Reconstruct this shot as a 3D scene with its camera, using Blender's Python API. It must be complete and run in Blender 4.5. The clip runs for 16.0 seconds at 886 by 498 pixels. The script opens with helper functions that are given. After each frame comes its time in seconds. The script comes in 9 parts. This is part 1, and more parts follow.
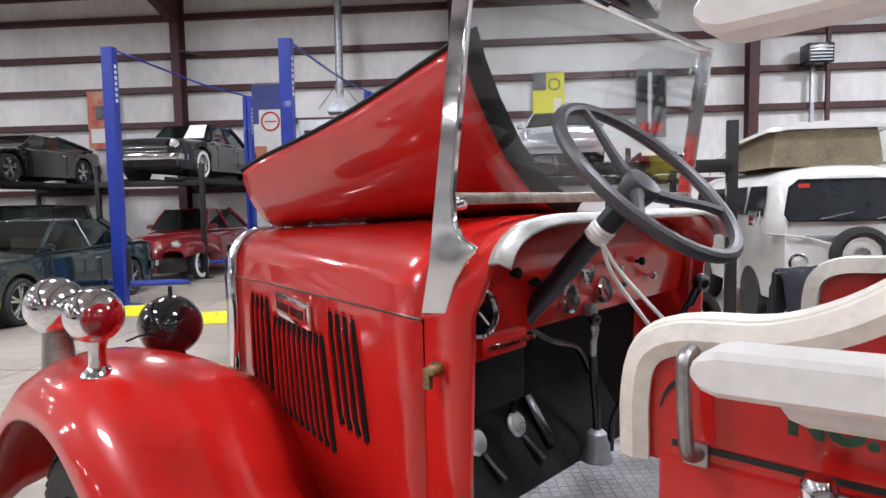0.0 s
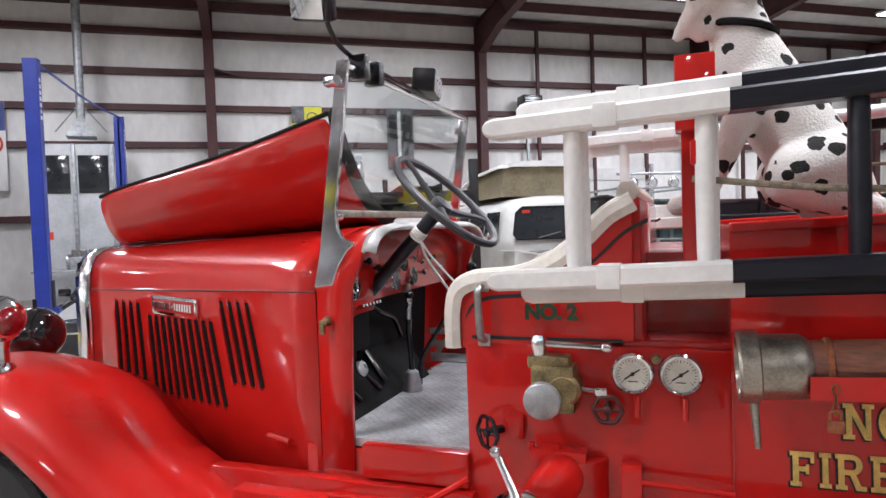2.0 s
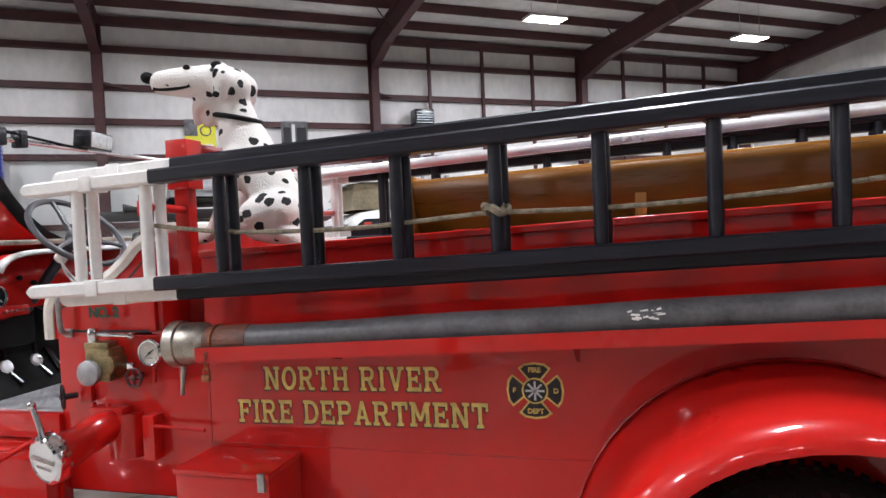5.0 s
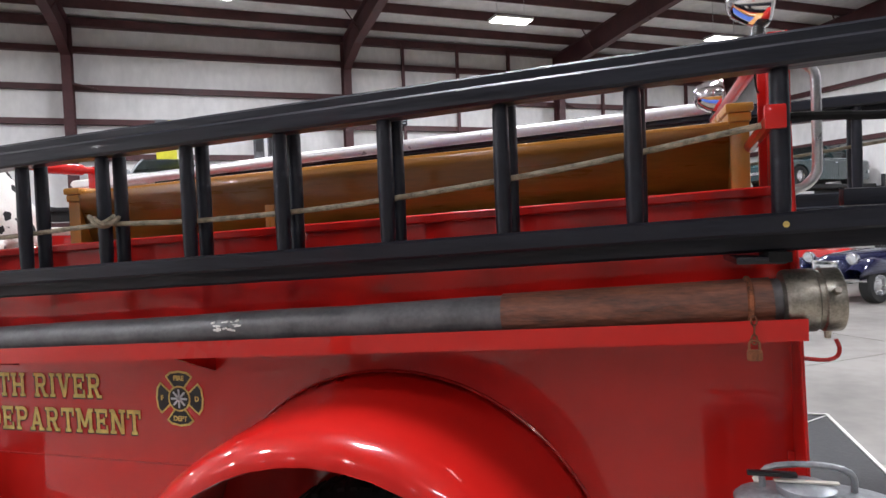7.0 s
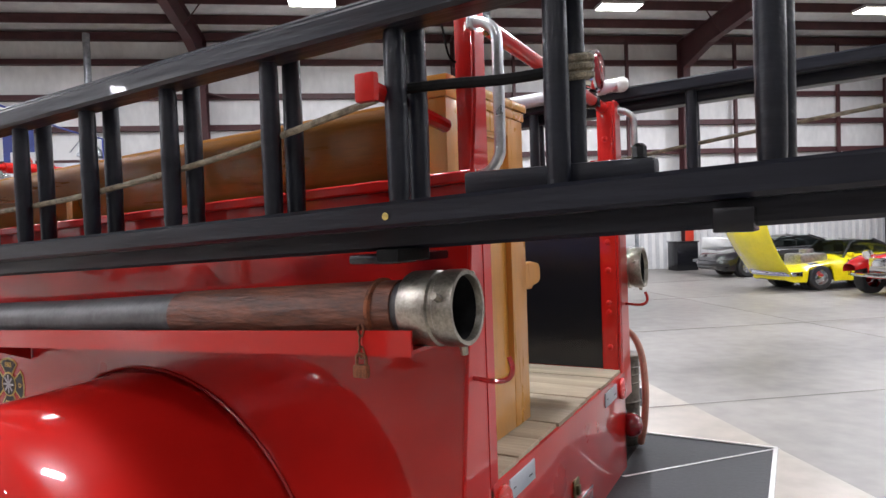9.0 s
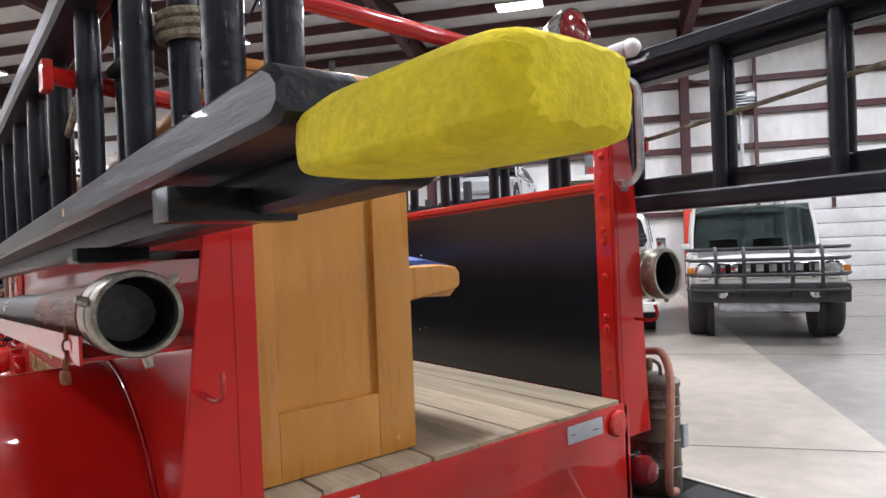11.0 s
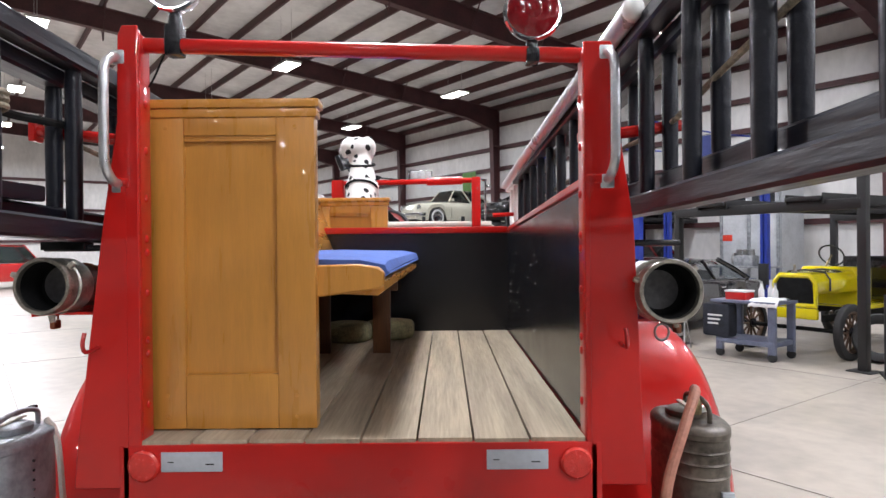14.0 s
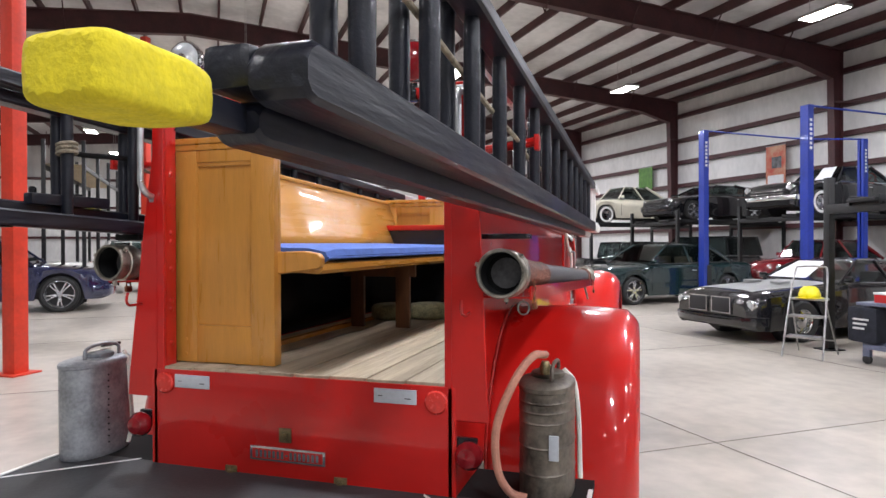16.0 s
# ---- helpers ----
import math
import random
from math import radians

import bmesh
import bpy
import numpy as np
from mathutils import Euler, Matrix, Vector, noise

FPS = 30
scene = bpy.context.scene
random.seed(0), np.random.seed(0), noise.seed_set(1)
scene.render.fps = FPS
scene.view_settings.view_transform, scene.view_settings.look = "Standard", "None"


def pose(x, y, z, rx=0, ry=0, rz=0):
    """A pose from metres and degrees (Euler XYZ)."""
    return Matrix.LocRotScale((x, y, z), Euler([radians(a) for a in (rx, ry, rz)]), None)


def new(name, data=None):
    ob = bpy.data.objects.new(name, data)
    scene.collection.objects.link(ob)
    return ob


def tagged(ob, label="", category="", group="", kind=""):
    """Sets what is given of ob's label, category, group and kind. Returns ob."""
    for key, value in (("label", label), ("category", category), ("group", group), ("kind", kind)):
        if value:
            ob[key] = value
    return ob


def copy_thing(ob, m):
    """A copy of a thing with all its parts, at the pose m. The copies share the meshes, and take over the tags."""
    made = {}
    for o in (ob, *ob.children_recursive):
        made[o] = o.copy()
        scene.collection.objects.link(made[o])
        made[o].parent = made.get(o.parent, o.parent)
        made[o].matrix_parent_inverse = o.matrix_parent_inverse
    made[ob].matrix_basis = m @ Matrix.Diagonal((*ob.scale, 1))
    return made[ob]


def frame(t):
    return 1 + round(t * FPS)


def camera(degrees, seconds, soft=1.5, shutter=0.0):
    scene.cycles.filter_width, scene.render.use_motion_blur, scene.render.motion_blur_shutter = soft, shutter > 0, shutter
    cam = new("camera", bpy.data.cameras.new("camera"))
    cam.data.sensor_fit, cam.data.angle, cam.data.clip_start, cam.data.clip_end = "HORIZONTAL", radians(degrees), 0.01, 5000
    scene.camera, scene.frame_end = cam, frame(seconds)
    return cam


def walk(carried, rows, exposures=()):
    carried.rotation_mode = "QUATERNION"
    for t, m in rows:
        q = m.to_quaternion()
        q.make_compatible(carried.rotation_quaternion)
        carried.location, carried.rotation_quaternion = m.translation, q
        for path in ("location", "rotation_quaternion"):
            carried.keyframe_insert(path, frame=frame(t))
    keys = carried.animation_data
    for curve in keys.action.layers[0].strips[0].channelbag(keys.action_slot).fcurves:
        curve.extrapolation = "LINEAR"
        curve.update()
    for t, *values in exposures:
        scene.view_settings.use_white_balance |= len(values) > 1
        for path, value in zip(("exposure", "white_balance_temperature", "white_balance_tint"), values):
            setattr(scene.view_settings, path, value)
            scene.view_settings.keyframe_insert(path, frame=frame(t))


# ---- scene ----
cam = camera(69.21, 16.0, soft=1.5)
PATH = [
    (0, pose(-3.967, -1.728, 1.778, 85.86, 1.01, 42.05)),
    (0.5, pose(-3.953, -1.949, 1.762, 86.58, 1.23, 36.17)),
    (1, pose(-3.944, -2.189, 1.754, 87.10, 1.53, 29.07)),
    (1.5, pose(-3.886, -2.412, 1.745, 87.38, 1.75, 23.41)),
    (2, pose(-3.754, -2.674, 1.731, 87.91, 1.92, 20.17)),
    (2.5, pose(-3.558, -2.851, 1.738, 88.25, 2.08, 18.04)),
    (3, pose(-3.277, -2.976, 1.745, 88.33, 2.30, 16.51)),
    (3.5, pose(-2.949, -3.096, 1.750, 88.32, 2.47, 15.44)),
    (6, pose(-1.176, -3.032, 1.762, 88.16, 2.52, 15.01)),
    (6.5, pose(-0.835, -2.875, 1.753, 88.10, 2.41, 15.38)),
    (7, pose(-0.544, -2.743, 1.747, 88.20, 2.23, 16.05)),
    (7.5, pose(-0.216, -2.620, 1.756, 88.11, 2.30, 18.14)),
    (8, pose(0.066, -2.456, 1.727, 88.12, 2.21, 21.00)),
    (8.5, pose(0.326, -2.267, 1.707, 88.27, 2.10, 24.77)),
    (9, pose(0.578, -2.085, 1.689, 88.47, 2.01, 28.87)),
    (9.5, pose(0.809, -1.879, 1.671, 88.72, 2.08, 33.79)),
    (10, pose(0.974, -1.658, 1.641, 89.04, 2.24, 38.93)),
    (12.5, pose(1.534, -0.455, 1.635, 89.67, 1.41, 71.16)),
    (13, pose(1.583, -0.197, 1.651, 89.58, 1.00, 77.85)),
    (13.5, pose(1.651, 0.048, 1.647, 89.70, 0.81, 83.95)),
    (14, pose(1.769, 0.252, 1.632, 89.72, 0.54, 90.20)),
    (14.5, pose(1.913, 0.476, 1.636, 89.78, 0.50, 94.96)),
    (15, pose(2.019, 0.758, 1.615, 89.76, 0.39, 99.30)),
    (15.5, pose(2.129, 1.062, 1.597, 89.68, 0.30, 103.54)),
    (16, pose(2.246, 1.374, 1.603, 89.63, 0.17, 107.21)),
]

walk(cam, PATH, exposures=[(0.0, 0.12), (3.7, 0.14), (12.3, 0.2), (16.0, 0.22)])

# ---- world, exposure ----
world = bpy.data.worlds.new("world")
scene.world = world
world.use_nodes = True
sky = world.node_tree.nodes.new("ShaderNodeTexSky")
sky.sky_type, sky.sun_disc, sky.sun_elevation, sky.sun_rotation = "NISHITA", False, radians(40), radians(120)
world.node_tree.links.new(sky.outputs[0], world.node_tree.nodes["Background"].inputs[0])
world.node_tree.nodes["Background"].inputs[1].default_value = 0.1

# the hall's own axes: u along the long wall, v from that wall into the hall
HALL_TURN = 36.82
HALL = radians(HALL_TURN)
HO = Vector((-14.345, 15.434, 0))
HU = Vector((math.cos(HALL), math.sin(HALL), 0))
HV = Vector((math.sin(HALL), -math.cos(HALL), 0))
EAVE, RISE = 8.75, 0.075


def hall(u, v, z):
    return HO + HU * u + HV * v + Vector((0, 0, z))


def roof_z(v):
    return EAVE + RISE * (v if v < 22 else 44 - v)


LAMP_Z = 7.9
LAMP_PLACES = [(u, v) for u in (-43.4, -34.6, -25.9, -17.1, -8.1, 0.6, 9.1, 17.2) for v in (5.6, 12.9, 20.2, 27.5, 34.8)]
for u, v in LAMP_PLACES:
    light = bpy.data.lights.new("high_bay_light", "AREA")
    light.shape, light.size, light.size_y = "RECTANGLE", 1.2, 0.52
    power = 350 if v < 15 else 420 if v < 25 else 115
    light.energy, light.color = power * (min(1.35, max(0.62, 1 + 0.035 * (u + 2))) if v < 10 else 1.0), (0.94, 0.955, 1.05)
    lamp = new("high_bay_light", light)
    lamp.matrix_world = Matrix.Translation(hall(u, v, LAMP_Z - 0.12)) @ pose(0, 0, 0, 0, 0, HALL_TURN)

# ---- building blocks ----


def blank():
    return bmesh.new()


def box(bm, a, b, bev=0.0, m=None):
    """A box from corner a to corner b, with bevelled edges."""
    c = [(p + q) / 2 for p, q in zip(a, b)]
    s = [abs(q - p) for p, q in zip(a, b)]
    mat = Matrix.LocRotScale(c, None, s)
    if m is not None:
        mat = m @ mat
    made = bmesh.ops.create_cube(bm, size=1, matrix=mat)["verts"]
    if bev > 0:
        edges = list({e for v in made for e in v.link_edges})
        bmesh.ops.bevel(bm, geom=edges, offset=min(bev, min(s) * 0.45), segments=2, affect="EDGES", profile=0.6)
    return bm


def ring(bm, c, x, y, seg):
    return [bm.verts.new(c + x * math.cos(2 * math.pi * i / seg) + y * math.sin(2 * math.pi * i / seg)) for i in range(seg)]


def bridge(bm, a, b, closed=True):
    n = len(a)
    for i in range(n if closed else n - 1):
        bm.faces.new((a[i], a[(i + 1) % n], b[(i + 1) % n], b[i]))


def axes(d):
    d = d.normalized()
    up = Vector((0, 0, 1)) if abs(d.z) < 0.9 else Vector((1, 0, 0))
    x = up.cross(d).normalized()
    return x, d.cross(x).normalized()


def cyl(bm, p, q, r, r2=None, seg=16, caps=True):
    p, q = Vector(p), Vector(q)
    x, y = axes(q - p)
    r2 = r if r2 is None else r2
    a, b = ring(bm, p, x * r, y * r, seg), ring(bm, q, x * r2, y * r2, seg)
    bridge(bm, a, b)
    if caps:
        bm.faces.new(a[::-1]), bm.faces.new(b)
    return bm


def tube(bm, pts, r, seg=8, closed=False):
    """A round bar or rope along points; r may be a list."""
    pts = [Vector(p) for p in pts]
    n = len(pts)
    rings, up = [], None
    for i, p in enumerate(pts):
        d = (pts[(i + 1) % n] - pts[i - 1]) if closed else pts[min(i + 1, n - 1)] - pts[max(i - 1, 0)]
        if up is None:
            x, y = axes(d)
        else:
            y = d.normalized().cross(up).normalized()
            x = y.cross(d.normalized()).normalized()
        up = x
        k = r[i] if isinstance(r, (list, tuple)) else r
        rings.append(ring(bm, p, x * k, y * k, seg))
    for a, b in zip(rings, rings[1:]):
        bridge(bm, a, b)
    if closed:
        bridge(bm, rings[-1], rings[0])
    else:
        bm.faces.new(rings[0][::-1]), bm.faces.new(rings[-1])
    return bm


def arc_pts(pts, n=6):
    """A smooth line through the points (Catmull-Rom)."""
    P = [Vector(p) for p in pts]
    P = [P[0] * 2 - P[1]] + P + [P[-1] * 2 - P[-2]]
    res = []
    for i in range(1, len(P) - 2):
        for k in range(n):
            t = k / n
            a, b, c, d = P[i - 1:i + 3]
            res.append(0.5 * ((2 * b) + (c - a) * t + (2 * a - 5 * b + 4 * c - d) * t * t + (3 * b - a - 3 * c + d) * t ** 3))
    return res + [P[-2]]


def lathe(bm, prof, m, seg=24, cap=True):
    """Turns (radius, height) pairs round the z of m."""
    rings = []
    for r, z in prof:
        rings.append([bm.verts.new(m @ Vector((r * math.cos(2 * math.pi * i / seg), r * math.sin(2 * math.pi * i / seg), z))) for i in range(seg)])
    for a, b in zip(rings, rings[1:]):
        bridge(bm, a, b)
    if cap:
        bm.faces.new(rings[0][::-1]), bm.faces.new(rings[-1])
    return bm


def ball(bm, c, r, seg=20, m=None):
    r = (r, r, r) if isinstance(r, (int, float)) else r
    mat = Matrix.LocRotScale(c, None, r)
    bmesh.ops.create_uvsphere(bm, u_segments=seg, v_segments=seg // 2 + 2, radius=1, matrix=mat if m is None else m @ mat)
    return bm


def loft(bm, rows, closed=False, caps=False):
    """A skin over rows of points of equal number."""
    made = [[bm.verts.new(p) for p in row] for row in rows]
    for a, b in zip(made, made[1:]):
        bridge(bm, a, b, closed)
    if caps:
        bm.faces.new(made[0][::-1]), bm.faces.new(made[-1])
    return bm


def plate(bm, outline, thick):
    """A flat or bent outline of points, given thickness along the vector thick."""
    thick = Vector(thick)
    a = [bm.verts.new(Vector(p)) for p in outline]
    b = [bm.verts.new(Vector(p) + thick) for p in outline]
    bm.faces.new(a[::-1]), bm.faces.new(b)
    bridge(bm, a, b)
    return bm


def part(name, bm, material, parent=None, label="", solid=0.0, bevel=0.0, smooth=35, subd=0, offset=-1.0):
    """Links a bmesh as one mesh object, under a thing or a part."""
    bmesh.ops.recalc_face_normals(bm, faces=bm.faces)
    me = bpy.data.meshes.new(name)
    bm.to_mesh(me)
    bm.free()
    me.materials.append(material)
    me.shade_smooth()
    me.set_sharp_from_angle(angle=radians(smooth))
    ob = new(name, me)
    if parent is not None:
        ob.parent = parent
    if label:
        ob["label"] = label
    if subd:
        md = ob.modifiers.new("round", "SUBSURF")
        md.levels = md.render_levels = subd
    if solid:
        md = ob.modifiers.new("thickness", "SOLIDIFY")
        md.thickness, md.offset = solid, offset
    if bevel:
        md = ob.modifiers.new("edges", "BEVEL")
        md.width, md.segments, md.limit_method = bevel, 2, "ANGLE"
    return ob


def thing(name, label, category, at=(0, 0, 0), group="", kind=""):
    ob = new(name)
    ob.location = at
    return tagged(ob, label, category, group, kind)


def text_part(name, words, material, m, size, parent, depth=0.002, spacing=1.0, bold=0.0, sx=1.0):
    cu = bpy.data.curves.new(name, "FONT")
    cu.body, cu.size, cu.extrude, cu.align_x, cu.align_y = words, size, depth, "CENTER", "CENTER"
    cu.space_character, cu.offset = spacing, bold
    tmp = bpy.data.objects.new(name, cu)
    me = bpy.data.meshes.new_from_object(tmp)
    bpy.data.objects.remove(tmp)
    me.materials.clear()
    me.materials.append(material)
    ob = new(name, me)
    ob.matrix_local = m @ Matrix.Diagonal((sx, 1, 1, 1))
    ob.parent = parent
    return ob


# ---- materials ----


def mat(name, col, rough=0.5, metal=0.0, coat=0.0, vary=0.12, scale=6.0, bump=0.0, bump_scale=60.0, rough_vary=0.1, spec=0.5, col2=None, stretch=None, emit=0.0, per_object=0.0):
    """A surface with colour and gloss that vary at two scales and a fine relief."""
    ma = bpy.data.materials.new(name)
    ma.use_nodes = True
    nt = ma.node_tree
    b = nt.nodes["Principled BSDF"]
    b.inputs["Metallic"].default_value, b.inputs["Coat Weight"].default_value = metal, coat
    b.inputs["Coat Roughness"].default_value, b.inputs["Specular IOR Level"].default_value = 0.035, spec
    tc = nt.nodes.new("ShaderNodeTexCoord")
    src = tc.outputs["Object"]
    if stretch:
        mp = nt.nodes.new("ShaderNodeMapping")
        mp.inputs["Scale"].default_value = stretch
        nt.links.new(src, mp.inputs["Vector"])
        src = mp.outputs["Vector"]
    big, fine = nt.nodes.new("ShaderNodeTexNoise"), nt.nodes.new("ShaderNodeTexNoise")
    for node, sc, det in ((big, scale, 5), (fine, scale * 7, 3)):
        node.inputs["Scale"].default_value, node.inputs["Detail"].default_value = sc, det
        nt.links.new(src, node.inputs["Vector"])
    mx = nt.nodes.new("ShaderNodeMath")
    mx.operation = "MULTIPLY_ADD"
    mx.inputs[1].default_value = 0.35
    nt.links.new(fine.outputs["Fac"], mx.inputs[0])
    sc2 = nt.nodes.new("ShaderNodeMath")
    sc2.operation, sc2.inputs[1].default_value = "MULTIPLY", 0.65
    nt.links.new(big.outputs["Fac"], sc2.inputs[0])
    nt.links.new(sc2.outputs[0], mx.inputs[2])
    ramp = nt.nodes.new("ShaderNodeValToRGB")
    c2 = col2 if col2 else [max(0, c * (1 - 2.2 * vary)) for c in col]
    ramp.color_ramp.elements[0].position, ramp.color_ramp.elements[1].position = 0.34, 0.62
    ramp.color_ramp.elements[0].color, ramp.color_ramp.elements[1].color = (*c2, 1), (*[min(1, c * (1 + 0.25 * vary)) for c in col], 1)
    nt.links.new(mx.outputs[0], ramp.inputs["Fac"])
    out = ramp.outputs["Color"]
    if per_object:
        oi = nt.nodes.new("ShaderNodeObjectInfo")
        hsv = nt.nodes.new("ShaderNodeHueSaturation")
        mr = nt.nodes.new("ShaderNodeMapRange")
        mr.inputs["To Min"].default_value, mr.inputs["To Max"].default_value = 1 - per_object, 1 + per_object
        nt.links.new(oi.outputs["Random"], mr.inputs["Value"])
        nt.links.new(mr.outputs["Result"], hsv.inputs["Value"])
        nt.links.new(out, hsv.inputs["Color"])
        out = hsv.outputs["Color"]
    nt.links.new(out, b.inputs["Base Color"])
    rr = nt.nodes.new("ShaderNodeMapRange")
    rr.inputs["To Min"].default_value, rr.inputs["To Max"].default_value = max(0.02, rough - rough_vary), min(1, rough + rough_vary)
    nt.links.new(big.outputs["Fac"], rr.inputs["Value"])
    nt.links.new(rr.outputs["Result"], b.inputs["Roughness"])
    if bump:
        bn, bp = nt.nodes.new("ShaderNodeTexNoise"), nt.nodes.new("ShaderNodeBump")
        bn.inputs["Scale"].default_value, bn.inputs["Detail"].default_value = bump_scale, 4
        nt.links.new(src, bn.inputs["Vector"])
        nt.links.new(bn.outputs["Fac"], bp.inputs["Height"])
        bp.inputs["Strength"].default_value, bp.inputs["Distance"].default_value = bump, 0.01
        nt.links.new(bp.outputs["Normal"], b.inputs["Normal"])
    if emit:
        b.inputs["Emission Color"].default_value, b.inputs["Emission Strength"].default_value = (*col, 1), emit
    return ma


def glass_mat(name, col, rough=0.02, alpha=0.15):
    ma = bpy.data.materials.new(name)
    ma.use_nodes = True
    nt = ma.node_tree
    b = nt.nodes["Principled BSDF"]
    tr, mx, gl = nt.nodes.new("ShaderNodeBsdfTransparent"), nt.nodes.new("ShaderNodeMixShader"), nt.nodes.new("ShaderNodeBsdfGlossy")
    nt.nodes.remove(b)
    tr.inputs[0].default_value = (*col, 1)
    gl.inputs["Roughness"].default_value = rough
    lw = nt.nodes.new("ShaderNodeLayerWeight")
    fr = nt.nodes.new("ShaderNodeMath")
    fr.operation, fr.inputs[1].default_value = "POWER", 4.0
    nt.links.new(lw.outputs["Facing"], fr.inputs[0])
    no = nt.nodes.new("ShaderNodeTexNoise")
    no.inputs["Scale"].default_value = 3
    ad = nt.nodes.new("ShaderNodeMath")
    ad.operation, ad.inputs[1].default_value = "MULTIPLY_ADD", 0.03
    nt.links.new(no.outputs["Fac"], ad.inputs[0])
    nt.links.new(fr.outputs[0], ad.inputs[2])
    nt.links.new(ad.outputs[0], mx.inputs[0])
    nt.links.new(tr.outputs[0], mx.inputs[1])
    nt.links.new(gl.outputs[0], mx.inputs[2])
    nt.links.new(mx.outputs[0], nt.nodes["Material Output"].inputs["Surface"])
    return ma


RED = mat("red_paint", (0.52, 0.0125, 0.0095), 0.30, coat=0.85, vary=0.05, scale=1.6, bump=0.01, bump_scale=14, rough_vary=0.08, spec=0.15)
RED_OLD = mat("worn_red_paint", (0.42, 0.018, 0.016), 0.25, coat=0.4, vary=0.14, scale=3, bump=0.04, bump_scale=60)
BLACK_PAINT = mat("black_paint", (0.010, 0.0115, 0.019), 0.38, coat=0.12, vary=0.2, scale=8, bump=0.4, bump_scale=16, spec=0.35, stretch=(0.22, 2.2, 2.2))
BLACK_SHEET = mat("black_sheet", (0.006, 0.006, 0.009), 0.22, vary=0.2, scale=4, bump=0.03, bump_scale=20, col2=(0.011, 0.011, 0.012))
BLACK_MATTE = mat("black_matte", (0.010, 0.010, 0.010), 0.8, vary=0.3, scale=12, spec=0.2)
RUBBER = mat("tyre_rubber", (0.022, 0.022, 0.022), 0.75, vary=0.2, scale=14, bump=0.1, bump_scale=80)
HOSE = mat("hose_rubber", (0.125, 0.122, 0.126), 0.42, vary=0.25, scale=9, bump=0.25, bump_scale=35)
CHROME = mat("chrome", (0.75, 0.76, 0.78), 0.09, metal=1.0, vary=0.06, scale=9, rough_vary=0.05)
STEEL = mat("dull_steel", (0.42, 0.42, 0.41), 0.38, metal=0.9, vary=0.2, scale=14, bump=0.08, bump_scale=60)
NICKEL = mat("worn_nickel", (0.42, 0.39, 0.33), 0.36, metal=0.9, vary=0.25, scale=22, bump=0.1, bump_scale=70)
ALLOY = mat("cast_alloy", (0.42, 0.43, 0.44), 0.42, metal=0.7, vary=0.15, scale=25, bump=0.1, bump_scale=120)
TREAD = mat("tread_plate", (0.60, 0.61, 0.62), 0.5, metal=0.35, vary=0.18, scale=10, bump=0.1, bump_scale=80)
WHITE_PAINT = mat("white_paint", (0.83, 0.82, 0.79), 0.38, vary=0.06, scale=7, bump=0.1, bump_scale=30)
CANVAS = mat("cream_vinyl", (0.72, 0.68, 0.6), 0.6, vary=0.1, scale=8, bump=0.15, bump_scale=50)
OAK = mat("varnished_oak", (0.57, 0.255, 0.045), 0.3, coat=0.35, vary=0.07, scale=3.2, stretch=(9, 9, 0.9), bump=0.06, bump_scale=30)
OAK_BACK = mat("darker_back_oak", (0.27, 0.105, 0.014), 0.3, coat=0.35, vary=0.12, scale=3.2, stretch=(0.9, 9, 9), bump=0.08, bump_scale=30)
OAK_X = mat("varnished_oak_long", (0.57, 0.255, 0.045), 0.28, coat=0.4, vary=0.045, scale=3.2, stretch=(0.5, 6, 6), bump=0.012, bump_scale=30)
PLANK = mat("bare_planks", (0.47, 0.385, 0.27), 0.75, vary=0.2, scale=1.7, stretch=(0.45, 8, 5), bump=0.3, bump_scale=14, per_object=0.22)
BLUE_CLOTH = mat("blue_cloth", (0.07, 0.14, 0.44), 0.85, vary=0.14, scale=14, bump=0.2, bump_scale=160)
ROPE = mat("hemp_rope", (0.33, 0.28, 0.2), 0.85, vary=0.3, scale=40, bump=0.5, bump_scale=120)
YELLOW_FOAM = mat("yellow_felt", (0.75, 0.62, 0.02), 0.9, vary=0.12, scale=20, bump=0.35, bump_scale=90)
GOLD_LEAF = mat("gold_leaf", (0.80, 0.60, 0.17), 0.4, metal=0.12, vary=0.18, scale=30)
GREEN_PAINT = mat("green_lettering", (0.012, 0.05, 0.02), 0.5, vary=0.3, scale=40)
BAR_BLACK = mat("black_lettering", (0.01, 0.01, 0.01), 0.5)
GALV = mat("galvanised_steel", (0.40, 0.42, 0.44), 0.45, metal=0.65, vary=0.22, scale=9, bump=0.08, bump_scale=40)
BROWN_STEEL = mat("tarnished_tank", (0.17, 0.145, 0.115), 0.42, metal=0.5, vary=0.35, scale=7, bump=0.1, bump_scale=30)
GLASS = glass_mat("clear_glass", (0.93, 0.95, 0.95))
DARK_GLASS = mat("dark_glass", (0.02, 0.024, 0.028), 0.08, vary=0.1, spec=0.7)
REFLECTOR = mat("red_reflector", (0.65, 0.03, 0.02), 0.25, coat=0.4, vary=0.1, scale=60, bump=0.2, bump_scale=200)
LENS_RED = mat("red_lens", (0.22, 0.004, 0.008), 0.12, coat=0.5, vary=0.15, scale=30)
LENS_CLEAR = mat("clear_lens", (0.75, 0.77, 0.78), 0.12, metal=0.35, coat=0.4, vary=0.12, scale=40)
DIAL = mat("dial_face", (0.70, 0.68, 0.60), 0.45, vary=0.1, scale=20)
BRASS = mat("worn_brass", (0.34, 0.27, 0.14), 0.42, metal=0.85, vary=0.3, scale=25, bump=0.1)
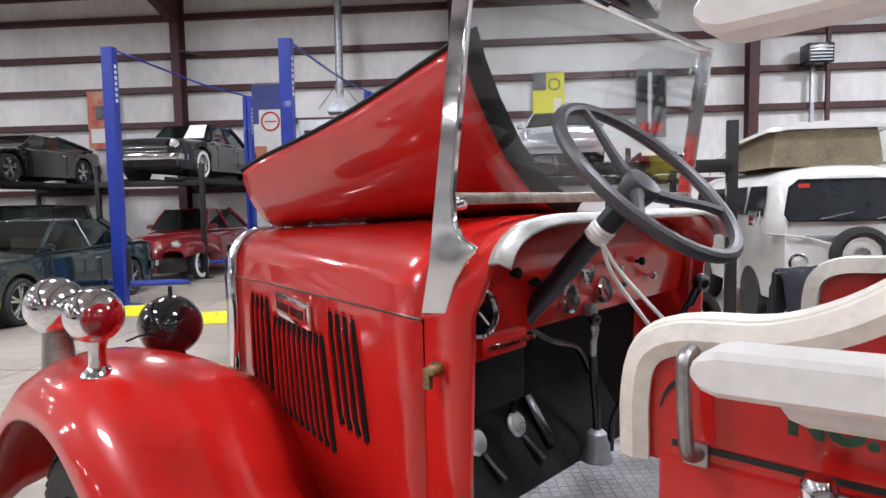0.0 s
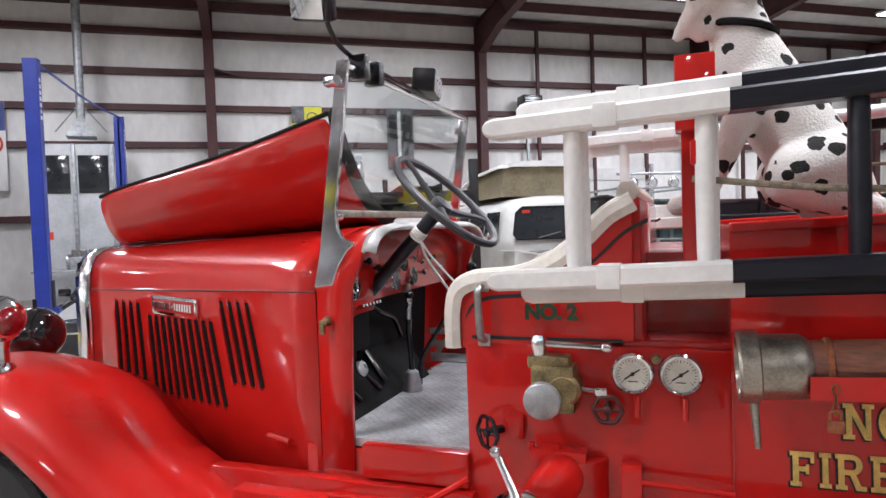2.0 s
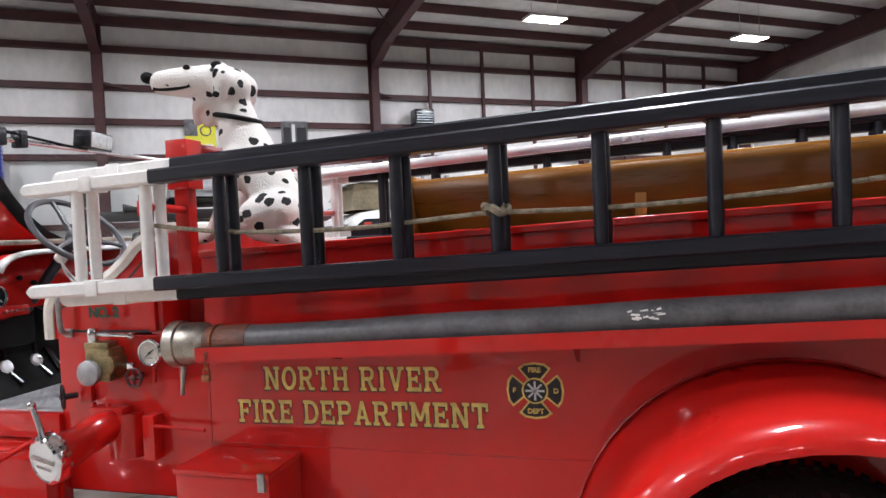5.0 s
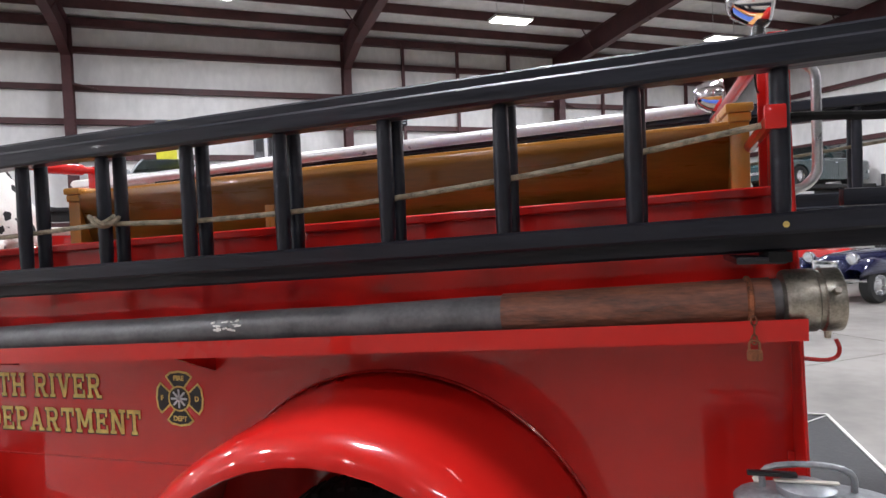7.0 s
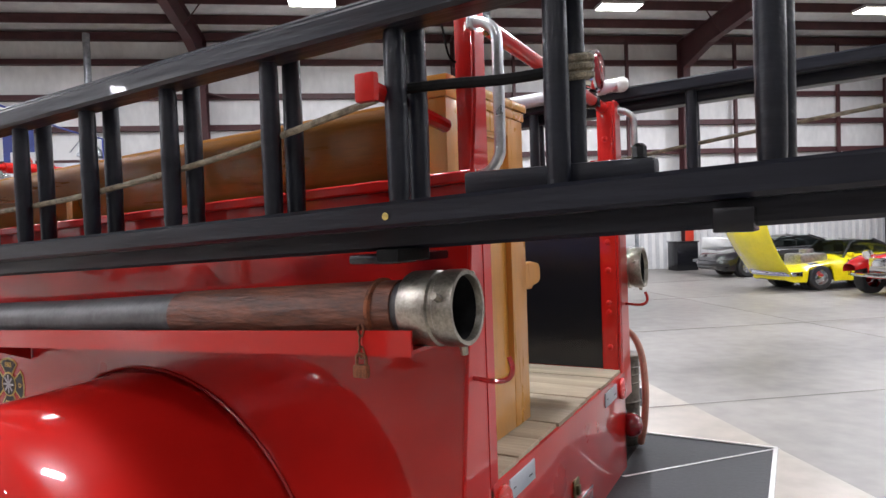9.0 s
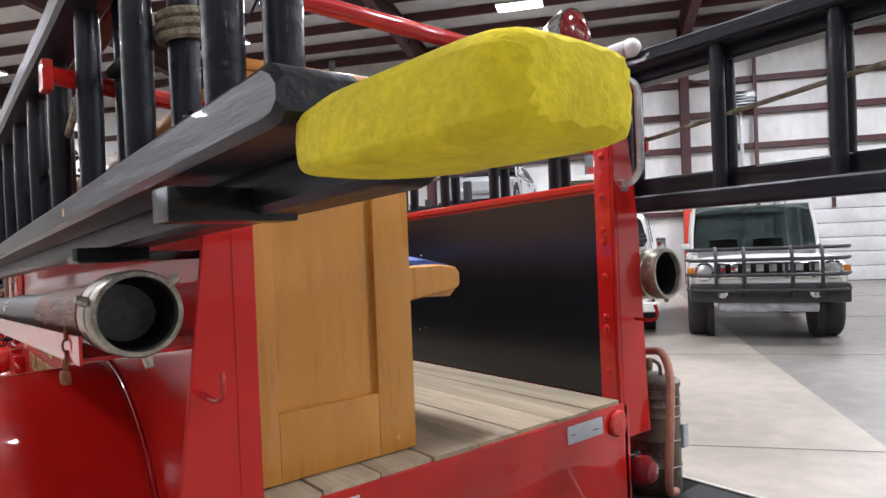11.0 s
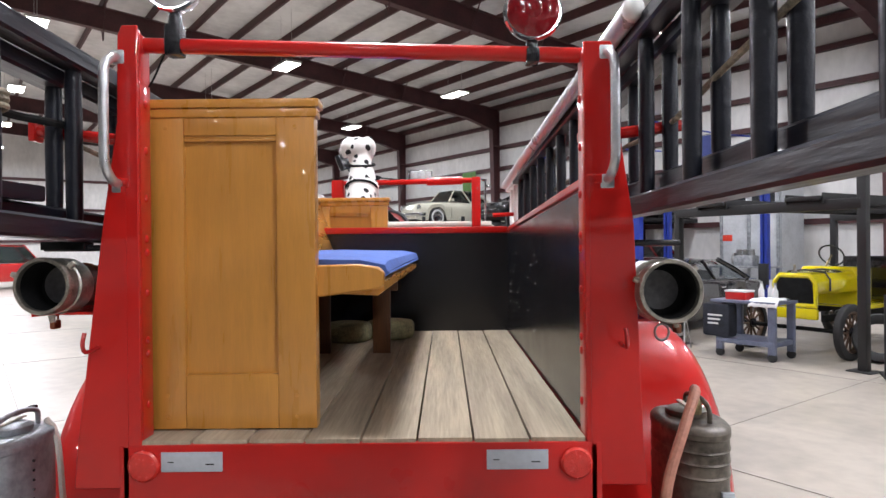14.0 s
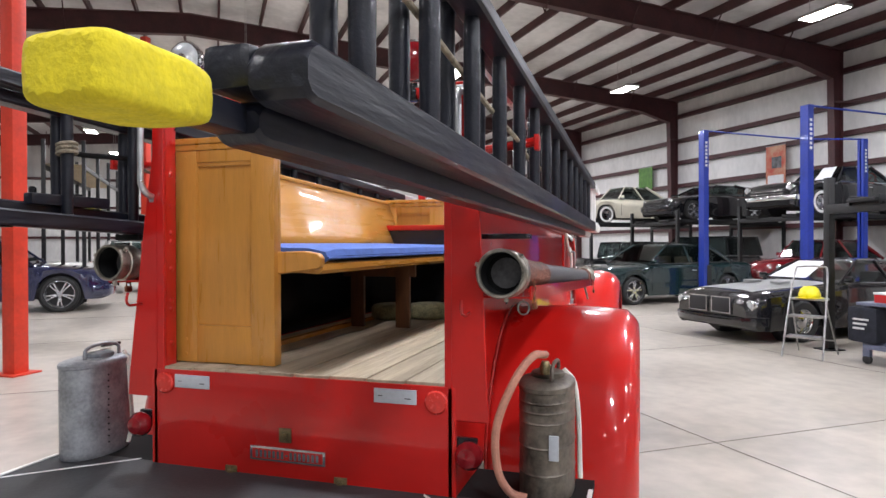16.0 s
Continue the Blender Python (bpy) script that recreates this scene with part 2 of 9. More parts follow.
REFLECT = mat("reflective_tape", (0.55, 0.58, 0.62), 0.35, metal=0.3, vary=0.05, scale=60)
WHEEL_GREY = mat("grey_bakelite", (0.055, 0.055, 0.062), 0.42, vary=0.12, scale=10)
GLOSS_DARK = mat("gloss_black_enamel", (0.006, 0.006, 0.008), 0.06, coat=0.8, vary=0.1, rough_vary=0.02)
DARK_JOINT = mat("dark_red_joint", (0.07, 0.006, 0.006), 0.6)
POLISHED = mat("polished_alloy", (0.72, 0.73, 0.74), 0.3, metal=0.85, vary=0.1, scale=14, bump=0.05, bump_scale=50)
ALLOY_PAINT = mat("alloy_paint", (0.6, 0.6, 0.58), 0.4, metal=0.2, vary=0.12, scale=12, bump=0.06)

# ---- the hall ----
MAROON = mat("maroon_steel", (0.075, 0.022, 0.024), 0.55, vary=0.2, scale=2, bump=0.03)
SAFETY_RED = mat("safety_red", (0.62, 0.04, 0.015), 0.45, vary=0.12, scale=3)
WALL_FACE = mat("white_vinyl_facing", (0.78, 0.77, 0.755), 0.55, vary=0.10, scale=0.7, bump=0.35, bump_scale=1.6, stretch=(1, 1, 0.5))
ROOF_FACE = mat("roof_facing", (0.80, 0.795, 0.79), 0.6, vary=0.12, scale=0.5, bump=0.3, bump_scale=1.2)
CONCRETE = mat("sealed_concrete", (0.42, 0.375, 0.32), 0.36, vary=0.17, scale=0.7, bump=0.03, bump_scale=8, rough_vary=0.12)
CONCRETE_GREY = mat("grey_concrete", (0.26, 0.243, 0.22), 0.42, vary=0.2, scale=0.6, bump=0.04, bump_scale=8, rough_vary=0.14)
JOINT = mat("floor_joint", (0.24, 0.225, 0.20), 0.8)
DOOR_WHITE = mat("white_door_metal", (0.62, 0.62, 0.62), 0.45, vary=0.08, scale=1.5)
LIGHT_FACE = mat("lamp_face", (1.0, 0.97, 0.92), 0.5, emit=14.0)
LIGHT_BODY = mat("lamp_body", (0.6, 0.6, 0.6), 0.4, metal=0.5)
HM = Matrix.Translation(HO) @ pose(0, 0, 0, 0, 0, HALL_TURN)  # local x = u, local y = -v
U0, U1, V1 = -50.0, 23.4, 44.0


def hall_part(name, bm, material, label="", kind="structure", category="building", **k):
    ob = part(name, bm, material, **k)
    ob.matrix_world = HM
    return tagged(ob, label, category, kind=kind)


def hbox(bm, u0, u1, v0, v1, z0, z1, bev=0.0):
    return box(bm, (u0, -v1, z0), (u1, -v0, z1), bev)


SLAB_U = 4.5
floor = hall_part("floor", hbox(blank(), U0 - 1, SLAB_U, -1, V1 + 1, -0.3, 0), CONCRETE, "pale sealed concrete workshop floor with saw-cut joints", category="floor")
hall_part("floor_slab", hbox(blank(), SLAB_U, U1 + 1, -1, V1 + 1, -0.3, -0.002), CONCRETE_GREY, "worn grey concrete floor slab beside the paler one", category="floor")
bm = blank()
for k in [k for k in range(-13, 6) if k != 1]:
    hbox(bm, 4.0 * k + 0.72, 4.0 * k + 0.727, 0, V1, 0.0005, 0.0035)
for k in range(0, 11):
    hbox(bm, U0, U1, 4.0 * k + 1.4, 4.0 * k + 1.407, 0.0045, 0.0075)
hall_part("floor_joint", bm, JOINT, "dark saw-cut joints in the concrete floor", category="floor")

hall_part("wall_north", hbox(blank(), U0, U1 + 0.2, -0.2, 0, 0, EAVE + 0.3), WALL_FACE, "white insulated metal wall behind maroon girts", category="wall")
hall_part("wall_south", hbox(blank(), U0, U1 + 0.2, V1, V1 + 0.2, 0, EAVE + 0.3), WALL_FACE, "white insulated metal wall of the hall", category="wall")
bm = blank()
plate(bm, [(U1, 0, 0), (U1, -V1, 0), (U1, -V1, EAVE), (U1, -22, roof_z(22)), (U1, 0, EAVE)], (0.2, 0, 0))
hall_part("wall_east", bm, WALL_FACE, "white insulated metal gable wall", category="wall")
bm = blank()
plate(bm, [(U0 - 0.2, 0, 0), (U0 - 0.2, -V1, 0), (U0 - 0.2, -V1, EAVE), (U0 - 0.2, -22, roof_z(22)), (U0 - 0.2, 0, EAVE)], (0.2, 0, 0))
hall_part("wall_west", bm, WALL_FACE, "white insulated metal gable wall", category="wall")
bm = blank()
plate(bm, [(U0 - 0.2, 0.2, EAVE), (U0 - 0.2, -22, roof_z(22)), (U1 + 0.2, -22, roof_z(22)), (U1 + 0.2, 0.2, EAVE)], (0, 0, 0.2))
plate(bm, [(U0 - 0.2, -22, roof_z(22)), (U0 - 0.2, -V1 - 0.2, EAVE), (U1 + 0.2, -V1 - 0.2, EAVE), (U1 + 0.2, -22, roof_z(22))], (0, 0, 0.2))
hall_part("ceiling", bm, ROOF_FACE, "white faced roof insulation between maroon purlins", category="ceiling")

# girts along the walls, purlins under the roof
for z in (2.3, 4.4, 5.5, 6.55, 7.72):
    bm = blank()
    hbox(bm, U0, U1, 0.0, 0.2, z - 0.09, z - 0.075)
    hbox(bm, U0, U1, 0.0, 0.2, z + 0.075, z + 0.09)
    hbox(bm, U0, U1, 0.19, 0.205, z - 0.09, z + 0.09)
    hall_part("wall_girt", bm, MAROON, "maroon steel girt along the wall", category="beam")
for z in (2.22, 4.5, 6.6):
    bm = blank()
    hbox(bm, U1 - 0.2, U1, 0.2, V1, z - 0.09, z + 0.09)
    hbox(bm, U0, U0 + 0.2, 0.2, V1, z - 0.09, z + 0.09)
    hbox(bm, U0, U1, V1 - 0.2, V1, z - 0.09, z + 0.09)
    hall_part("wall_girt", bm, MAROON, "maroon steel girt along the wall", category="beam")
for k in range(1, 30):
    v = 1.5 * k + (0 if k < 15 else -0.2)
    z = roof_z(v)
    bm = hbox(blank(), U0, U1, v - 0.04, v + 0.04, z - 0.29, z - 0.005)
    hall_part("roof_purlin", bm, MAROON, "maroon steel roof purlin", category="beam")

for v in (0.02, V1 - 0.26):
    bm = hbox(blank(), U0, U1, v, v + 0.24, 8.43, 8.69, 0.01)
    hall_part("eave_strut", bm, MAROON, "maroon steel eave strut along the top of the wall", category="beam")

COLS = [-3.36 + 8.595 * k for k in range(-5, 4)]
for u in COLS:
    frame_bm = blank()
    w = 0.135
    # tapered column, haunch and rafter on each side of the ridge
    for s in (0, 1):
        def q(v, z):
            return (u, -(v if s == 0 else V1 - v), z)
        prof = [(0.21, 0), (0.50, 0), (0.66, 7.42), (2.35, 7.86), (5.2, 8.13), (22, roof_z(22) - 1.05), (22, roof_z(22) - 0.29), (0.21, EAVE - 0.29)]
        web = [Vector(q(*p)) for p in prof]
        plate(frame_bm, [p + Vector((-0.008, 0, 0)) for p in web], (0.016, 0, 0))
        for a, b in ((1, 2), (2, 3), (3, 4), (4, 5), (6, 7), (7, 0)):
            pa, pb = web[a], web[b]
            d = (pb - pa).normalized()
            nrm = Vector((0, -d.z, d.y)) * 0.008
            plate(frame_bm, [pa + Vector((-w, 0, 0)) - nrm, pb + Vector((-w, 0, 0)) - nrm, pb + Vector((w, 0, 0)) - nrm, pa + Vector((w, 0, 0)) - nrm], nrm * 2)
        # braces from the flanges to the purlins and to a girt
        for v, z in ((3.0, 7.92), (6.0, 8.16), (9.0, 8.3), (12.0, 8.42), (18.0, 8.7)):
            for e in (-1, 1):
                cyl(frame_bm, q(v, z) , Vector(q(v, roof_z(v) - 0.2)) + Vector((e * 0.62, 0, 0)), 0.022, seg=5)
        cyl(frame_bm, q(0.6, 6.62), Vector(q(0.2, 6.5)) + Vector((0.8, 0, 0)), 0.04, seg=5)
    hall_part("steel_frame", frame_bm, MAROON, "maroon tapered steel portal frame of the hall", category="beam", smooth=20)
for u in (COLS[-2], COLS[-3], COLS[-1]):
    bm = blank()
    hbox(bm, u - 0.16, u + 0.16, 0.53, 0.59, 0, 2.7, 0.01)
    hall_part("column_guard", bm, SAFETY_RED, "red painted guard on a steel column", category="guard")

# red posts standing in the hall
for x, y in ((-3.85, -6.13), (-12.92, -12.28)):
    bm = box(blank(), (x - 0.1, y - 0.1, 0), (x + 0.1, y + 0.1, 7.6), 0.012)
    box(bm, (x - 0.2, y - 0.2, 0), (x + 0.2, y + 0.2, 0.02), 0.004)
    tagged(part("steel_column", bm, SAFETY_RED), "red square steel column standing in the hall", "column", kind="structure")

# high bay lamps
for v in sorted({v for u, v in LAMP_PLACES}):
    lamp_body = None
    for u in [u for u, w in LAMP_PLACES if w == v]:
        m = HM @ Matrix.Translation((u, -v, LAMP_Z))
        if lamp_body is not None:
            copy_thing(lamp_body, m)
            continue
        lamp_body = thing("ceiling_lamp", "white high bay strip lamp hanging under the purlins", "lamp", group="ceiling lamps")
        bm = box(blank(), (-0.62, -0.29, -0.06), (0.62, 0.29, 0.02), 0.01)
        part("housing", bm, LIGHT_BODY, lamp_body)
        bm = box(blank(), (-0.59, -0.26, -0.075), (0.59, 0.26, -0.064))
        part("diffuser", bm, LIGHT_FACE, lamp_body, "glowing white diffuser")
        for x in (-0.45, 0.45):
            part("hanger", cyl(blank(), (x, 0, 0.02), (x, 0, roof_z(v) - LAMP_Z - 0.02), 0.007, seg=6), LIGHT_BODY, lamp_body)
        lamp_body.matrix_world = m

# ---- the fire truck: x runs from its nose (minus) to its tail (0), y across it ----
truck = thing("fire_truck", "bright red vintage fire engine with open cab and white-edged seat", "fire truck")


def hood_half(x):
    t = (x + 4.98) / (-6.62 + 4.98)
    return 0.677 + (0.205 - 0.677) * t ** 0.97


def hood_section(x, side):
    w, t = hood_half(x), (x + 4.98) / -1.64
    zs, zt = 1.52 - 0.045 * t, 1.745 - 0.075 * t
    pts = [(side * w, 0.55 + 0.1 * t), (side * w, 1.1), (side * w, 1.3), (side * (w + 0.004), zs - 0.015), (side * (w - 0.004), zs)]
    for k in range(1, 8):
        a = k / 7 * math.pi / 2
        pts.append((side * w * math.cos(a) ** 0.75 if k < 7 else 0.0, zs + (zt - zs) * math.sin(a) ** 0.85))
    return [Vector((x, y, z)) for y, z in pts]


XS = [-4.985 - 1.635 * k / 12 for k in range(13)]
bm = loft(blank(), [hood_section(x, -1) for x in XS])
hood = part("hood", bm, RED, truck, "closed red hood side with louvres", solid=0.002, smooth=28)
# the far half of the hood shows only its side
bm = loft(blank(), [hood_section(x, 1)[:5] for x in XS])
part("hood_side", bm, RED, truck, solid=0.006)
part("hood_joint", tube(blank(), [(x, -hood_half(x) - 0.0045, 1.52 - 0.045 * (x + 4.98) / -1.64 - 0.012) for x in XS], 0.0035, 6), DARK_JOINT, hood)
# louvres in three groups: black plates paint the slots' shade, beside raised red lips
slots = []
for x0, x1, zt, zb, n, sl0, sl1 in ((-6.338, -6.151, 1.415, 1.05, 4, 0.015, 0.035), (-6.056, -5.602, 1.362, 1.012, 10, 0.035, 0.08), (-5.525, -5.363, 1.452, 1.12, 4, 0.07, 0.075)):
    for k in range(n):
        t = k / (n - 1)
        slots.append((x0 + (x1 - x0) * t, zt, zb, sl0 + (sl1 - sl0) * t))
for x, zt, zb, sl in slots:
    def on(dx, z, out):
        xx = x + dx + sl * (zt - z) / (zt - zb)
        return Vector((xx, -hood_half(xx) - out, z))
    bm = blank()
    plate(bm, [on(-0.012, zb, 0.013), on(0.0, zb, 0.0045), on(0.0, zt, 0.0045), on(-0.012, zt, 0.013)], (0, 0.006, 0))
    part("louvre_slot", bm, BLACK_MATTE, hood, "black plate for the shade inside a louvre")
    bm = blank()
    rows = []
    for k in range(7):
        z = zb - 0.012 + (zt - zb + 0.024) * k / 6
        f = 0.4 if k in (0, 6) else 1.0
        rows.append([on(-0.011, z, 0.004), on(-0.012, z, 0.020 * f), on(-0.016, z, 0.0225 * f), on(-0.022, z, 0.019 * f), on(-0.031, z, 0.010 * f), on(-0.040, z, 0.0)])
    loft(bm, rows)
    part("louvre_lip", bm, RED, hood)
# name plate on the hood side


def maker_marks(m, width, high, parent):
    """The maker's name as plain raised bars: two groups joined by a dash."""
    bm = blank()
    step = width / 15
    for k in range(15):
        x = (k - 7) * step
        h = 0.12 * high if k == 7 else 0.5 * high
        box(bm, (x - 0.30 * step, -h, -0.001), (x + 0.30 * step, h, 0.0012), 0, m)
    return part("plate_marks", bm, CHROME, parent)


d = Vector((-1, hood_half(-6.0) * -1 + hood_half(-5.0), 0))
ang = math.degrees(math.atan2(-(hood_half(-5.69) - hood_half(-6.01)), 0.32))
HP = Matrix.Translation((-5.855, -hood_half(-5.855) - 0.012, 1.413)) @ pose(0, 0, 0, 0, 1.5, ang)
bm = box(blank(), (-0.175, -0.006, -0.044), (0.175, 0.008, 0.044), 0.006, HP)
plate_ob = part("name_plate", bm, CHROME, truck, "chrome framed red name plate")
bm = box(blank(), (-0.155, -0.0095, -0.029), (0.155, -0.005, 0.029), 0.002, HP)
part("plate_field", bm, RED_OLD, plate_ob)
maker_marks(HP @ Matrix.Translation((0, -0.0105, 0)) @ pose(0, 0, 0, 90), 0.29, 0.032, plate_ob)
# chrome grille shell and emblem at the nose
bm = blank()
rows = []
for x, g in ((-6.60, 0.012), (-6.66, 0.016), (-6.72, -0.004)):
    rows.append([Vector((x, p.y + (-g if p.y <= 0 else g), p.z + g * 0.6)) for p in hood_section(-6.62, -1)] + [Vector((x, -p.y + g, p.z + g * 0.6)) for p in hood_section(-6.62, -1)[:-1][::-1]])
loft(bm, rows)
part("grille_shell", bm, CHROME, truck, "chrome radiator shell", solid=0.008)
bm = box(blank(), (-6.71, -0.19, 0.85), (-6.69, 0.19, 1.6))
part("radiator_core", bm, BLACK_MATTE, truck)
bm = blank()
lathe(bm, [(0.055, 0), (0.06, 0.012), (0.045, 0.03), (0.03, 0.045), (0.035, 0.06), (0.02, 0.075), (0.0, 0.08)], pose(-6.57, 0.03, 1.675), 16)
box(bm, (-6.62, 0.01, 1.70), (-6.40, 0.05, 1.725), 0.012)
part("radiator_cap", bm, CHROME, truck, "chrome radiator cap")

# the far hood half, folded over on its hinge
REAR = [(0.02, 1.735), (-0.10, 1.752), (-0.22, 1.805), (-0.335, 1.895), (-0.425, 2.00), (-0.485, 2.09), (-0.52, 2.165)]
FRONT = [(0.035, 1.672), (-0.03, 1.682), (-0.095, 1.712), (-0.15, 1.765), (-0.195, 1.83), (-0.225, 1.89), (-0.245, 1.945)]
rows = []
for k in range(15):
    t = k / 14
    e = 0.10 * max(0, (t - 0.8) / 0.2) ** 2
    rows.append([Vector((-5.0 + (-6.47 + 5.0) * t - (0.09 * (1 - j / 6) * t), a[0] + (b[0] - a[0]) * t + 0.03 * math.sin(math.pi * t) * (j / 6), a[1] + (b[1] - a[1]) * t - 0.012 * math.sin(math.pi * t) * (j / 6) - e * 0.2 * j / 6)) for j, (a, b) in enumerate(zip(REAR, FRONT))])
panel = part("hood_panel", loft(blank(), rows), RED, truck, "red hood half folded open over its hinge", solid=0.008, offset=1.0, subd=1)
edge = [r[-1] + Vector((0, 0.004, 0.006)) for r in rows]
part("edge_lacing", tube(blank(), edge, 0.009, 6), BLACK_MATTE, panel, "black lacing along the open edge")
part("edge_trim", loft(blank(), [[Vector((-4.998, y, z)), Vector((-4.998, y + 0.035, z + 0.035)), Vector((-4.985, y + 0.055, z + 0.045))] for y, z in REAR]), BLACK_MATTE, panel, solid=0.004)
bm = blank()
for k in range(12):
    cyl(bm, (-5.05 - 0.12 * k, 0.02 + 0.001 * k, 1.742 - 0.0052 * k), (-5.15 - 0.12 * k, 0.021 + 0.001 * k, 1.737 - 0.0052 * k), 0.008, seg=8)
part("hinge", bm, CHROME, truck)

# cowl, dashboard and cab
def cowl_arch(x, side_w=0.677, zt=1.745, zs=1.52, zb=0.87, py=0.75, pz=0.85):
    half = [(-side_w, zb), (-side_w, 1.2), (-side_w, zs)]
    for k in range(1, 9):
        a = k / 8 * math.pi / 2
        half.append((-side_w * math.cos(a) ** py if k < 8 else 0, zs + (zt - zs) * math.sin(a) ** pz))
    return [Vector((x, y, z)) for y, z in half] + [Vector((x, -y, z)) for y, z in half[:-1][::-1]]


def swept(arch):
    # the door edge stands further forward than the rim above it
    return [Vector((p.x - (0.052 if p.z < 1.5 else 0.052 * max(0.0, (1.62 - p.z) / 0.12)), p.y, p.z)) for p in arch]


bm = loft(blank(), [cowl_arch(-4.98), cowl_arch(-4.90, 0.68, py=0.5, pz=0.72), swept(cowl_arch(-4.80, 0.682, 1.74, 1.53, py=0.27, pz=0.6))])
cowl = part("cowl", bm, RED, truck, solid=0.02, smooth=28)
bm = loft(blank(), [cowl_arch(-4.80, 0.682, 1.742, 1.53, py=0.27, pz=0.6)[4:-4], cowl_arch(-4.775, 0.686, 1.75, 1.53, py=0.27, pz=0.6)[4:-4], cowl_arch(-4.745, 0.676, 1.736, 1.52, py=0.27, pz=0.6)[4:-4]])
part("cowl_rim", bm, ALLOY_PAINT, truck, "dull alloy rim along the cowl edge", solid=0.012)
DASH = -4.915
bm = blank()
dash = [Vector((DASH, p.y * 0.98, p.z - 0.012)) for p in cowl_arch(DASH, 0.676, 1.735, 1.53, py=0.42, pz=0.68)[3:-3]]
low = [Vector((DASH - 0.012, p.y, 1.452 - 0.045 * max(0.0, min(1.0, (-p.y - 0.33) / 0.15)))) for p in dash]
mid = [(p * 0.5 + q * 0.5) + Vector((0.010, 0, 0)) for p, q in zip(dash, low)]
turned = [q + Vector((-0.02, 0, 0.008)) for q in low]
loft(bm, [dash, mid, low, turned])
dash_ob = part("dashboard", bm, RED, truck, "red painted dashboard with round gauges", solid=0.012)
for y, z, r in ((-0.572, 1.518, 0.056), (-0.168, 1.503, 0.040), (-0.078, 1.568, 0.034), (0.026, 1.506, 0.039)):
    m = pose(DASH + 0.004, y, z, 0, 84, 0 if r < 0.05 else -10)
    g = part("gauge", lathe(blank(), [(r * 0.85, 0), (r * 1.06, 0.004), (r * 1.06, 0.016), (r * 0.92, 0.02), (r * 0.9, 0.012)], m, 20), CHROME, dash_ob, "chrome ringed gauge")
    part("dial", lathe(blank(), [(r * 0.9, 0.008), (r * 0.9, 0.012)], m, 20), BLACK_SHEET if r > 0.05 else DIAL, g)
    part("needle", box(blank(), (-0.002, -0.002, 0.0125), (r * 0.7, 0.002, 0.0145), 0, m @ pose(0, 0, 0, 0, 0, 40)), WHITE_PAINT if r > 0.05 else BAR_BLACK, g)
bm = box(blank(), (DASH - 0.005, -0.575, 1.408), (DASH + 0.026, -0.395, 1.462), 0.01)
sw = part("switch_plate", bm, RED, dash_ob)
for k in range(6):
    part("toggle", cyl(blank(), (DASH + 0.024, -0.555 + 0.028 * k, 1.434), (DASH + 0.06, -0.555 + 0.028 * k, 1.444), 0.008, 0.006, 8), CHROME, sw)
for y, z, c in ((-0.37, 1.569, 0), (-0.45, 1.60, 0), (-0.005, 1.588, 1), (0.09, 1.565, 1), (0.115, 1.515, 1), (0.24, 1.575, 0), (0.33, 1.52, 1)):
    bm = lathe(blank(), [(0.006, 0), (0.006, 0.02), (0.014, 0.026), (0.014, 0.036), (0.008, 0.04)], pose(DASH + 0.006, y, z, 0, 84, 0), 10)
    part("knob", bm, CHROME if c else BLACK_MATTE, dash_ob)
bm = box(blank(), (DASH, -0.075, 1.44), (DASH + 0.03, -0.035, 1.475), 0.006)
tube(bm, [(DASH + 0.02, -0.055, 1.445), (DASH + 0.03, -0.045, 1.40), (DASH + 0.02, -0.045, 1.36)], 0.008, 6)
part("choke_bracket", bm, STEEL, dash_ob)
# steering
S0, S1 = Vector((-4.934, -0.335, 1.476)), Vector((-4.614, -0.351, 1.801))
sd = (S1 - S0).normalized()
part("steering_column", cyl(blank(), S0 - sd * 0.45, S1 - sd * 0.02, 0.028, seg=16), BLACK_PAINT, truck)
sm = Matrix.Translation(S1) @ sd.to_track_quat("Z", "Y").to_matrix().to_4x4()
wheel = part("steering_wheel", tube(blank(), [sm @ Vector((0.24 * math.cos(a), 0.24 * math.sin(a), 0.035)) for a in [2 * math.pi * k / 40 for k in range(40)]], 0.0155, 10, True), WHEEL_GREY, truck, "dark grey steering wheel with three spokes")
for k in range(3):
    a = math.radians(90 + 120 * k)
    pts = [sm @ Vector((r * math.cos(a), r * math.sin(a), z)) for r, z in ((0.03, 0.0), (0.1, 0.012), (0.18, 0.03), (0.235, 0.035))]
    part("spoke", tube(blank(), pts, [0.018, 0.013, 0.011, 0.012], 8), WHEEL_GREY, wheel)
part("wheel_hub", lathe(blank(), [(0.026, -0.05), (0.04, -0.02), (0.046, 0.01), (0.04, 0.025), (0.012, 0.032)], sm, 20), WHEEL_GREY, wheel)
bm = blank()
for k in range(4):
    c = S0 + sd * (0.30 + 0.011 * k)
    x, y = axes(sd)
    tube(bm, [c + (x * math.cos(a) + y * math.sin(a)) * 0.026 for a in [2 * math.pi * j / 14 for j in range(14)]], 0.006, 6, True)
c0 = S0 + sd * 0.31 + Vector((0.02, -0.02, -0.02))
for a in ((0.0, -0.03), (0.07, -0.02)):
    tube(bm, arc_pts([c0, c0 + Vector((0.02 + a[0] * 0.4, 0.02, -0.08)), c0 + Vector((0.10 + a[0], 0.12, -0.25)), c0 + Vector((0.16 + a[0] * 1.6, 0.2, -0.36 + a[1]))], 5), 0.005, 6)
part("column_cord", bm, WHITE_PAINT, truck, "white cord tied round the column")

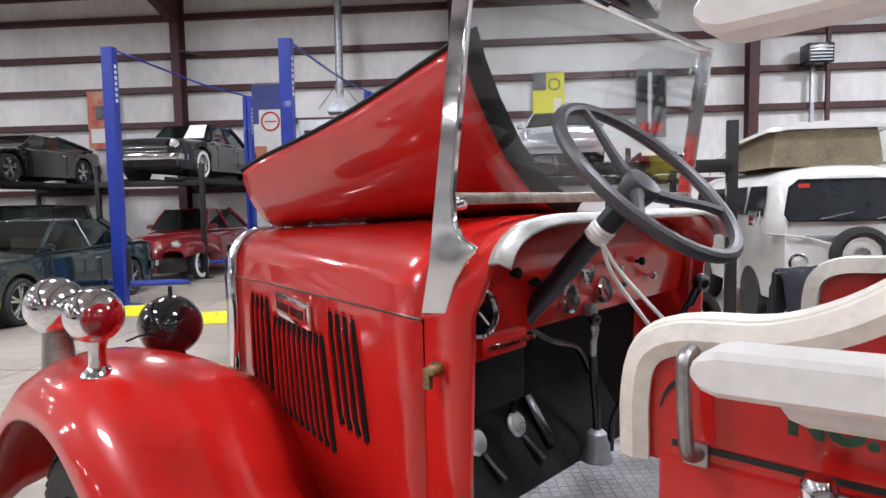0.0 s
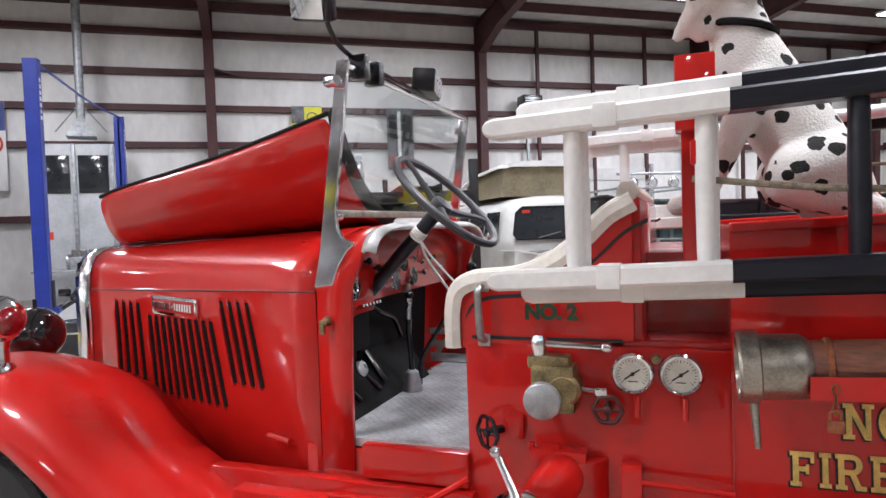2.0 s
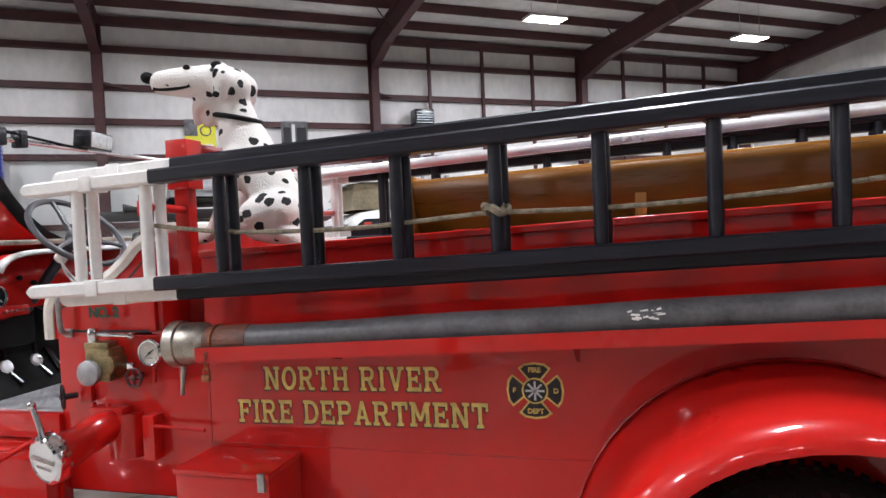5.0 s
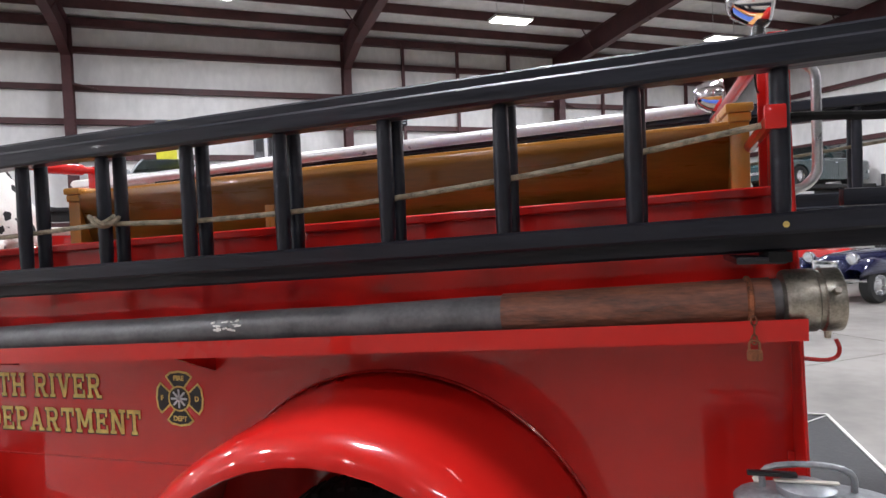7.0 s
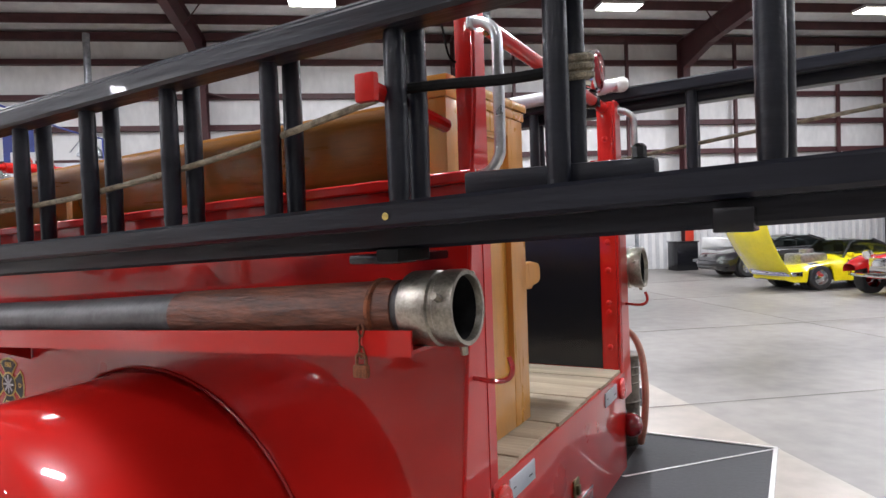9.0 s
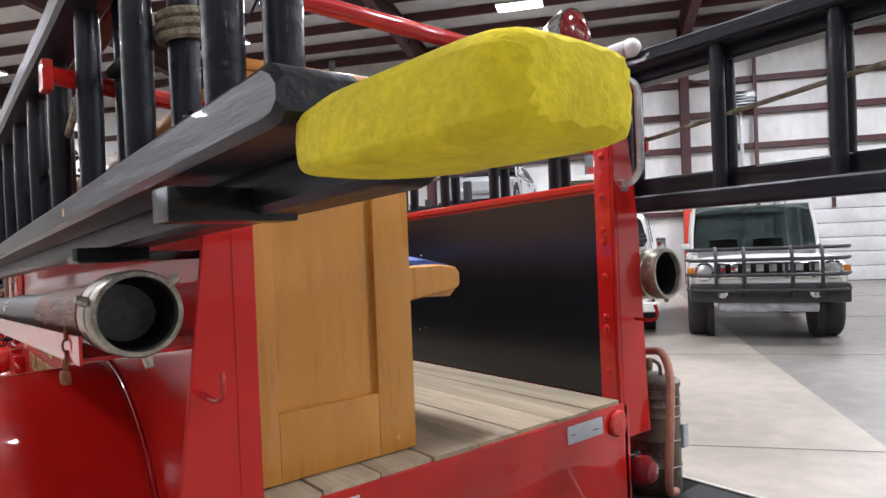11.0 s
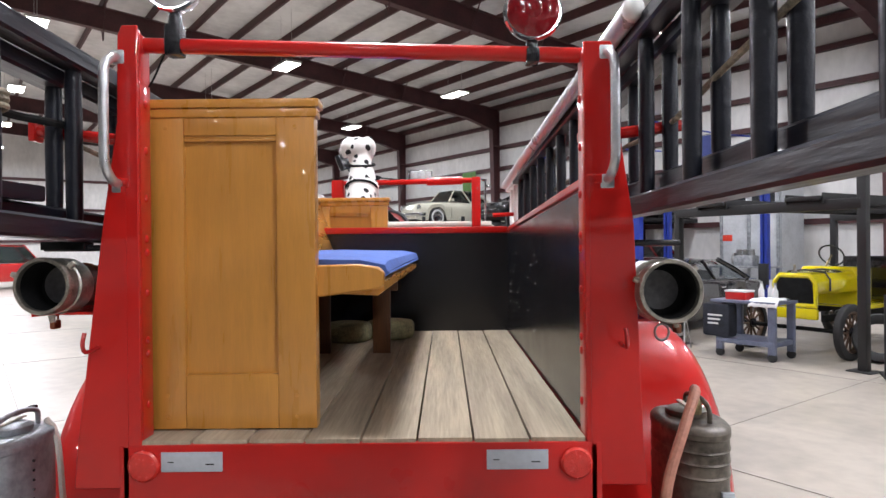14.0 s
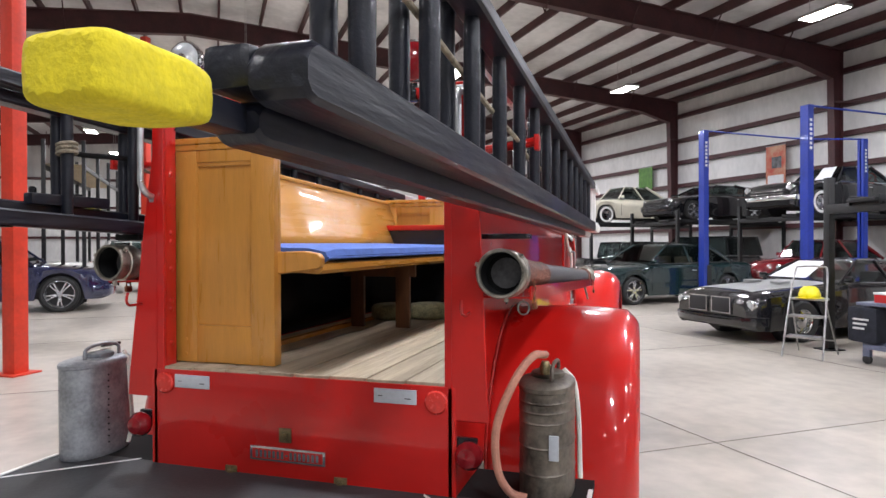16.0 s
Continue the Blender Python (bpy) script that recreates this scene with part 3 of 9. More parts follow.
# cab floor, firewall, pedals and levers
bm = box(blank(), (-4.98, -0.66, 0.955), (-4.40, 0.66, 0.985))
floor_ob = part("cab_floor", bm, TREAD, truck, "tread plate floor of the cab")
bm = blank()
for i in range(30):
    for j in range(62):
        x, y = -4.985 + 0.0195 * i, -0.645 + 0.0208 * j
        a = 0.008 if (i + j) % 2 else -0.008
        vs = [bm.verts.new(Vector((x, y, 0.985)) + Vector(o)) for o in ((-a - 0.002, -0.008, 0), (a - 0.002, 0.008, 0), (a + 0.002, 0.008, 0.0022), (-a + 0.002, -0.008, 0.0022))]
        bm.faces.new(vs)
tagged(part("tread_pattern", bm, TREAD, floor_ob), kind="stuff")
part("firewall", plate(blank(), [(-5.10, -0.60, 0.9), (-5.10, 0.60, 0.9), (-5.06, 0.60, 1.6), (-5.06, -0.60, 1.6)], (-0.02, 0, 0)), BLACK_MATTE, truck)
part("toe_board", plate(blank(), [(-4.945, -0.65, 0.985), (-4.945, 0.30, 0.985), (-5.095, 0.30, 1.2), (-5.095, -0.62, 1.2)], (-0.01, 0, -0.01)), BLACK_MATTE, truck, "black sheet toe board")
part("heater_box", box(blank(), (-5.09, -0.58, 1.24), (-4.96, -0.30, 1.42), 0.02), BLACK_MATTE, truck)
part("under_dash_pipe", tube(blank(), arc_pts([(-5.05, -0.25, 1.45), (-5.02, -0.1, 1.36), (-5.04, 0.1, 1.3), (-5.05, 0.2, 1.2)], 4), 0.012, 8), BLACK_SHEET, truck)
sl = part("gear_lever", tube(blank(), arc_pts([(-4.91, 0.0, 0.99), (-4.912, 0.002, 1.12), (-4.915, -0.01, 1.24), (-4.90, -0.04, 1.32)], 5), 0.0125, 10), BLACK_SHEET, truck)
part("lever_top", cyl(blank(), (-4.90, -0.04, 1.315), (-4.885, -0.06, 1.425), 0.0095, seg=10), POLISHED, sl, "bright bare rod")
part("knob", ball(blank(), (-4.884, -0.061, 1.43), 0.019, 12), BLACK_SHEET, sl)
part("lever_base", lathe(blank(), [(0.05, 0), (0.048, 0.012), (0.042, 0.02), (0.04, 0.05), (0.033, 0.062), (0.03, 0.085), (0.018, 0.095)], pose(-4.91, 0.0, 0.984), 18), ALLOY, sl, "cast alloy base of the lever")
hb = part("hand_brake", tube(blank(), arc_pts([(-4.90, 0.07, 0.995), (-4.895, 0.09, 1.11), (-4.80, 0.13, 1.28), (-4.70, 0.18, 1.47)], 4), 0.010, 8), BLACK_SHEET, truck)
part("knob", ball(blank(), (-4.67, 0.19, 1.53), 0.026, 12), BLACK_SHEET, hb)
part("grip", cyl(blank(), (-4.70, 0.18, 1.46), (-4.675, 0.188, 1.52), 0.014, seg=10), BLACK_SHEET, hb)
for y, x in ((-0.42, -5.05), (-0.236, -5.05)):
    p = part("pedal_arm", tube(blank(), [(x - 0.04, y, 1.30), (x, y, 1.2), (x - 0.01, y, 1.13), (x + 0.09, y + 0.02, 1.04)], 0.012, 8), BLACK_SHEET, truck)
    part("pedal_pad", lathe(blank(), [(0.036, 0), (0.038, 0.006), (0.03, 0.014), (0.0, 0.016)], pose(x + 0.006, y, 1.13, 0, 66, 0), 18), POLISHED, p)
part("accelerator", box(blank(), (-0.08, -0.02, 0), (0.08, 0.02, 0.012), 0.005, Matrix.Translation((-5.03, -0.14, 1.12)) @ pose(0, 0, 0, 0, 55, 0)), BLACK_SHEET, truck)
bm = blank()
for z0, z1 in ((0.99, 1.035), (1.07, 1.105), (1.14, 1.172)):
    box(bm, (-5.05, 0.585, z0), (-4.45, 0.60, z1), 0.005)
for x in (-5.04, -4.86, -4.66, -4.47):
    plate(bm, [(x, 0.588, 1.02), (x + 0.03, 0.588, 1.02), (x + 0.13, 0.588, 1.15), (x + 0.10, 0.588, 1.15)], (0, 0.009, 0))
part("pierced_panel", bm, POLISHED, truck, "bright pierced alloy panel on the far side")

part("far_sill", box(blank(), (-5.0, 0.61, 0.985), (-4.42, 0.665, 1.0), 0.004), GALV, truck, "grey steel sill of the far door opening")
part("seat_base", box(blank(), (-4.42, -0.60, 0.985), (-4.36, 0.62, 1.32), 0.01), GALV, truck)
# windshield
WB, WT = Vector((-4.915, 0, 1.775)), Vector((-4.835, 0, 2.305))
ws = thing("windshield", "", "")
ws.parent = truck
for s in (-1, 1):
    bm = blank()
    w = [(-4.988, 1.522), (-4.912, 1.53), (-4.885, 1.60), (-4.85, 1.65), (-4.826, 1.668), (-4.826, 1.682), (-4.865, 1.70), (-4.884, 1.735), (-4.888, 1.80), (-4.815, 2.315), (-4.862, 2.318), (-4.938, 1.80), (-4.950, 1.72), (-4.962, 1.64)]
    plate(bm, [(x, s * 0.662, z) for x, z in w], (0, s * 0.018, 0))
    box(bm, (-4.95, s * 0.62, 1.76), (-4.885, s * 0.67, 1.79), 0.012)
    cyl(bm, (-4.90, s * 0.68, 2.245), (-4.84, s * 0.715, 2.24), 0.02, seg=12)
    part("windshield_post", bm, CHROME, ws, "chrome windshield post", bevel=0.004)
part("top_rail", cyl(blank(), (WT.x, -0.685, WT.z), (WT.x, 0.685, WT.z), 0.013, seg=10), CHROME, ws)
part("bottom_rail", box(blank(), (WB.x - 0.012, -0.665, 1.772), (WB.x + 0.012, 0.665, 1.80), 0.006), NICKEL, ws, "corroded bottom rail")
pane = part("glass", plate(blank(), [(WB.x, -0.665, 1.80), (WB.x, 0.665, 1.80), (WT.x, 0.672, 2.295), (WT.x, -0.672, 2.295)], (0.005, 0, 0)), GLASS, ws)
pane.visible_shadow = False
# rear-view mirror, light bar and mirror arm on the top rail
for y in (-0.56, -0.44):
    part("clamp", box(blank(), (-4.87, y - 0.022, 2.27), (-4.80, y + 0.022, 2.36), 0.008), BLACK_SHEET, ws)
part("mirror_arm", tube(blank(), arc_pts([(-4.84, -0.40, 2.345), (-4.85, -0.58, 2.35), (-4.85, -0.70, 2.38), (-4.86, -0.76, 2.46)], 6), 0.009, 8), BLACK_SHEET, ws)
mm = Matrix.Translation((-4.88, -0.79, 2.51)) @ pose(0, 0, 0, 16, 14, -20)
mir = part("mirror_head", box(blank(), (-0.095, -0.03, -0.085), (0.095, 0.025, 0.085), 0.018, mm), BLACK_SHEET, ws)
part("mirror_glass", box(blank(), (-0.085, -0.034, -0.075), (0.085, -0.029, 0.075), 0.002, mm), CHROME, mir)
part("bar_arm", tube(blank(), [(-4.84, -0.44, 2.34), (-4.80, -0.2, 2.31), (-4.79, -0.05, 2.30)], 0.008, 8), BLACK_SHEET, ws)
lm = Matrix.Translation((-4.79, 0.0, 2.355)) @ pose(0, 0, 0, 0, 6, 14)
lb = part("light_bar", box(blank(), (-0.05, -0.12, -0.05), (0.05, 0.12, 0.05), 0.012, lm), BLACK_SHEET, ws, "small black lamp bar")
part("lamp_face", box(blank(), (0.046, -0.108, -0.042), (0.052, 0.108, 0.042), 0.003, lm), LENS_CLEAR, lb, "pale lamp face")
for y in (-0.075, 0.0, 0.075):
    part("lens", box(blank(), (0.048, y - 0.03, -0.035), (0.055, y + 0.03, 0.035), 0.004, lm), LENS_CLEAR, lb)

# seat box with its white padded edge
OUT = arc_pts([(-4.472, 0, 1.325), (-4.472, 0, 1.44), (-4.452, 0, 1.515), (-4.385, 0, 1.553), (-4.25, 0, 1.565), (-4.14, 0, 1.605), (-4.04, 0, 1.675), (-3.96, 0, 1.75), (-3.885, 0, 1.79)], 4)
for s in (-1, 1):
    bm = blank()
    plate(bm, [(p.x, s * 0.672, p.z) for p in OUT] + [(-3.885, s * 0.672, 1.36), (-4.47, s * 0.672, 1.325)][:1] + [(-4.43, s * 0.672, 1.325)], (0, -s * 0.05, 0))
    part("seat_side", bm, RED, truck, "red seat side with dark pinstripe", bevel=0.004)
    bm = blank()
    rows = []
    for i, p in enumerate(OUT):
        d = (OUT[min(i + 1, len(OUT) - 1)] - OUT[max(i - 1, 0)]).normalized()
        n = Vector((-d.z, 0, d.x))
        rows.append([Vector((p.x, 0, p.z)) + n * a + Vector((0, s * b, 0)) for a, b in ((-0.035, 0.684), (-0.01, 0.694), (0.018, 0.684), (0.03, 0.652), (0.026, 0.612), (-0.02, 0.602))])
    loft(bm, rows, closed=True, caps=True)
    pad = part("seat_edge_pad", bm, CANVAS, truck, "cream vinyl padding rolled over the seat edge")
    for off in (0.677, 0.667):
        line = [r[2] + Vector((0, (off - 0.684) * s * 1.6, 0.004)) for r in rows]
        part("piping", tube(blank(), line, 0.003, 5), CANVAS, pad)
    # pinstripe and grab handle
    strip = [Vector((p.x, 0, p.z)) for p in OUT[6:]]
    rows2 = []
    for i, p in enumerate(strip):
        rows2.append([(p.x + 0.045, s * 0.6745, p.z - 0.055), (p.x + 0.045, s * 0.6745, p.z - 0.068)])
    loft(bm2 := blank(), rows2)
    box(bm2, (-4.40, s * 0.673, 1.357), (-3.92, s * 0.6745, 1.368))
    part("pinstripe", bm2, BAR_BLACK, truck)
    hp = [(-4.36, s * 0.672, 1.53), (-4.362, s * 0.715, 1.525), (-4.362, s * 0.722, 1.49), (-4.358, s * 0.722, 1.40), (-4.354, s * 0.715, 1.365), (-4.352, s * 0.672, 1.355)]
    gh = part("grab_handle", tube(blank(), arc_pts(hp, 4), 0.0125, 10), STEEL, truck, "dull cast grab handle")
    for z in (1.532, 1.354):
        part("handle_foot", box(blank(), (-4.378, s * 0.67, z - 0.02), (-4.336, s * 0.684, z + 0.02), 0.005), STEEL, gh)
part("seat_back", box(blank(), (-3.93, -0.65, 1.33), (-3.86, 0.65, 1.80), 0.02), RED, truck)
part("seat_back_pad", box(blank(), (-4.02, -0.645, 1.38), (-3.932, 0.645, 1.81), 0.03), BLACK_SHEET, truck, "black seat back cushion")
part("seat_top_pad", tube(blank(), [(-3.90, -0.66, 1.815), (-3.90, 0, 1.82), (-3.90, 0.66, 1.815)], 0.032, 10), CANVAS, truck)
part("seat_cushion", box(blank(), (-4.40, -0.64, 1.30), (-4.02, 0.64, 1.41), 0.03), BLACK_SHEET, truck, "black seat cushion")
part("seat_base", box(blank(), (-4.42, -0.655, 0.985), (-3.93, 0.655, 1.30)), RED_OLD, truck)
text_part("lettering", "NO. 2", GREEN_PAINT, pose(-4.133, -0.7015, 1.450, 90), 0.064, truck, 0.001, bold=0.004, sx=0.98)

# far door sill: open step frame in alloy beyond the cab
bm = blank()
for z in (1.02, 1.16, 1.30):
    box(bm, (-4.82, 0.61, z), (-4.43, 0.65, z + 0.045), 0.006)
for x in (-4.80, -4.62, -4.46):
    box(bm, (x, 0.615, 1.02), (x + 0.05, 0.645, 1.34), 0.006)
part("far_step_frame", bm, ALLOY, truck, "pierced alloy panel on the far side of the cab")
# door posts, sill, apron
for s in (-1, 1):
    part("door_sill", box(blank(), (-4.81, s * 0.60, 0.86), (-4.42, s * 0.70, 0.978), 0.008), RED, truck)
bm = blank()
lathe(bm, [(0.016, 0), (0.018, 0.01), (0.012, 0.03), (0.0, 0.034)], pose(-4.935, -0.678, 1.405, 90), 12)
box(bm, (-4.955, -0.712, 1.36), (-4.935, -0.697, 1.41), 0.004)
part("hood_latch", bm, BRASS, truck, "tarnished hood latch")
part("hood_catch", cyl(blank(), (-5.24, -0.635, 0.955), (-5.13, -0.66, 0.945), 0.012, seg=10), RED, truck)

# pump panel
part("pump_panel", box(blank(), (-4.425, -0.675, 0.62), (-3.60, -0.60, 1.345), 0.012), RED, truck)
part("pump_panel", box(blank(), (-4.425, 0.60, 0.62), (-3.60, 0.675, 1.345), 0.012), RED, truck)
part("panel_top", box(blank(), (-3.92, -0.66, 1.345), (-3.60, 0.66, 1.362), 0.004), RED_OLD, truck)
part("recess_wall", box(blank(), (-3.86, -0.46, 1.362), (-3.60, 0.46, 1.62)), RED_OLD, truck)
for k, (x, z) in enumerate(((-3.892, 1.272), (-3.757, 1.275))):
    m = pose(x, -0.675, z, 90)
    g = part("pressure_gauge", lathe(blank(), [(0.05, 0), (0.058, 0.005), (0.062, 0.02), (0.062, 0.036), (0.056, 0.044), (0.05, 0.042), (0.049, 0.034)], m, 28), CHROME, truck, "chrome ringed white pressure gauge")
    part("dial", lathe(blank(), [(0.051, 0.030), (0.051, 0.035)], m, 28), DIAL, g)
    bm = box(blank(), (-0.03, -0.0022, 0.0352), (0.026, 0.0022, 0.037), 0, m @ pose(0, 0, 0, 0, 0, 35))
    lathe(bm, [(0.006, 0.035), (0.006, 0.039)], m, 10)
    part("needle", bm, BAR_BLACK, g)
    bm = blank()
    for j in range(21):
        a = math.radians(-40 + 13 * j)
        mj = m @ pose(0, 0, 0, 0, 0, math.degrees(a))
        box(bm, (0.038 if j % 5 else 0.034, -0.0008, 0.0352), (0.044, 0.0008, 0.0362), 0, mj)
    box(bm, (-0.014, -0.024, 0.0352), (0.014, -0.021, 0.0362), 0, m)
    part("scale_marks", bm, BAR_BLACK, g)
    part("drain_cock", cyl(blank(), (x + 0.01, -0.70, 1.205), (x + 0.01, -0.70, 1.14), 0.009, seg=8), RED, truck)
part("panel_knob", lathe(blank(), [(0.012, 0), (0.016, 0.015), (0.012, 0.03)], pose(-3.825, -0.675, 1.315, 90), 12), BRASS, truck)
# primer pump with its round cover
bm = box(blank(), (-4.19, -0.77, 1.15), (-4.055, -0.67, 1.30), 0.02)
lathe(bm, [(0.05, 0), (0.052, 0.09), (0.04, 0.1)], pose(-4.09, -0.672, 1.225, 90), 18)
box(bm, (-4.20, -0.76, 1.285), (-4.07, -0.69, 1.325), 0.012)
pr = part("primer_pump", bm, BRASS, truck, "tarnished brass primer pump body")
part("cover", lathe(blank(), [(0.055, 0), (0.058, 0.006), (0.056, 0.022), (0.05, 0.026)], pose(-4.15, -0.775, 1.195, 90), 24), ALLOY, pr, "round grey cover plate")
bm = cyl(blank(), (-4.05, -0.72, 1.22), (-3.975, -0.725, 1.215), 0.009, seg=10)
box(bm, (-4.0, -0.735, 1.205), (-3.965, -0.715, 1.232), 0.005)
part("outlet", bm, CHROME, pr)
bm = cyl(blank(), (-4.16, -0.735, 1.36), (-3.965, -0.735, 1.352), 0.011, 0.008, seg=10)
lathe(bm, [(0.022, -0.035), (0.026, -0.01), (0.026, 0.012), (0.018, 0.026)], pose(-4.165, -0.735, 1.36), 14)
ball(bm, (-3.965, -0.735, 1.352), (0.02, 0.016, 0.016), 12)
part("primer_lever", bm, CHROME, pr, "chrome pump lever")


def hand_wheel(x, y, z, r, material, yaw=0):
    m = Matrix.Translation((x, y, z)) @ pose(0, 0, 0, 90, 0, yaw)
    hw = part("hand_wheel", tube(blank(), [m @ Vector((r * math.cos(a) * (1 + 0.05 * math.cos(6 * a)), r * math.sin(a) * (1 + 0.05 * math.cos(6 * a)), 0.03)) for a in [2 * math.pi * k / 30 for k in range(30)]], 0.007, 7, True), material, truck, "valve hand wheel")
    bm = lathe(blank(), [(0.014, -0.03), (0.014, 0.04), (0.006, 0.045)], m, 10)
    for k in range(4):
        a = math.pi / 2 * k
        cyl(bm, m @ Vector((0, 0, 0.03)), m @ Vector((r * math.cos(a), r * math.sin(a), 0.03)), 0.005, seg=6)
    part("spokes", bm, material, hw)


hand_wheel(-4.315, -0.73, 1.075, 0.05, BLACK_SHEET, -38)
hand_wheel(-3.965, -0.70, 1.165, 0.04, mat("dull_dark_red", (0.09, 0.012, 0.010), 0.5, vary=0.3, scale=20))
part("valve_flange", box(blank(), (-4.29, -0.70, 1.04), (-4.23, -0.672, 1.12), 0.008), RED, truck)
bm = box(blank(), (-4.21, -0.74, 0.98), (-4.03, -0.67, 1.03), 0.012)
for x in (-4.20, -4.12):
    lathe(bm, [(0.012, 0), (0.012, 0.015), (0.006, 0.018)], pose(x, -0.72, 1.03), 6)
part("pump_casting", bm, RED, truck)
# suction inlet with chrome cap and lever
bm = tube(blank(), arc_pts([(-4.10, -0.62, 0.95), (-4.11, -0.75, 0.95), (-4.14, -0.86, 0.915), (-4.178, -0.95, 0.885)], 5), [0.072] * 6 + [0.074] * 6 + [0.08] * 4, 22)
tube(bm, [(-4.06, -0.66, 0.8), (-4.06, -0.66, 1.0)], 0.09, 14)
part("suction_inlet", bm, RED, truck, "red suction inlet elbow")
cm = Matrix.Translation((-4.175, -0.945, 0.888)) @ pose(0, 0, 0, 97, 0, -12) @ Matrix.Scale(1.3, 4)
cap = part("inlet_cap", lathe(blank(), [(0.07, 0), (0.082, 0.006), (0.084, 0.03), (0.080, 0.044), (0.07, 0.05), (0.066, 0.047)], cm, 30), CHROME, truck, "worn chrome inlet cap with raised lettering")
part("cap_marks", box(box(blank(), (-0.055, -0.005, 0.0465), (0.05, 0.012, 0.05), 0.002, cm @ pose(0, 0, 0, 0, 0, -6)), (-0.04, -0.03, 0.0465), (0.03, -0.02, 0.049), 0.002, cm @ pose(0, 0, 0, 0, 0, -6)), STEEL, cap)
bm = tube(blank(), [cm @ Vector((0.01, 0.06, 0.04)), cm @ Vector((-0.005, 0.10, 0.035)), cm @ Vector((-0.035, 0.165, 0.03))], [0.018, 0.012, 0.011], 10)
ball(bm, cm @ Vector((-0.04, 0.172, 0.03)), 0.018, 12)
part("cap_lever", bm, CHROME, cap)
bm = box(blank(), (-3.93, -0.74, 0.80), (-3.87, -0.672, 1.0), 0.008)
cyl(bm, (-3.88, -0.73, 0.955), (-3.62, -0.73, 0.945), 0.008, seg=8)
part("rail_bracket", bm, RED, truck)
for s in (-1, 1):
    part("cowl_skirt", box(blank(), (-5.05, s * 0.60, 0.62), (-4.42, s * 0.668, 0.95), 0.004), RED, truck)
# aprons and running board
for s in (-1, 1):
    part("apron", box(blank(), (-5.45, s * 0.66, 0.45), (-4.40, s * 0.72, 0.85), 0.01), RED, truck)
    part("running_board", box(blank(), (-5.55, s * 0.70, 0.50), (-3.2, s * 1.08, 0.54), 0.01), RED, truck)
bm = blank()
box(bm, (-5.30, -0.79, 0.52), (-4.42, -0.70, 0.80), 0.012)
tube(bm, [(-4.92, -0.74, 0.80), (-4.88, -0.79, 0.825), (-4.6, -0.79, 0.835), (-4.56, -0.74, 0.83)], 0.011, 8)
cyl(bm, (-4.62, -0.86, 0.80), (-4.40, -0.76, 0.92), 0.012, seg=8)
part("side_step", bm, RED, truck)

# hose body
SL = 0.043


def shelf_z(x):
    return 1.345 + SL * (x + 3.46)


def rim_z(x):
    return 1.743 + 0.0352 * (x + 2.75)


for s in (-1, 1):
    bm = plate(blank(), [(-3.62, s * 0.685, 0.62), (-0.085, s * 0.685, 0.62), (-0.085, s * 0.685, rim_z(-0.085) - 0.02), (-3.62, s * 0.685, rim_z(-3.62) - 0.02)], (0, -s * 0.014, 0))
    body = part("body_side", bm, RED, truck, "glossy red body side")
    if s < 0:
        for a, b in (((-3.61, 0.877), (-1.98, 0.883)), ((-0.72, 0.86), (-0.085, 0.866)), ((-3.622, 0.63), (-3.615, 1.33))):
            part("panel_joint", box(blank(), (a[0], -0.6875, a[1]), (b[0], -0.6845, b[1])), RED_OLD, body)
    bm = plate(blank(), [(-3.62, s * 0.66, rim_z(-3.62) - 0.03), (-0.085, s * 0.66, rim_z(-0.085) - 0.03), (-0.085, s * 0.66, rim_z(-0.085)), (-3.62, s * 0.66, rim_z(-3.62))], (0, s * 0.05, 0))
    part("body_rim", bm, RED, truck, bevel=0.006)
    # shelf carrying the suction hose
    xe, dz = (-0.12, 0.0) if s < 0 else (-0.19, -0.04)
    za, zb = shelf_z(-3.47) + dz, shelf_z(xe) + dz
    bm = plate(blank(), [(-3.47, s * 0.69, za - 0.05), (xe, s * 0.69, zb - 0.05), (xe, s * 0.965, zb - 0.05), (-3.47, s * 0.965, za - 0.05)], (0, 0, 0.008))
    plate(bm, [(-3.47, s * 0.965, za - 0.055), (xe, s * 0.965, zb - 0.055), (xe, s * 0.965, zb), (-3.47, s * 0.965, za)], (0, s * 0.006, 0))
    part("hose_shelf", bm, RED, truck, "red angle shelf under the suction hose")
    for x in (-2.05, -3.0):
        part("shelf_bracket", plate(blank(), [(x, s * 0.69, 1.25), (x, s * 0.69, shelf_z(x) + dz - 0.052), (x, s * 0.94, shelf_z(x) + dz - 0.052)], (0.012, 0, 0)), RED_OLD, truck)
    # inner lining of the bed
    part("bed_lining", plate(blank(), [(-2.46, s * 0.662, 1.075), (-0.17, s * 0.662, 1.075), (-0.17, s * 0.662, rim_z(-0.17) - 0.04), (-2.46, s * 0.662, rim_z(-2.46) - 0.04)], (0, s * 0.006, 0)), BLACK_SHEET, truck, "scuffed black sheet lining the bed")
part("bed_front", box(blank(), (-2.49, -0.662, 1.07), (-2.46, 0.662, 1.715)), BLACK_SHEET, truck, "black sheet front wall of the bed")
part("bed_front_rim", box(blank(), (-2.51, -0.66, 1.715), (-2.44, 0.66, 1.757), 0.008), RED, truck)
part("tank_cover", box(blank(), (-3.62, -0.66, 1.56), (-2.50, 0.66, 1.60), 0.006), RED_OLD, truck)
part("body_front", box(blank(), (-3.62, -0.665, 1.36), (-3.59, 0.665, 1.70)), RED_OLD, truck)
chips = random.Random(4)
bm = blank()
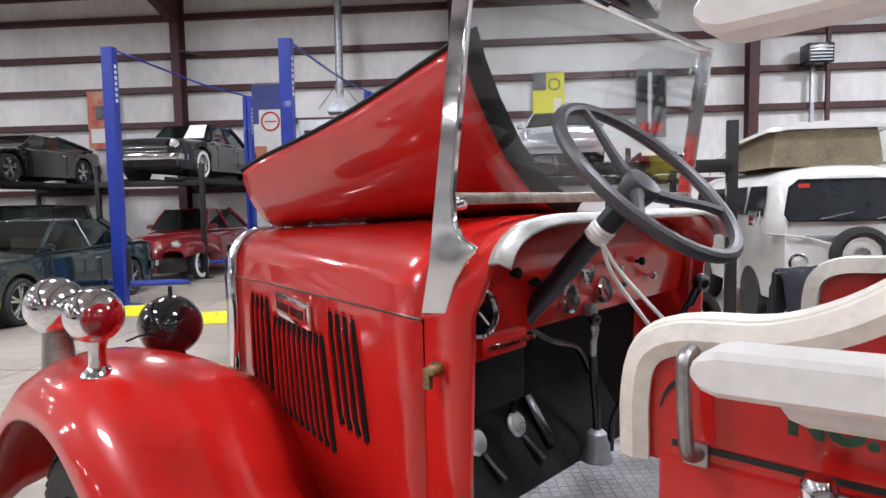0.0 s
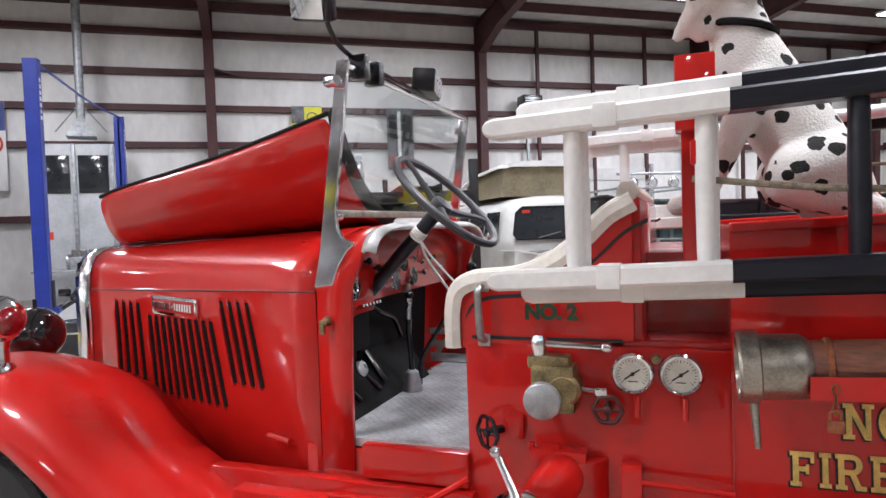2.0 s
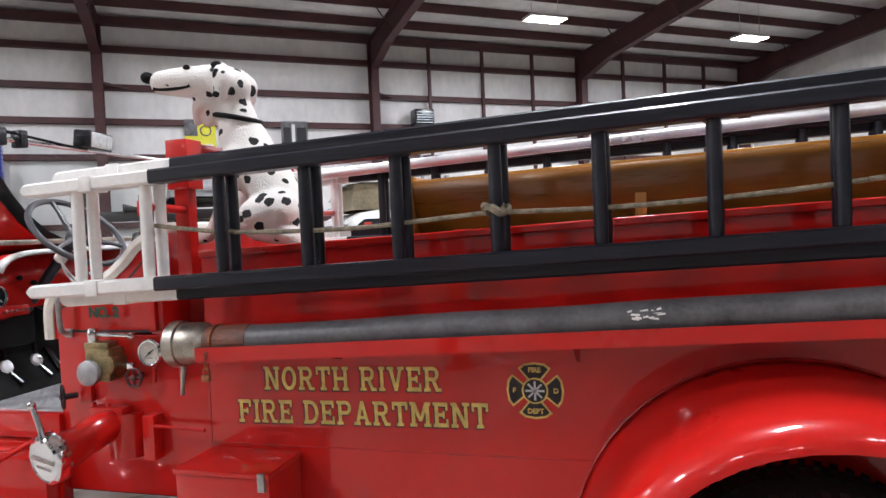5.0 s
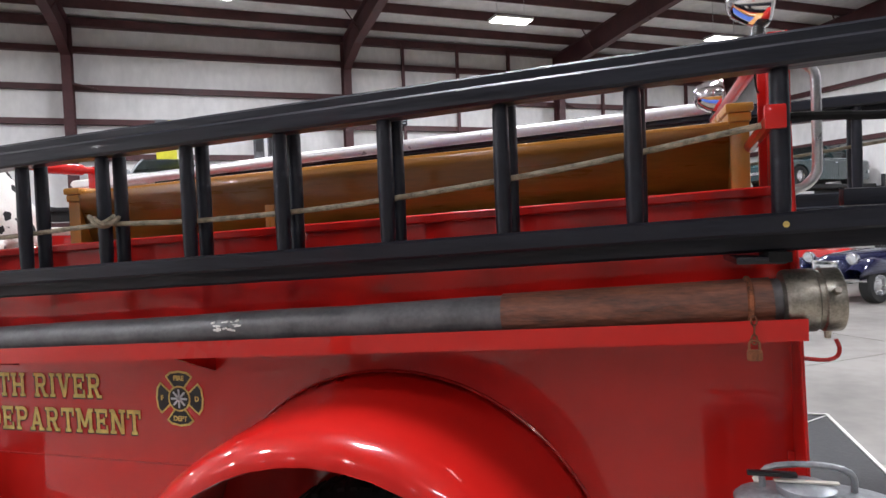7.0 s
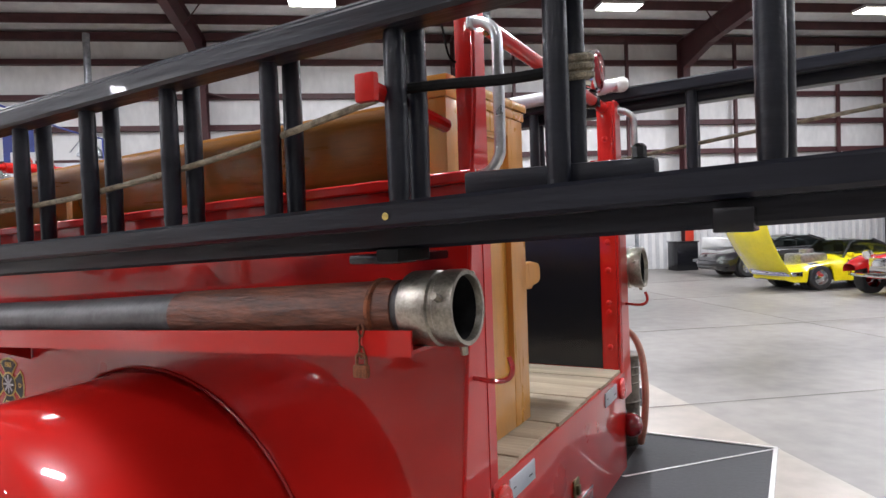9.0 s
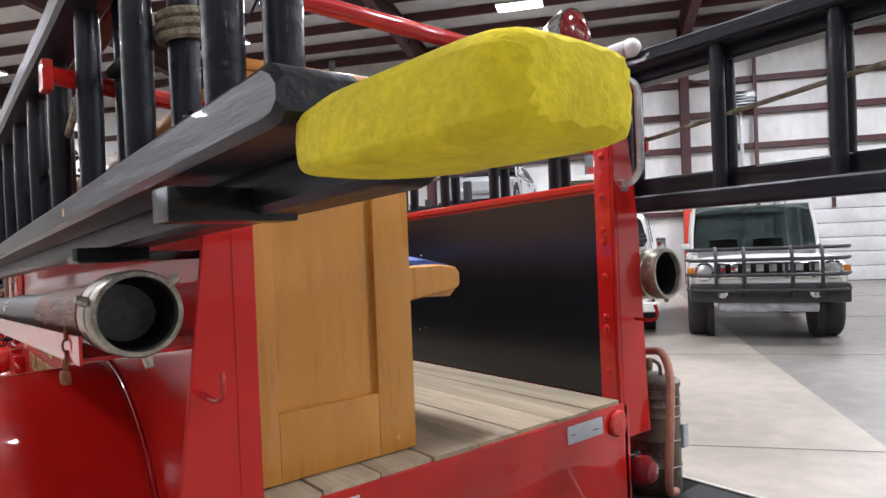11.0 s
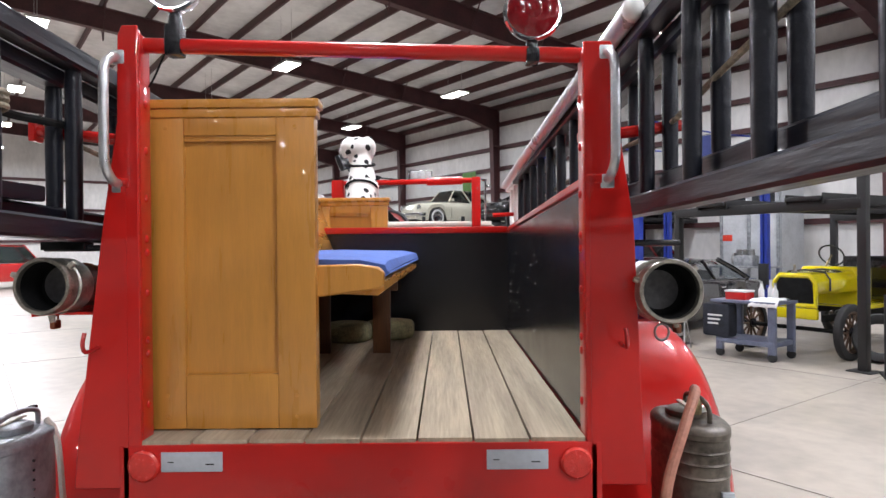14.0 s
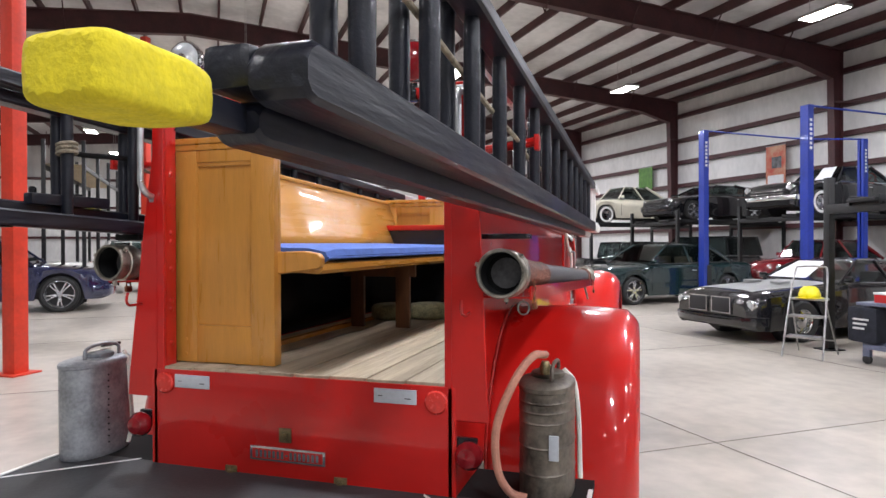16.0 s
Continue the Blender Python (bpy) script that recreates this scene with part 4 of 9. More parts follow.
for k in range(26):
    x, z, r = -2.3 + 1.3 * chips.random() ** 1.5, 1.15 + 0.45 * chips.random() ** 0.7, 0.0012 + 0.003 * chips.random() ** 2
    ball(bm, (x, 0.6615, z), (r * (1 + chips.random()), 0.0012, r), 6)
tagged(part("paint_chips", bm, WHITE_PAINT, truck, "pale chips in the black sheet"), kind="stuff")
# deck planks
for k in range(8):
    y0 = -0.655 + 0.164 * k
    part("deck_plank", box(blank(), (-2.455, y0 + 0.003, 1.035), (-0.090 - 0.003 * (k % 3), y0 + 0.161, 1.073 + 0.0015 * (k % 2)), 0.0035), PLANK, truck, "weathered bare pine plank" if k == 0 else "")
# tail panel, posts, wings
tp = part("tail_panel", box(blank(), (-0.115, -0.70, 0.60), (-0.085, 0.70, 1.062), 0.006), RED, truck, "glossy red tail panel")
for s in (-1, 1):
    top = 2.25 - 0.03 * s
    inner, outer = (0.634, 0.692) if s < 0 else (0.655, 0.748)
    bm = box(blank(), (-0.165, s * (inner - 0.001), 0.95), (-0.099, s * (inner + 0.012), top - 0.02), 0.003)
    box(bm, (-0.145, s * (inner + 0.012), 1.78), (-0.099, s * (outer - 0.01), top), 0.01)
    part("tail_post", bm, RED, truck, "riveted red tail post")
    bm = plate(blank(), [(-0.098, s * inner, 0.935), (-0.098, s * 0.832, 0.935), (-0.098, s * 0.822, 1.05), (-0.098, s * (outer + 0.05), 1.69), (-0.098, s * (outer + 0.028), 1.84), (-0.098, s * (outer + 0.004), 2.0), (-0.098, s * outer, top - 0.03), (-0.098, s * (outer - 0.012), top), (-0.098, s * inner, top)], (0.011, 0, 0))
    wing = part("post_wing", bm, RED, truck, "flared red plate at the tail post", bevel=0.004)
    for z in (1.17, 1.32, 1.36, 1.50, 1.62, 1.66, 1.78, 1.92, 2.06):
        part("rivet", ball(blank(), (-0.132, s * (inner - 0.002), z), (0.013, 0.007, 0.013), 8), RED, truck)
    hook = [(-0.09, s * 0.755, 1.347), (-0.03, s * 0.755, 1.343), (0.0, s * 0.75, 1.352), (0.008, s * 0.748, 1.375), (0.0, s * 0.747, 1.40)]
    part("tail_hook", tube(blank(), arc_pts(hook, 4), 0.006, 8), RED_OLD, truck)
    foot_y = 0.692 if s < 0 else 0.722
    gp = [(-0.085, s * foot_y, 2.185), (-0.055, s * (foot_y + 0.002), 2.175), (-0.03, s * (foot_y + 0.006), 2.15), (-0.025, s * (foot_y + 0.008), 2.10), (-0.025, s * (foot_y + 0.008), 1.90), (-0.03, s * (foot_y + 0.006), 1.86), (-0.055, s * (foot_y + 0.002), 1.83), (-0.085, s * foot_y, 1.82)]
    gb = part("grab_bar", tube(blank(), arc_pts(gp, 4), 0.0135, 12), POLISHED, truck, "polished alloy grab bar")
    for z in (2.188, 1.815):
        bm = box(blank(), (-0.098, s * foot_y - 0.022, z - 0.022), (-0.086, s * foot_y + 0.022, z + 0.022), 0.01)
        ball(bm, (-0.08, s * foot_y, z), (0.008, 0.01, 0.01), 8)
        part("bar_foot", bm, POLISHED, gb)
    part("reflector", lathe(blank(), [(0.045, 0), (0.046, 0.008), (0.04, 0.014), (0.0, 0.018)], pose(-0.085, s * 0.625, 1.003, 0, 90), 20), REFLECTOR, tp, "round red reflector")
    rx = -0.487 if s < 0 else 0.455
    rf = part("reflective_strip", box(blank(), (-0.086, rx - 0.089, 0.985), (-0.081, rx + 0.089, 1.042), 0.002), REFLECT, tp, "silver reflective strip")
    part("strip_marks", box(box(blank(), (-0.0812, rx + 0.04, 1.005), (-0.0805, rx + 0.065, 1.009)), (-0.0812, rx - 0.07, 1.012), (-0.0805, rx - 0.052, 1.015)), BAR_BLACK, rf)
    tl = part("tail_lamp", lathe(blank(), [(0.03, -0.05), (0.052, -0.02), (0.055, 0), (0.05, 0.015), (0.035, 0.035), (0.0, 0.045)], pose(-0.07, s * 0.755, 0.812, 0, 90), 20), LENS_RED, truck, "round dark red tail lamp")
    part("lamp_bracket", box(blank(), (-0.12, s * 0.70, 0.80), (-0.10, s * 0.78, 0.87), 0.004), BLACK_SHEET, tl)
    part("worn_patch", box(blank(), (-0.0885, s * 0.755 - 0.03, 1.005), (-0.0872, s * 0.755 + 0.03, 1.03), 0.003), RED_OLD, wing)
part("tail_crossbar", cyl(blank(), (-0.14, -0.70, 2.238), (-0.14, 0.70, 2.192), 0.023, seg=14), RED, truck)
for y in (-0.03, -0.29, 0.22):
    z = 0.82 if y == -0.03 else 0.642
    bm = box(blank(), (-0.086, y - 0.028, z - 0.03), (-0.078, y + 0.028, z + 0.03), 0.003)
    box(bm, (-0.08, y - 0.012, z - 0.02), (-0.068, y + 0.012, z + 0.012), 0.004)
    part("latch" if y == -0.03 else "hinge", bm, BRASS, tp, "tarnished brass fitting")
bm = box(blank(), (-0.086, -0.195, 0.708), (-0.078, 0.155, 0.768), 0.004)
npl = part("name_plate", bm, CHROME, tp, "chrome framed red name plate")
part("plate_field", box(blank(), (-0.079, -0.183, 0.717), (-0.0765, 0.143, 0.759), 0.001), RED_OLD, npl)
maker_marks(pose(-0.0755, -0.02, 0.738, 90, 0, 90), 0.30, 0.03, npl)
# tailboard
bm = plate(blank(), [(-0.1, -1.19, 0.615), (0.48, -1.19, 0.615), (0.48, 1.19, 0.615), (-0.1, 1.19, 0.615)], (0, 0, 0.03))
tb = part("tailboard", bm, mat("black_ribbed_matting", (0.03, 0.031, 0.034), 0.6, vary=0.2, scale=9, bump=0.15, bump_scale=60), truck, "black matted tailboard")
bm = blank()
for a, b in (((0.465, -1.19), (0.483, 1.19)), ((-0.30, 1.175), (0.48, 1.193)), ((-0.30, -1.193), (0.48, -1.175))):
    box(bm, (a[0], a[1], 0.646), (b[0], b[1], 0.652), 0.002)
part("edge_strip", bm, WHITE_PAINT, tb, "white painted edge strip")
for a, b in (((-0.11, -0.78), (0.27, -1.185)), ((-0.08, 0.575), (0.475, 1.185))):
    part("deck_stripe", plate(blank(), [(a[0], a[1], 0.6462), (b[0], b[1], 0.6462), (b[0] + 0.016, b[1] + 0.002, 0.6462), (a[0] + 0.016, a[1] + 0.002, 0.6462)], (0, 0, 0.0015)), WHITE_PAINT, tb)
part("tailboard_face", plate(blank(), [(0.478, -1.19, 0.645), (0.478, 1.19, 0.645), (0.45, 1.17, 0.50), (0.45, -1.17, 0.50)], (0.006, 0, 0)), GALV, tb, "grey front face")
for s in (-1, 1):
    part("tailboard_wing", box(blank(), (-0.42, s * 0.70, 0.615), (-0.1, s * 1.19, 0.645)), BLACK_MATTE, tb)


def fender(cx, cz, rows_y, a0, a1, n=26):
    """A wheel-arch skin: for each (y, radius) a circle arc round the axle."""
    rows = []
    for y, r in rows_y:
        rows.append([Vector((cx + r * math.cos(a), y, cz + r * math.sin(a))) for a in [math.radians(a0 + (a1 - a0) * k / n) for k in range(n + 1)]])
    return loft(blank(), rows)


def tyre_wheel(cx, cz, y, s, r, w):
    m = Matrix.Translation((cx, y, cz)) @ pose(0, 0, 0, -90 * s)
    wh = part("wheel", lathe(blank(), [(0.04, 0.02), (0.09, 0.03), (0.16, 0.0), (0.24, 0.03), (r * 0.62, 0.06), (r * 0.64, 0.03), (r * 0.64, -0.06), (r * 0.3, -0.06)], m, 28), RED, truck)
    prof = [(r * 0.63, -w / 2), (r * 0.80, -w / 2 - 0.01), (r * 0.94, -w / 2 + 0.012), (r, -w / 2 + 0.05), (r, w / 2 - 0.05), (r * 0.94, w / 2 - 0.012), (r * 0.80, w / 2 + 0.01), (r * 0.63, w / 2)]
    part("tyre", lathe(blank(), prof, m, 40, cap=False), RUBBER, wh, "black rubber tyre")
    bm = blank()
    for k in range(64):
        a = 2 * math.pi * k / 64
        for q in (-1, 1):
            mk = m @ pose(0, 0, 0, 0, 0, math.degrees(a)) @ pose(r + 0.002, 0, q * w * 0.22, 14 * q)
            box(bm, (-0.006, -0.011, -w * 0.17), (0.006, 0.011, w * 0.17), 0, mk)
    tagged(part("tread", bm, RUBBER, wh), kind="stuff")


for s in (-1, 1):
    out = 0.0 if s < 0 else 0.06
    bm = fender(-1.345, 0.52, [(s * 0.688, 0.745), (s * 0.72, 0.735), (s * 0.95, 0.728 + out * 0.3), (s * (1.15 + out), 0.722 + out * 0.3), (s * (1.235 + out), 0.712 + out * 0.3), (s * (1.278 + out), 0.69), (s * (1.298 + out), 0.66), (s * (1.302 + out), 0.636), (s * (1.292 + out), 0.632)], -14, 194)
    part("rear_fender", bm, RED, truck, "glossy red rear fender", solid=0.006, smooth=50)
    part("fender_bead", tube(blank(), [Vector((-1.345 + 0.748 * math.cos(a), s * 0.69, 0.52 + 0.748 * math.sin(a))) for a in [math.radians(-10 + 200 * k / 30) for k in range(31)]], 0.006, 6), RED_OLD, truck)
    tyre_wheel(-1.345, 0.475, s * 1.12, s, 0.475, 0.2)
    tyre_wheel(-1.345, 0.475, s * 0.86, s, 0.475, 0.2)
    tyre_wheel(-6.42, 0.46, s * 0.88, s, 0.46, 0.19)
    # front fender: crown over the wheel, sweeping back to the running board
    crown = [(-7.10, 0.62), (-7.08, 0.82), (-6.95, 1.04), (-6.72, 1.20), (-6.42, 1.265), (-6.15, 1.235), (-5.9, 1.12), (-5.68, 0.98), (-5.48, 0.86), (-5.25, 0.74), (-5.05, 0.66), (-4.9, 0.60)]
    crown = arc_pts([(x, 0, z) for x, z in crown], 3)
    rows = []
    for y, dz, sq in ((0.34, -0.17, 1.0), (0.48, -0.10, 1.0), (0.60, -0.045, 1.0), (0.74, -0.008, 1.0), (0.86, 0.0, 1.0), (0.97, -0.022, 0.99), (1.05, -0.07, 0.97), (1.095, -0.13, 0.94), (1.11, -0.185, 0.915), (1.105, -0.20, 0.91)):
        rows.append([Vector((-6.3 + (p.x + 6.3) * sq, s * (y - (0.0 if y > 0.5 else -0.28 * max(0, (p.x + 6.0)))), p.z + dz * (1.0 if p.x < -5.6 else max(0.25, 1 - (p.x + 5.6) * 1.2)))) for p in crown])
    part("front_fender", loft(blank(), rows), RED, truck, "glossy red front fender", solid=0.006, smooth=60)
# fender lamps and horn
for y, x in ((-0.94, -6.24),):
    lp = part("siren_lamp", ball(blank(), (x - 0.01, y, 1.425), (0.106, 0.093, 0.093), 24), CHROME, truck, "chrome bullet lamp")
    part("stem", lathe(blank(), [(0.055, 0), (0.05, 0.012), (0.03, 0.03), (0.026, 0.08), (0.04, 0.13)], pose(x, y, 1.225), 16), CHROME, lp)
    part("lens", ball(blank(), (x + 0.062, y - 0.01, 1.42), (0.05, 0.058, 0.058), 18), LENS_RED, lp, "red lens")
hd = part("headlamp", ball(blank(), (-6.66, -0.93, 1.415), (0.125, 0.108, 0.108), 24), CHROME, truck, "chrome headlamp shell")
bm = cyl(blank(), (-6.66, -0.93, 1.17), (-6.66, -0.93, 1.33), 0.06, 0.05, seg=18)
box(bm, (-6.72, -0.90, 1.29), (-6.56, -0.86, 1.305), 0.004)
cyl(bm, (-6.71, -0.90, 1.16), (-6.71, -0.90, 1.30), 0.012, seg=8)
part("lamp_mount", bm, STEEL, hd)
bb = part("black_lamp", ball(blank(), (-6.60, -0.525, 1.285), (0.13, 0.13, 0.127), 26), GLOSS_DARK, truck, "glossy black domed lamp")
bm = lathe(blank(), [(0.05, 0), (0.04, 0.03), (0.03, 0.09), (0.035, 0.13)], pose(-6.56, -0.52, 1.11), 14)
cyl(bm, (-6.6, -0.52, 1.40), (-6.6, -0.52, 1.45), 0.009, seg=8)
part("stem", bm, BLACK_PAINT, bb)
part("radiator_brace", tube(blank(), arc_pts([(-6.20, -0.86, 1.33), (-6.4, -0.7, 1.3), (-6.6, -0.45, 1.2)], 4), 0.004, 6), BLACK_MATTE, truck)
# chassis
part("chassis_frame", box(box(blank(), (-6.9, -0.42, 0.50), (0.3, -0.34, 0.62)), (-6.9, 0.34, 0.50), (0.3, 0.42, 0.62)), BLACK_MATTE, truck)
# rack behind the seat
rk = part("hose_rack", box(blank(), (-3.745, -0.68, 1.60), (-3.675, -0.62, 2.06), 0.006), RED, truck, "red steel rack behind the seat")
part("rack_head", box(blank(), (-3.76, -0.705, 1.98), (-3.65, -0.60, 2.195), 0.008), RED, rk)
part("rack_post", box(blank(), (-3.74, 0.48, 1.58), (-3.67, 0.555, 2.215), 0.006), RED, rk)
part("rack_bar", cyl(blank(), (-3.71, -0.62, 2.17), (-3.71, 0.52, 2.19), 0.022, seg=10), RED, rk)
part("rack_sleeve", cyl(blank(), (-3.71, 0.10, 2.18), (-3.71, 0.40, 2.188), 0.034, seg=12), RED, rk)
for s in (-1, 1):
    for x, z0 in ((-3.70, 1.80), (-0.19, 1.93)):
        z1 = 1.89 if x < -1 else 1.985
        reach = 0.93 if x < -1 else 1.0
        bm = cyl(blank(), (x, s * 0.66, z1 - (0.03 if x > -1 else 0)), (x, s * reach, z1 + 0.01), 0.018, seg=10)
        box(bm, (x - 0.025, s * (reach - 0.015), z1 - 0.025), (x + 0.025, s * (reach + 0.005), z1 + 0.035), 0.006)
        part("ladder_arm", bm, RED, truck, "red ladder support arm")
    part("ladder_foot", box(blank(), (-0.28, s * 0.72, 1.625), (-0.16, s * 0.96, 1.645), 0.006), BLACK_SHEET, truck)
# slab-serif lettering on the body side, each letter from its own strokes
def bar(x0, y0, x1, y1):
    return [(x0, y0), (x1, y0), (x1, y1), (x0, y1)]


def bow(cx, cy, rx, ry, t, a0, a1, n=8):
    """A curved stroke: quads between two elliptic arcs."""
    res = []
    for k in range(n):
        u, v = radians(a0 + (a1 - a0) * k / n), radians(a0 + (a1 - a0) * (k + 1) / n)
        res.append([(cx + math.cos(w) * r, cy + math.sin(w) * q) for w, r, q in ((u, rx, ry), (v, rx, ry), (v, rx - t, ry - t * 0.75), (u, rx - t, ry - t * 0.75))])
    return res


def foot(x, y, up, w=0.20, e=0.09):
    return bar(x - e, y, x + w + e, y + 0.13) if up else bar(x - e, y - 0.13, x + w + e, y)


def slab_letter(ch):
    """Width and convex strokes of a letter one unit high."""
    w, st = 0.2, []
    stem = bar(0.09, 0, 0.29, 1)
    ends = [foot(0.09, 0, True), foot(0.09, 1, False)]
    if ch == "I":
        return 0.38, [stem] + ends
    if ch == "T":
        return 0.86, [bar(0.33, 0, 0.53, 1), bar(0.24, 0, 0.62, 0.13), bar(0.0, 0.84, 0.86, 1), bar(0.0, 0.66, 0.12, 0.86), bar(0.74, 0.66, 0.86, 0.86)]
    if ch in "EF":
        st = [stem] + ends + [bar(0.28, 0.84, 0.80, 1), bar(0.68, 0.68, 0.80, 0.86), bar(0.28, 0.43, 0.62, 0.57), bar(0.52, 0.36, 0.63, 0.64)]
        if ch == "E":
            st += [bar(0.28, 0, 0.82, 0.16), bar(0.70, 0.14, 0.82, 0.33)]
        return 0.84, st
    if ch == "H":
        return 0.98, [stem] + ends + [bar(0.69, 0, 0.89, 1), foot(0.69, 0, True), foot(0.69, 1, False), bar(0.28, 0.43, 0.70, 0.57)]
    if ch == "N":
        return 1.0, [stem] + ends[:1] + [bar(0.0, 0.87, 0.30, 1), bar(0.72, 0, 0.90, 1), bar(0.62, 0.87, 1.0, 1), [(0.09, 1), (0.30, 1), (0.90, 0), (0.69, 0)]]
    if ch == "M":
        return 1.16, [stem] + ends[:1] + [bar(0.0, 0.87, 0.28, 1), bar(0.87, 0, 1.07, 1), foot(0.87, 0, True), bar(0.9, 0.87, 1.16, 1), [(0.09, 1), (0.32, 1), (0.66, 0.22), (0.50, 0.22)], [(0.84, 1), (1.07, 1), (0.66, 0.22), (0.50, 0.22)]]
    if ch == "V":
        return 0.98, [[(0.08, 1), (0.30, 1), (0.58, 0), (0.40, 0)], [(0.70, 1), (0.88, 1), (0.58, 0), (0.40, 0)], bar(0.0, 0.87, 0.38, 1), bar(0.62, 0.87, 0.98, 1)]
    if ch == "A":
        return 0.98, [[(0.08, 0), (0.26, 0), (0.58, 1), (0.40, 1)], [(0.70, 0), (0.90, 0), (0.58, 1), (0.40, 1)], bar(0.28, 0.25, 0.70, 0.39), bar(0.0, 0, 0.36, 0.13), bar(0.62, 0, 0.98, 0.13)]
    if ch == "O":
        return 0.92, bow(0.46, 0.5, 0.46, 0.51, 0.22, 0, 360, 20)
    if ch == "D":
        return 0.92, [stem] + [bar(0, 0, 0.32, 0.13), bar(0, 0.87, 0.32, 1), bar(0.28, 0.84, 0.46, 1), bar(0.28, 0, 0.46, 0.16)] + bow(0.44, 0.5, 0.48, 0.5, 0.21, -90, 90, 12)
    if ch in "PR":
        st = [stem] + ends + [bar(0.28, 0.85, 0.56, 1), bar(0.28, 0.42, 0.56, 0.57)] + bow(0.54, 0.71, 0.32, 0.29, 0.19, -90, 90, 10)
        if ch == "R":
            st += [[(0.44, 0.46), (0.64, 0.46), (0.88, 0), (0.66, 0)], bar(0.66, 0, 0.98, 0.13)]
            return 0.98, st
        return 0.88, st
    return 0.4, []


def slab_line(words, x, z, width, high, rise):
    adv, total, items = 0.13, 0.0, []
    for ch in words:
        w, st = slab_letter(ch)
        items.append((total, st))
        total += w + adv
    total -= adv
    m = pose(x, -0.6865, z, 90, 0, 0) @ pose(0, 0, 0, 0, 0, rise)
    for ma, nm, dx, dy, out, grow in ((BAR_BLACK, "letter_shadow", -0.004, -0.004, 0.0006, 0.0018), (GOLD_LEAF, "letter", 0.0, 0.0, 0.0022, 0.0)):
        for off, st in items:
            if not st:
                continue
            bm = blank()
            for j, poly in enumerate(st):
                P = [Vector(((off + px - total / 2) * width / total, (py - 0.5) * high, 0)) for px, py in poly]
                c = sum(P, Vector()) / len(P)
                plate(bm, [m @ Vector((p.x + dx + math.copysign(grow, p.x - c.x), p.y + dy + math.copysign(grow, p.y - c.y), out)) for p in P], m.to_3x3() @ Vector((0, 0, 0.0005 + 0.00005 * j)))
            part(nm, bm, ma, truck, smooth=10)


slab_line("NORTH RIVER", -2.96, 1.170, 0.774, 0.098, 0.7)
slab_line("FIRE DEPARTMENT", -2.934, 1.030, 1.085, 0.098, 0.7)
# round emblem
EM = pose(-2.209, -0.6865, 1.138, 90)
em = None
for q in range(4):
    bm = blank()
    mq = EM @ pose(0, 0, 0, 0, 0, 90 * q)
    plate(bm, [mq @ Vector(p) for p in ((-0.018, 0.03, 0), (0.018, 0.03, 0), (0.062, 0.085, 0), (0.04, 0.102, 0), (0, 0.108, 0), (-0.04, 0.102, 0), (-0.062, 0.085, 0))], Vector((0, -0.001, 0)))
    if em is None:
        em = part("emblem", bm, GOLD_LEAF, truck, "black and gold fire service emblem")
    else:
        part("emblem_arm", bm, GOLD_LEAF, em)
for q in range(4):
    bm = blank()
    mq = EM @ Matrix.Translation((0, 0, 0.0012)) @ pose(0, 0, 0, 0, 0, 90 * q)
    plate(bm, [mq @ Vector(p) for p in ((-0.016, 0.04, 0), (0.016, 0.04, 0), (0.052, 0.082, 0), (0.036, 0.094, 0), (0, 0.1, 0), (-0.036, 0.094, 0), (-0.052, 0.082, 0))], Vector((0, -0.0008, 0)))
    part("arm_field", bm, BAR_BLACK, em)
part("emblem_ring", lathe(blank(), [(0.05, 0.002), (0.05, 0.0032)], EM, 28), GOLD_LEAF, em)
part("emblem_field", lathe(blank(), [(0.043, 0.0034), (0.043, 0.0042)], EM, 28), BAR_BLACK, em)
bm = blank()
for a in (0, 45, 90, 135):
    box(bm, (-0.036, -0.004, 0.0044), (0.036, 0.004, 0.0054), 0, EM @ pose(0, 0, 0, 0, 0, a))
part("emblem_tools", bm, REFLECT, em)
for word, dx, dz in (("FIRE", 0, 0.078), ("DEPT", 0, -0.078), ("F", -0.078, 0), ("D", 0.078, 0)):
    text_part("emblem_letters", word, GOLD_LEAF, EM @ Matrix.Translation((dx, dz, 0.0024)), 0.026, em, 0.0004, bold=0.001)
# red tool box on the side step
bx = thing("tool_box", "red steel tool box on the running board", "box")
part("box_body", box(blank(), (-3.60, -0.955, 0.54), (-3.19, -0.70, 0.845), 0.008), RED, bx)
part("lid", box(blank(), (-3.605, -0.965, 0.845), (-3.185, -0.695, 0.868), 0.006), RED, bx)
part("catch", box(blank(), (-3.23, -0.972, 0.80), (-3.20, -0.955, 0.87), 0.003), STEEL, bx)

# ---- things carried on the truck ----


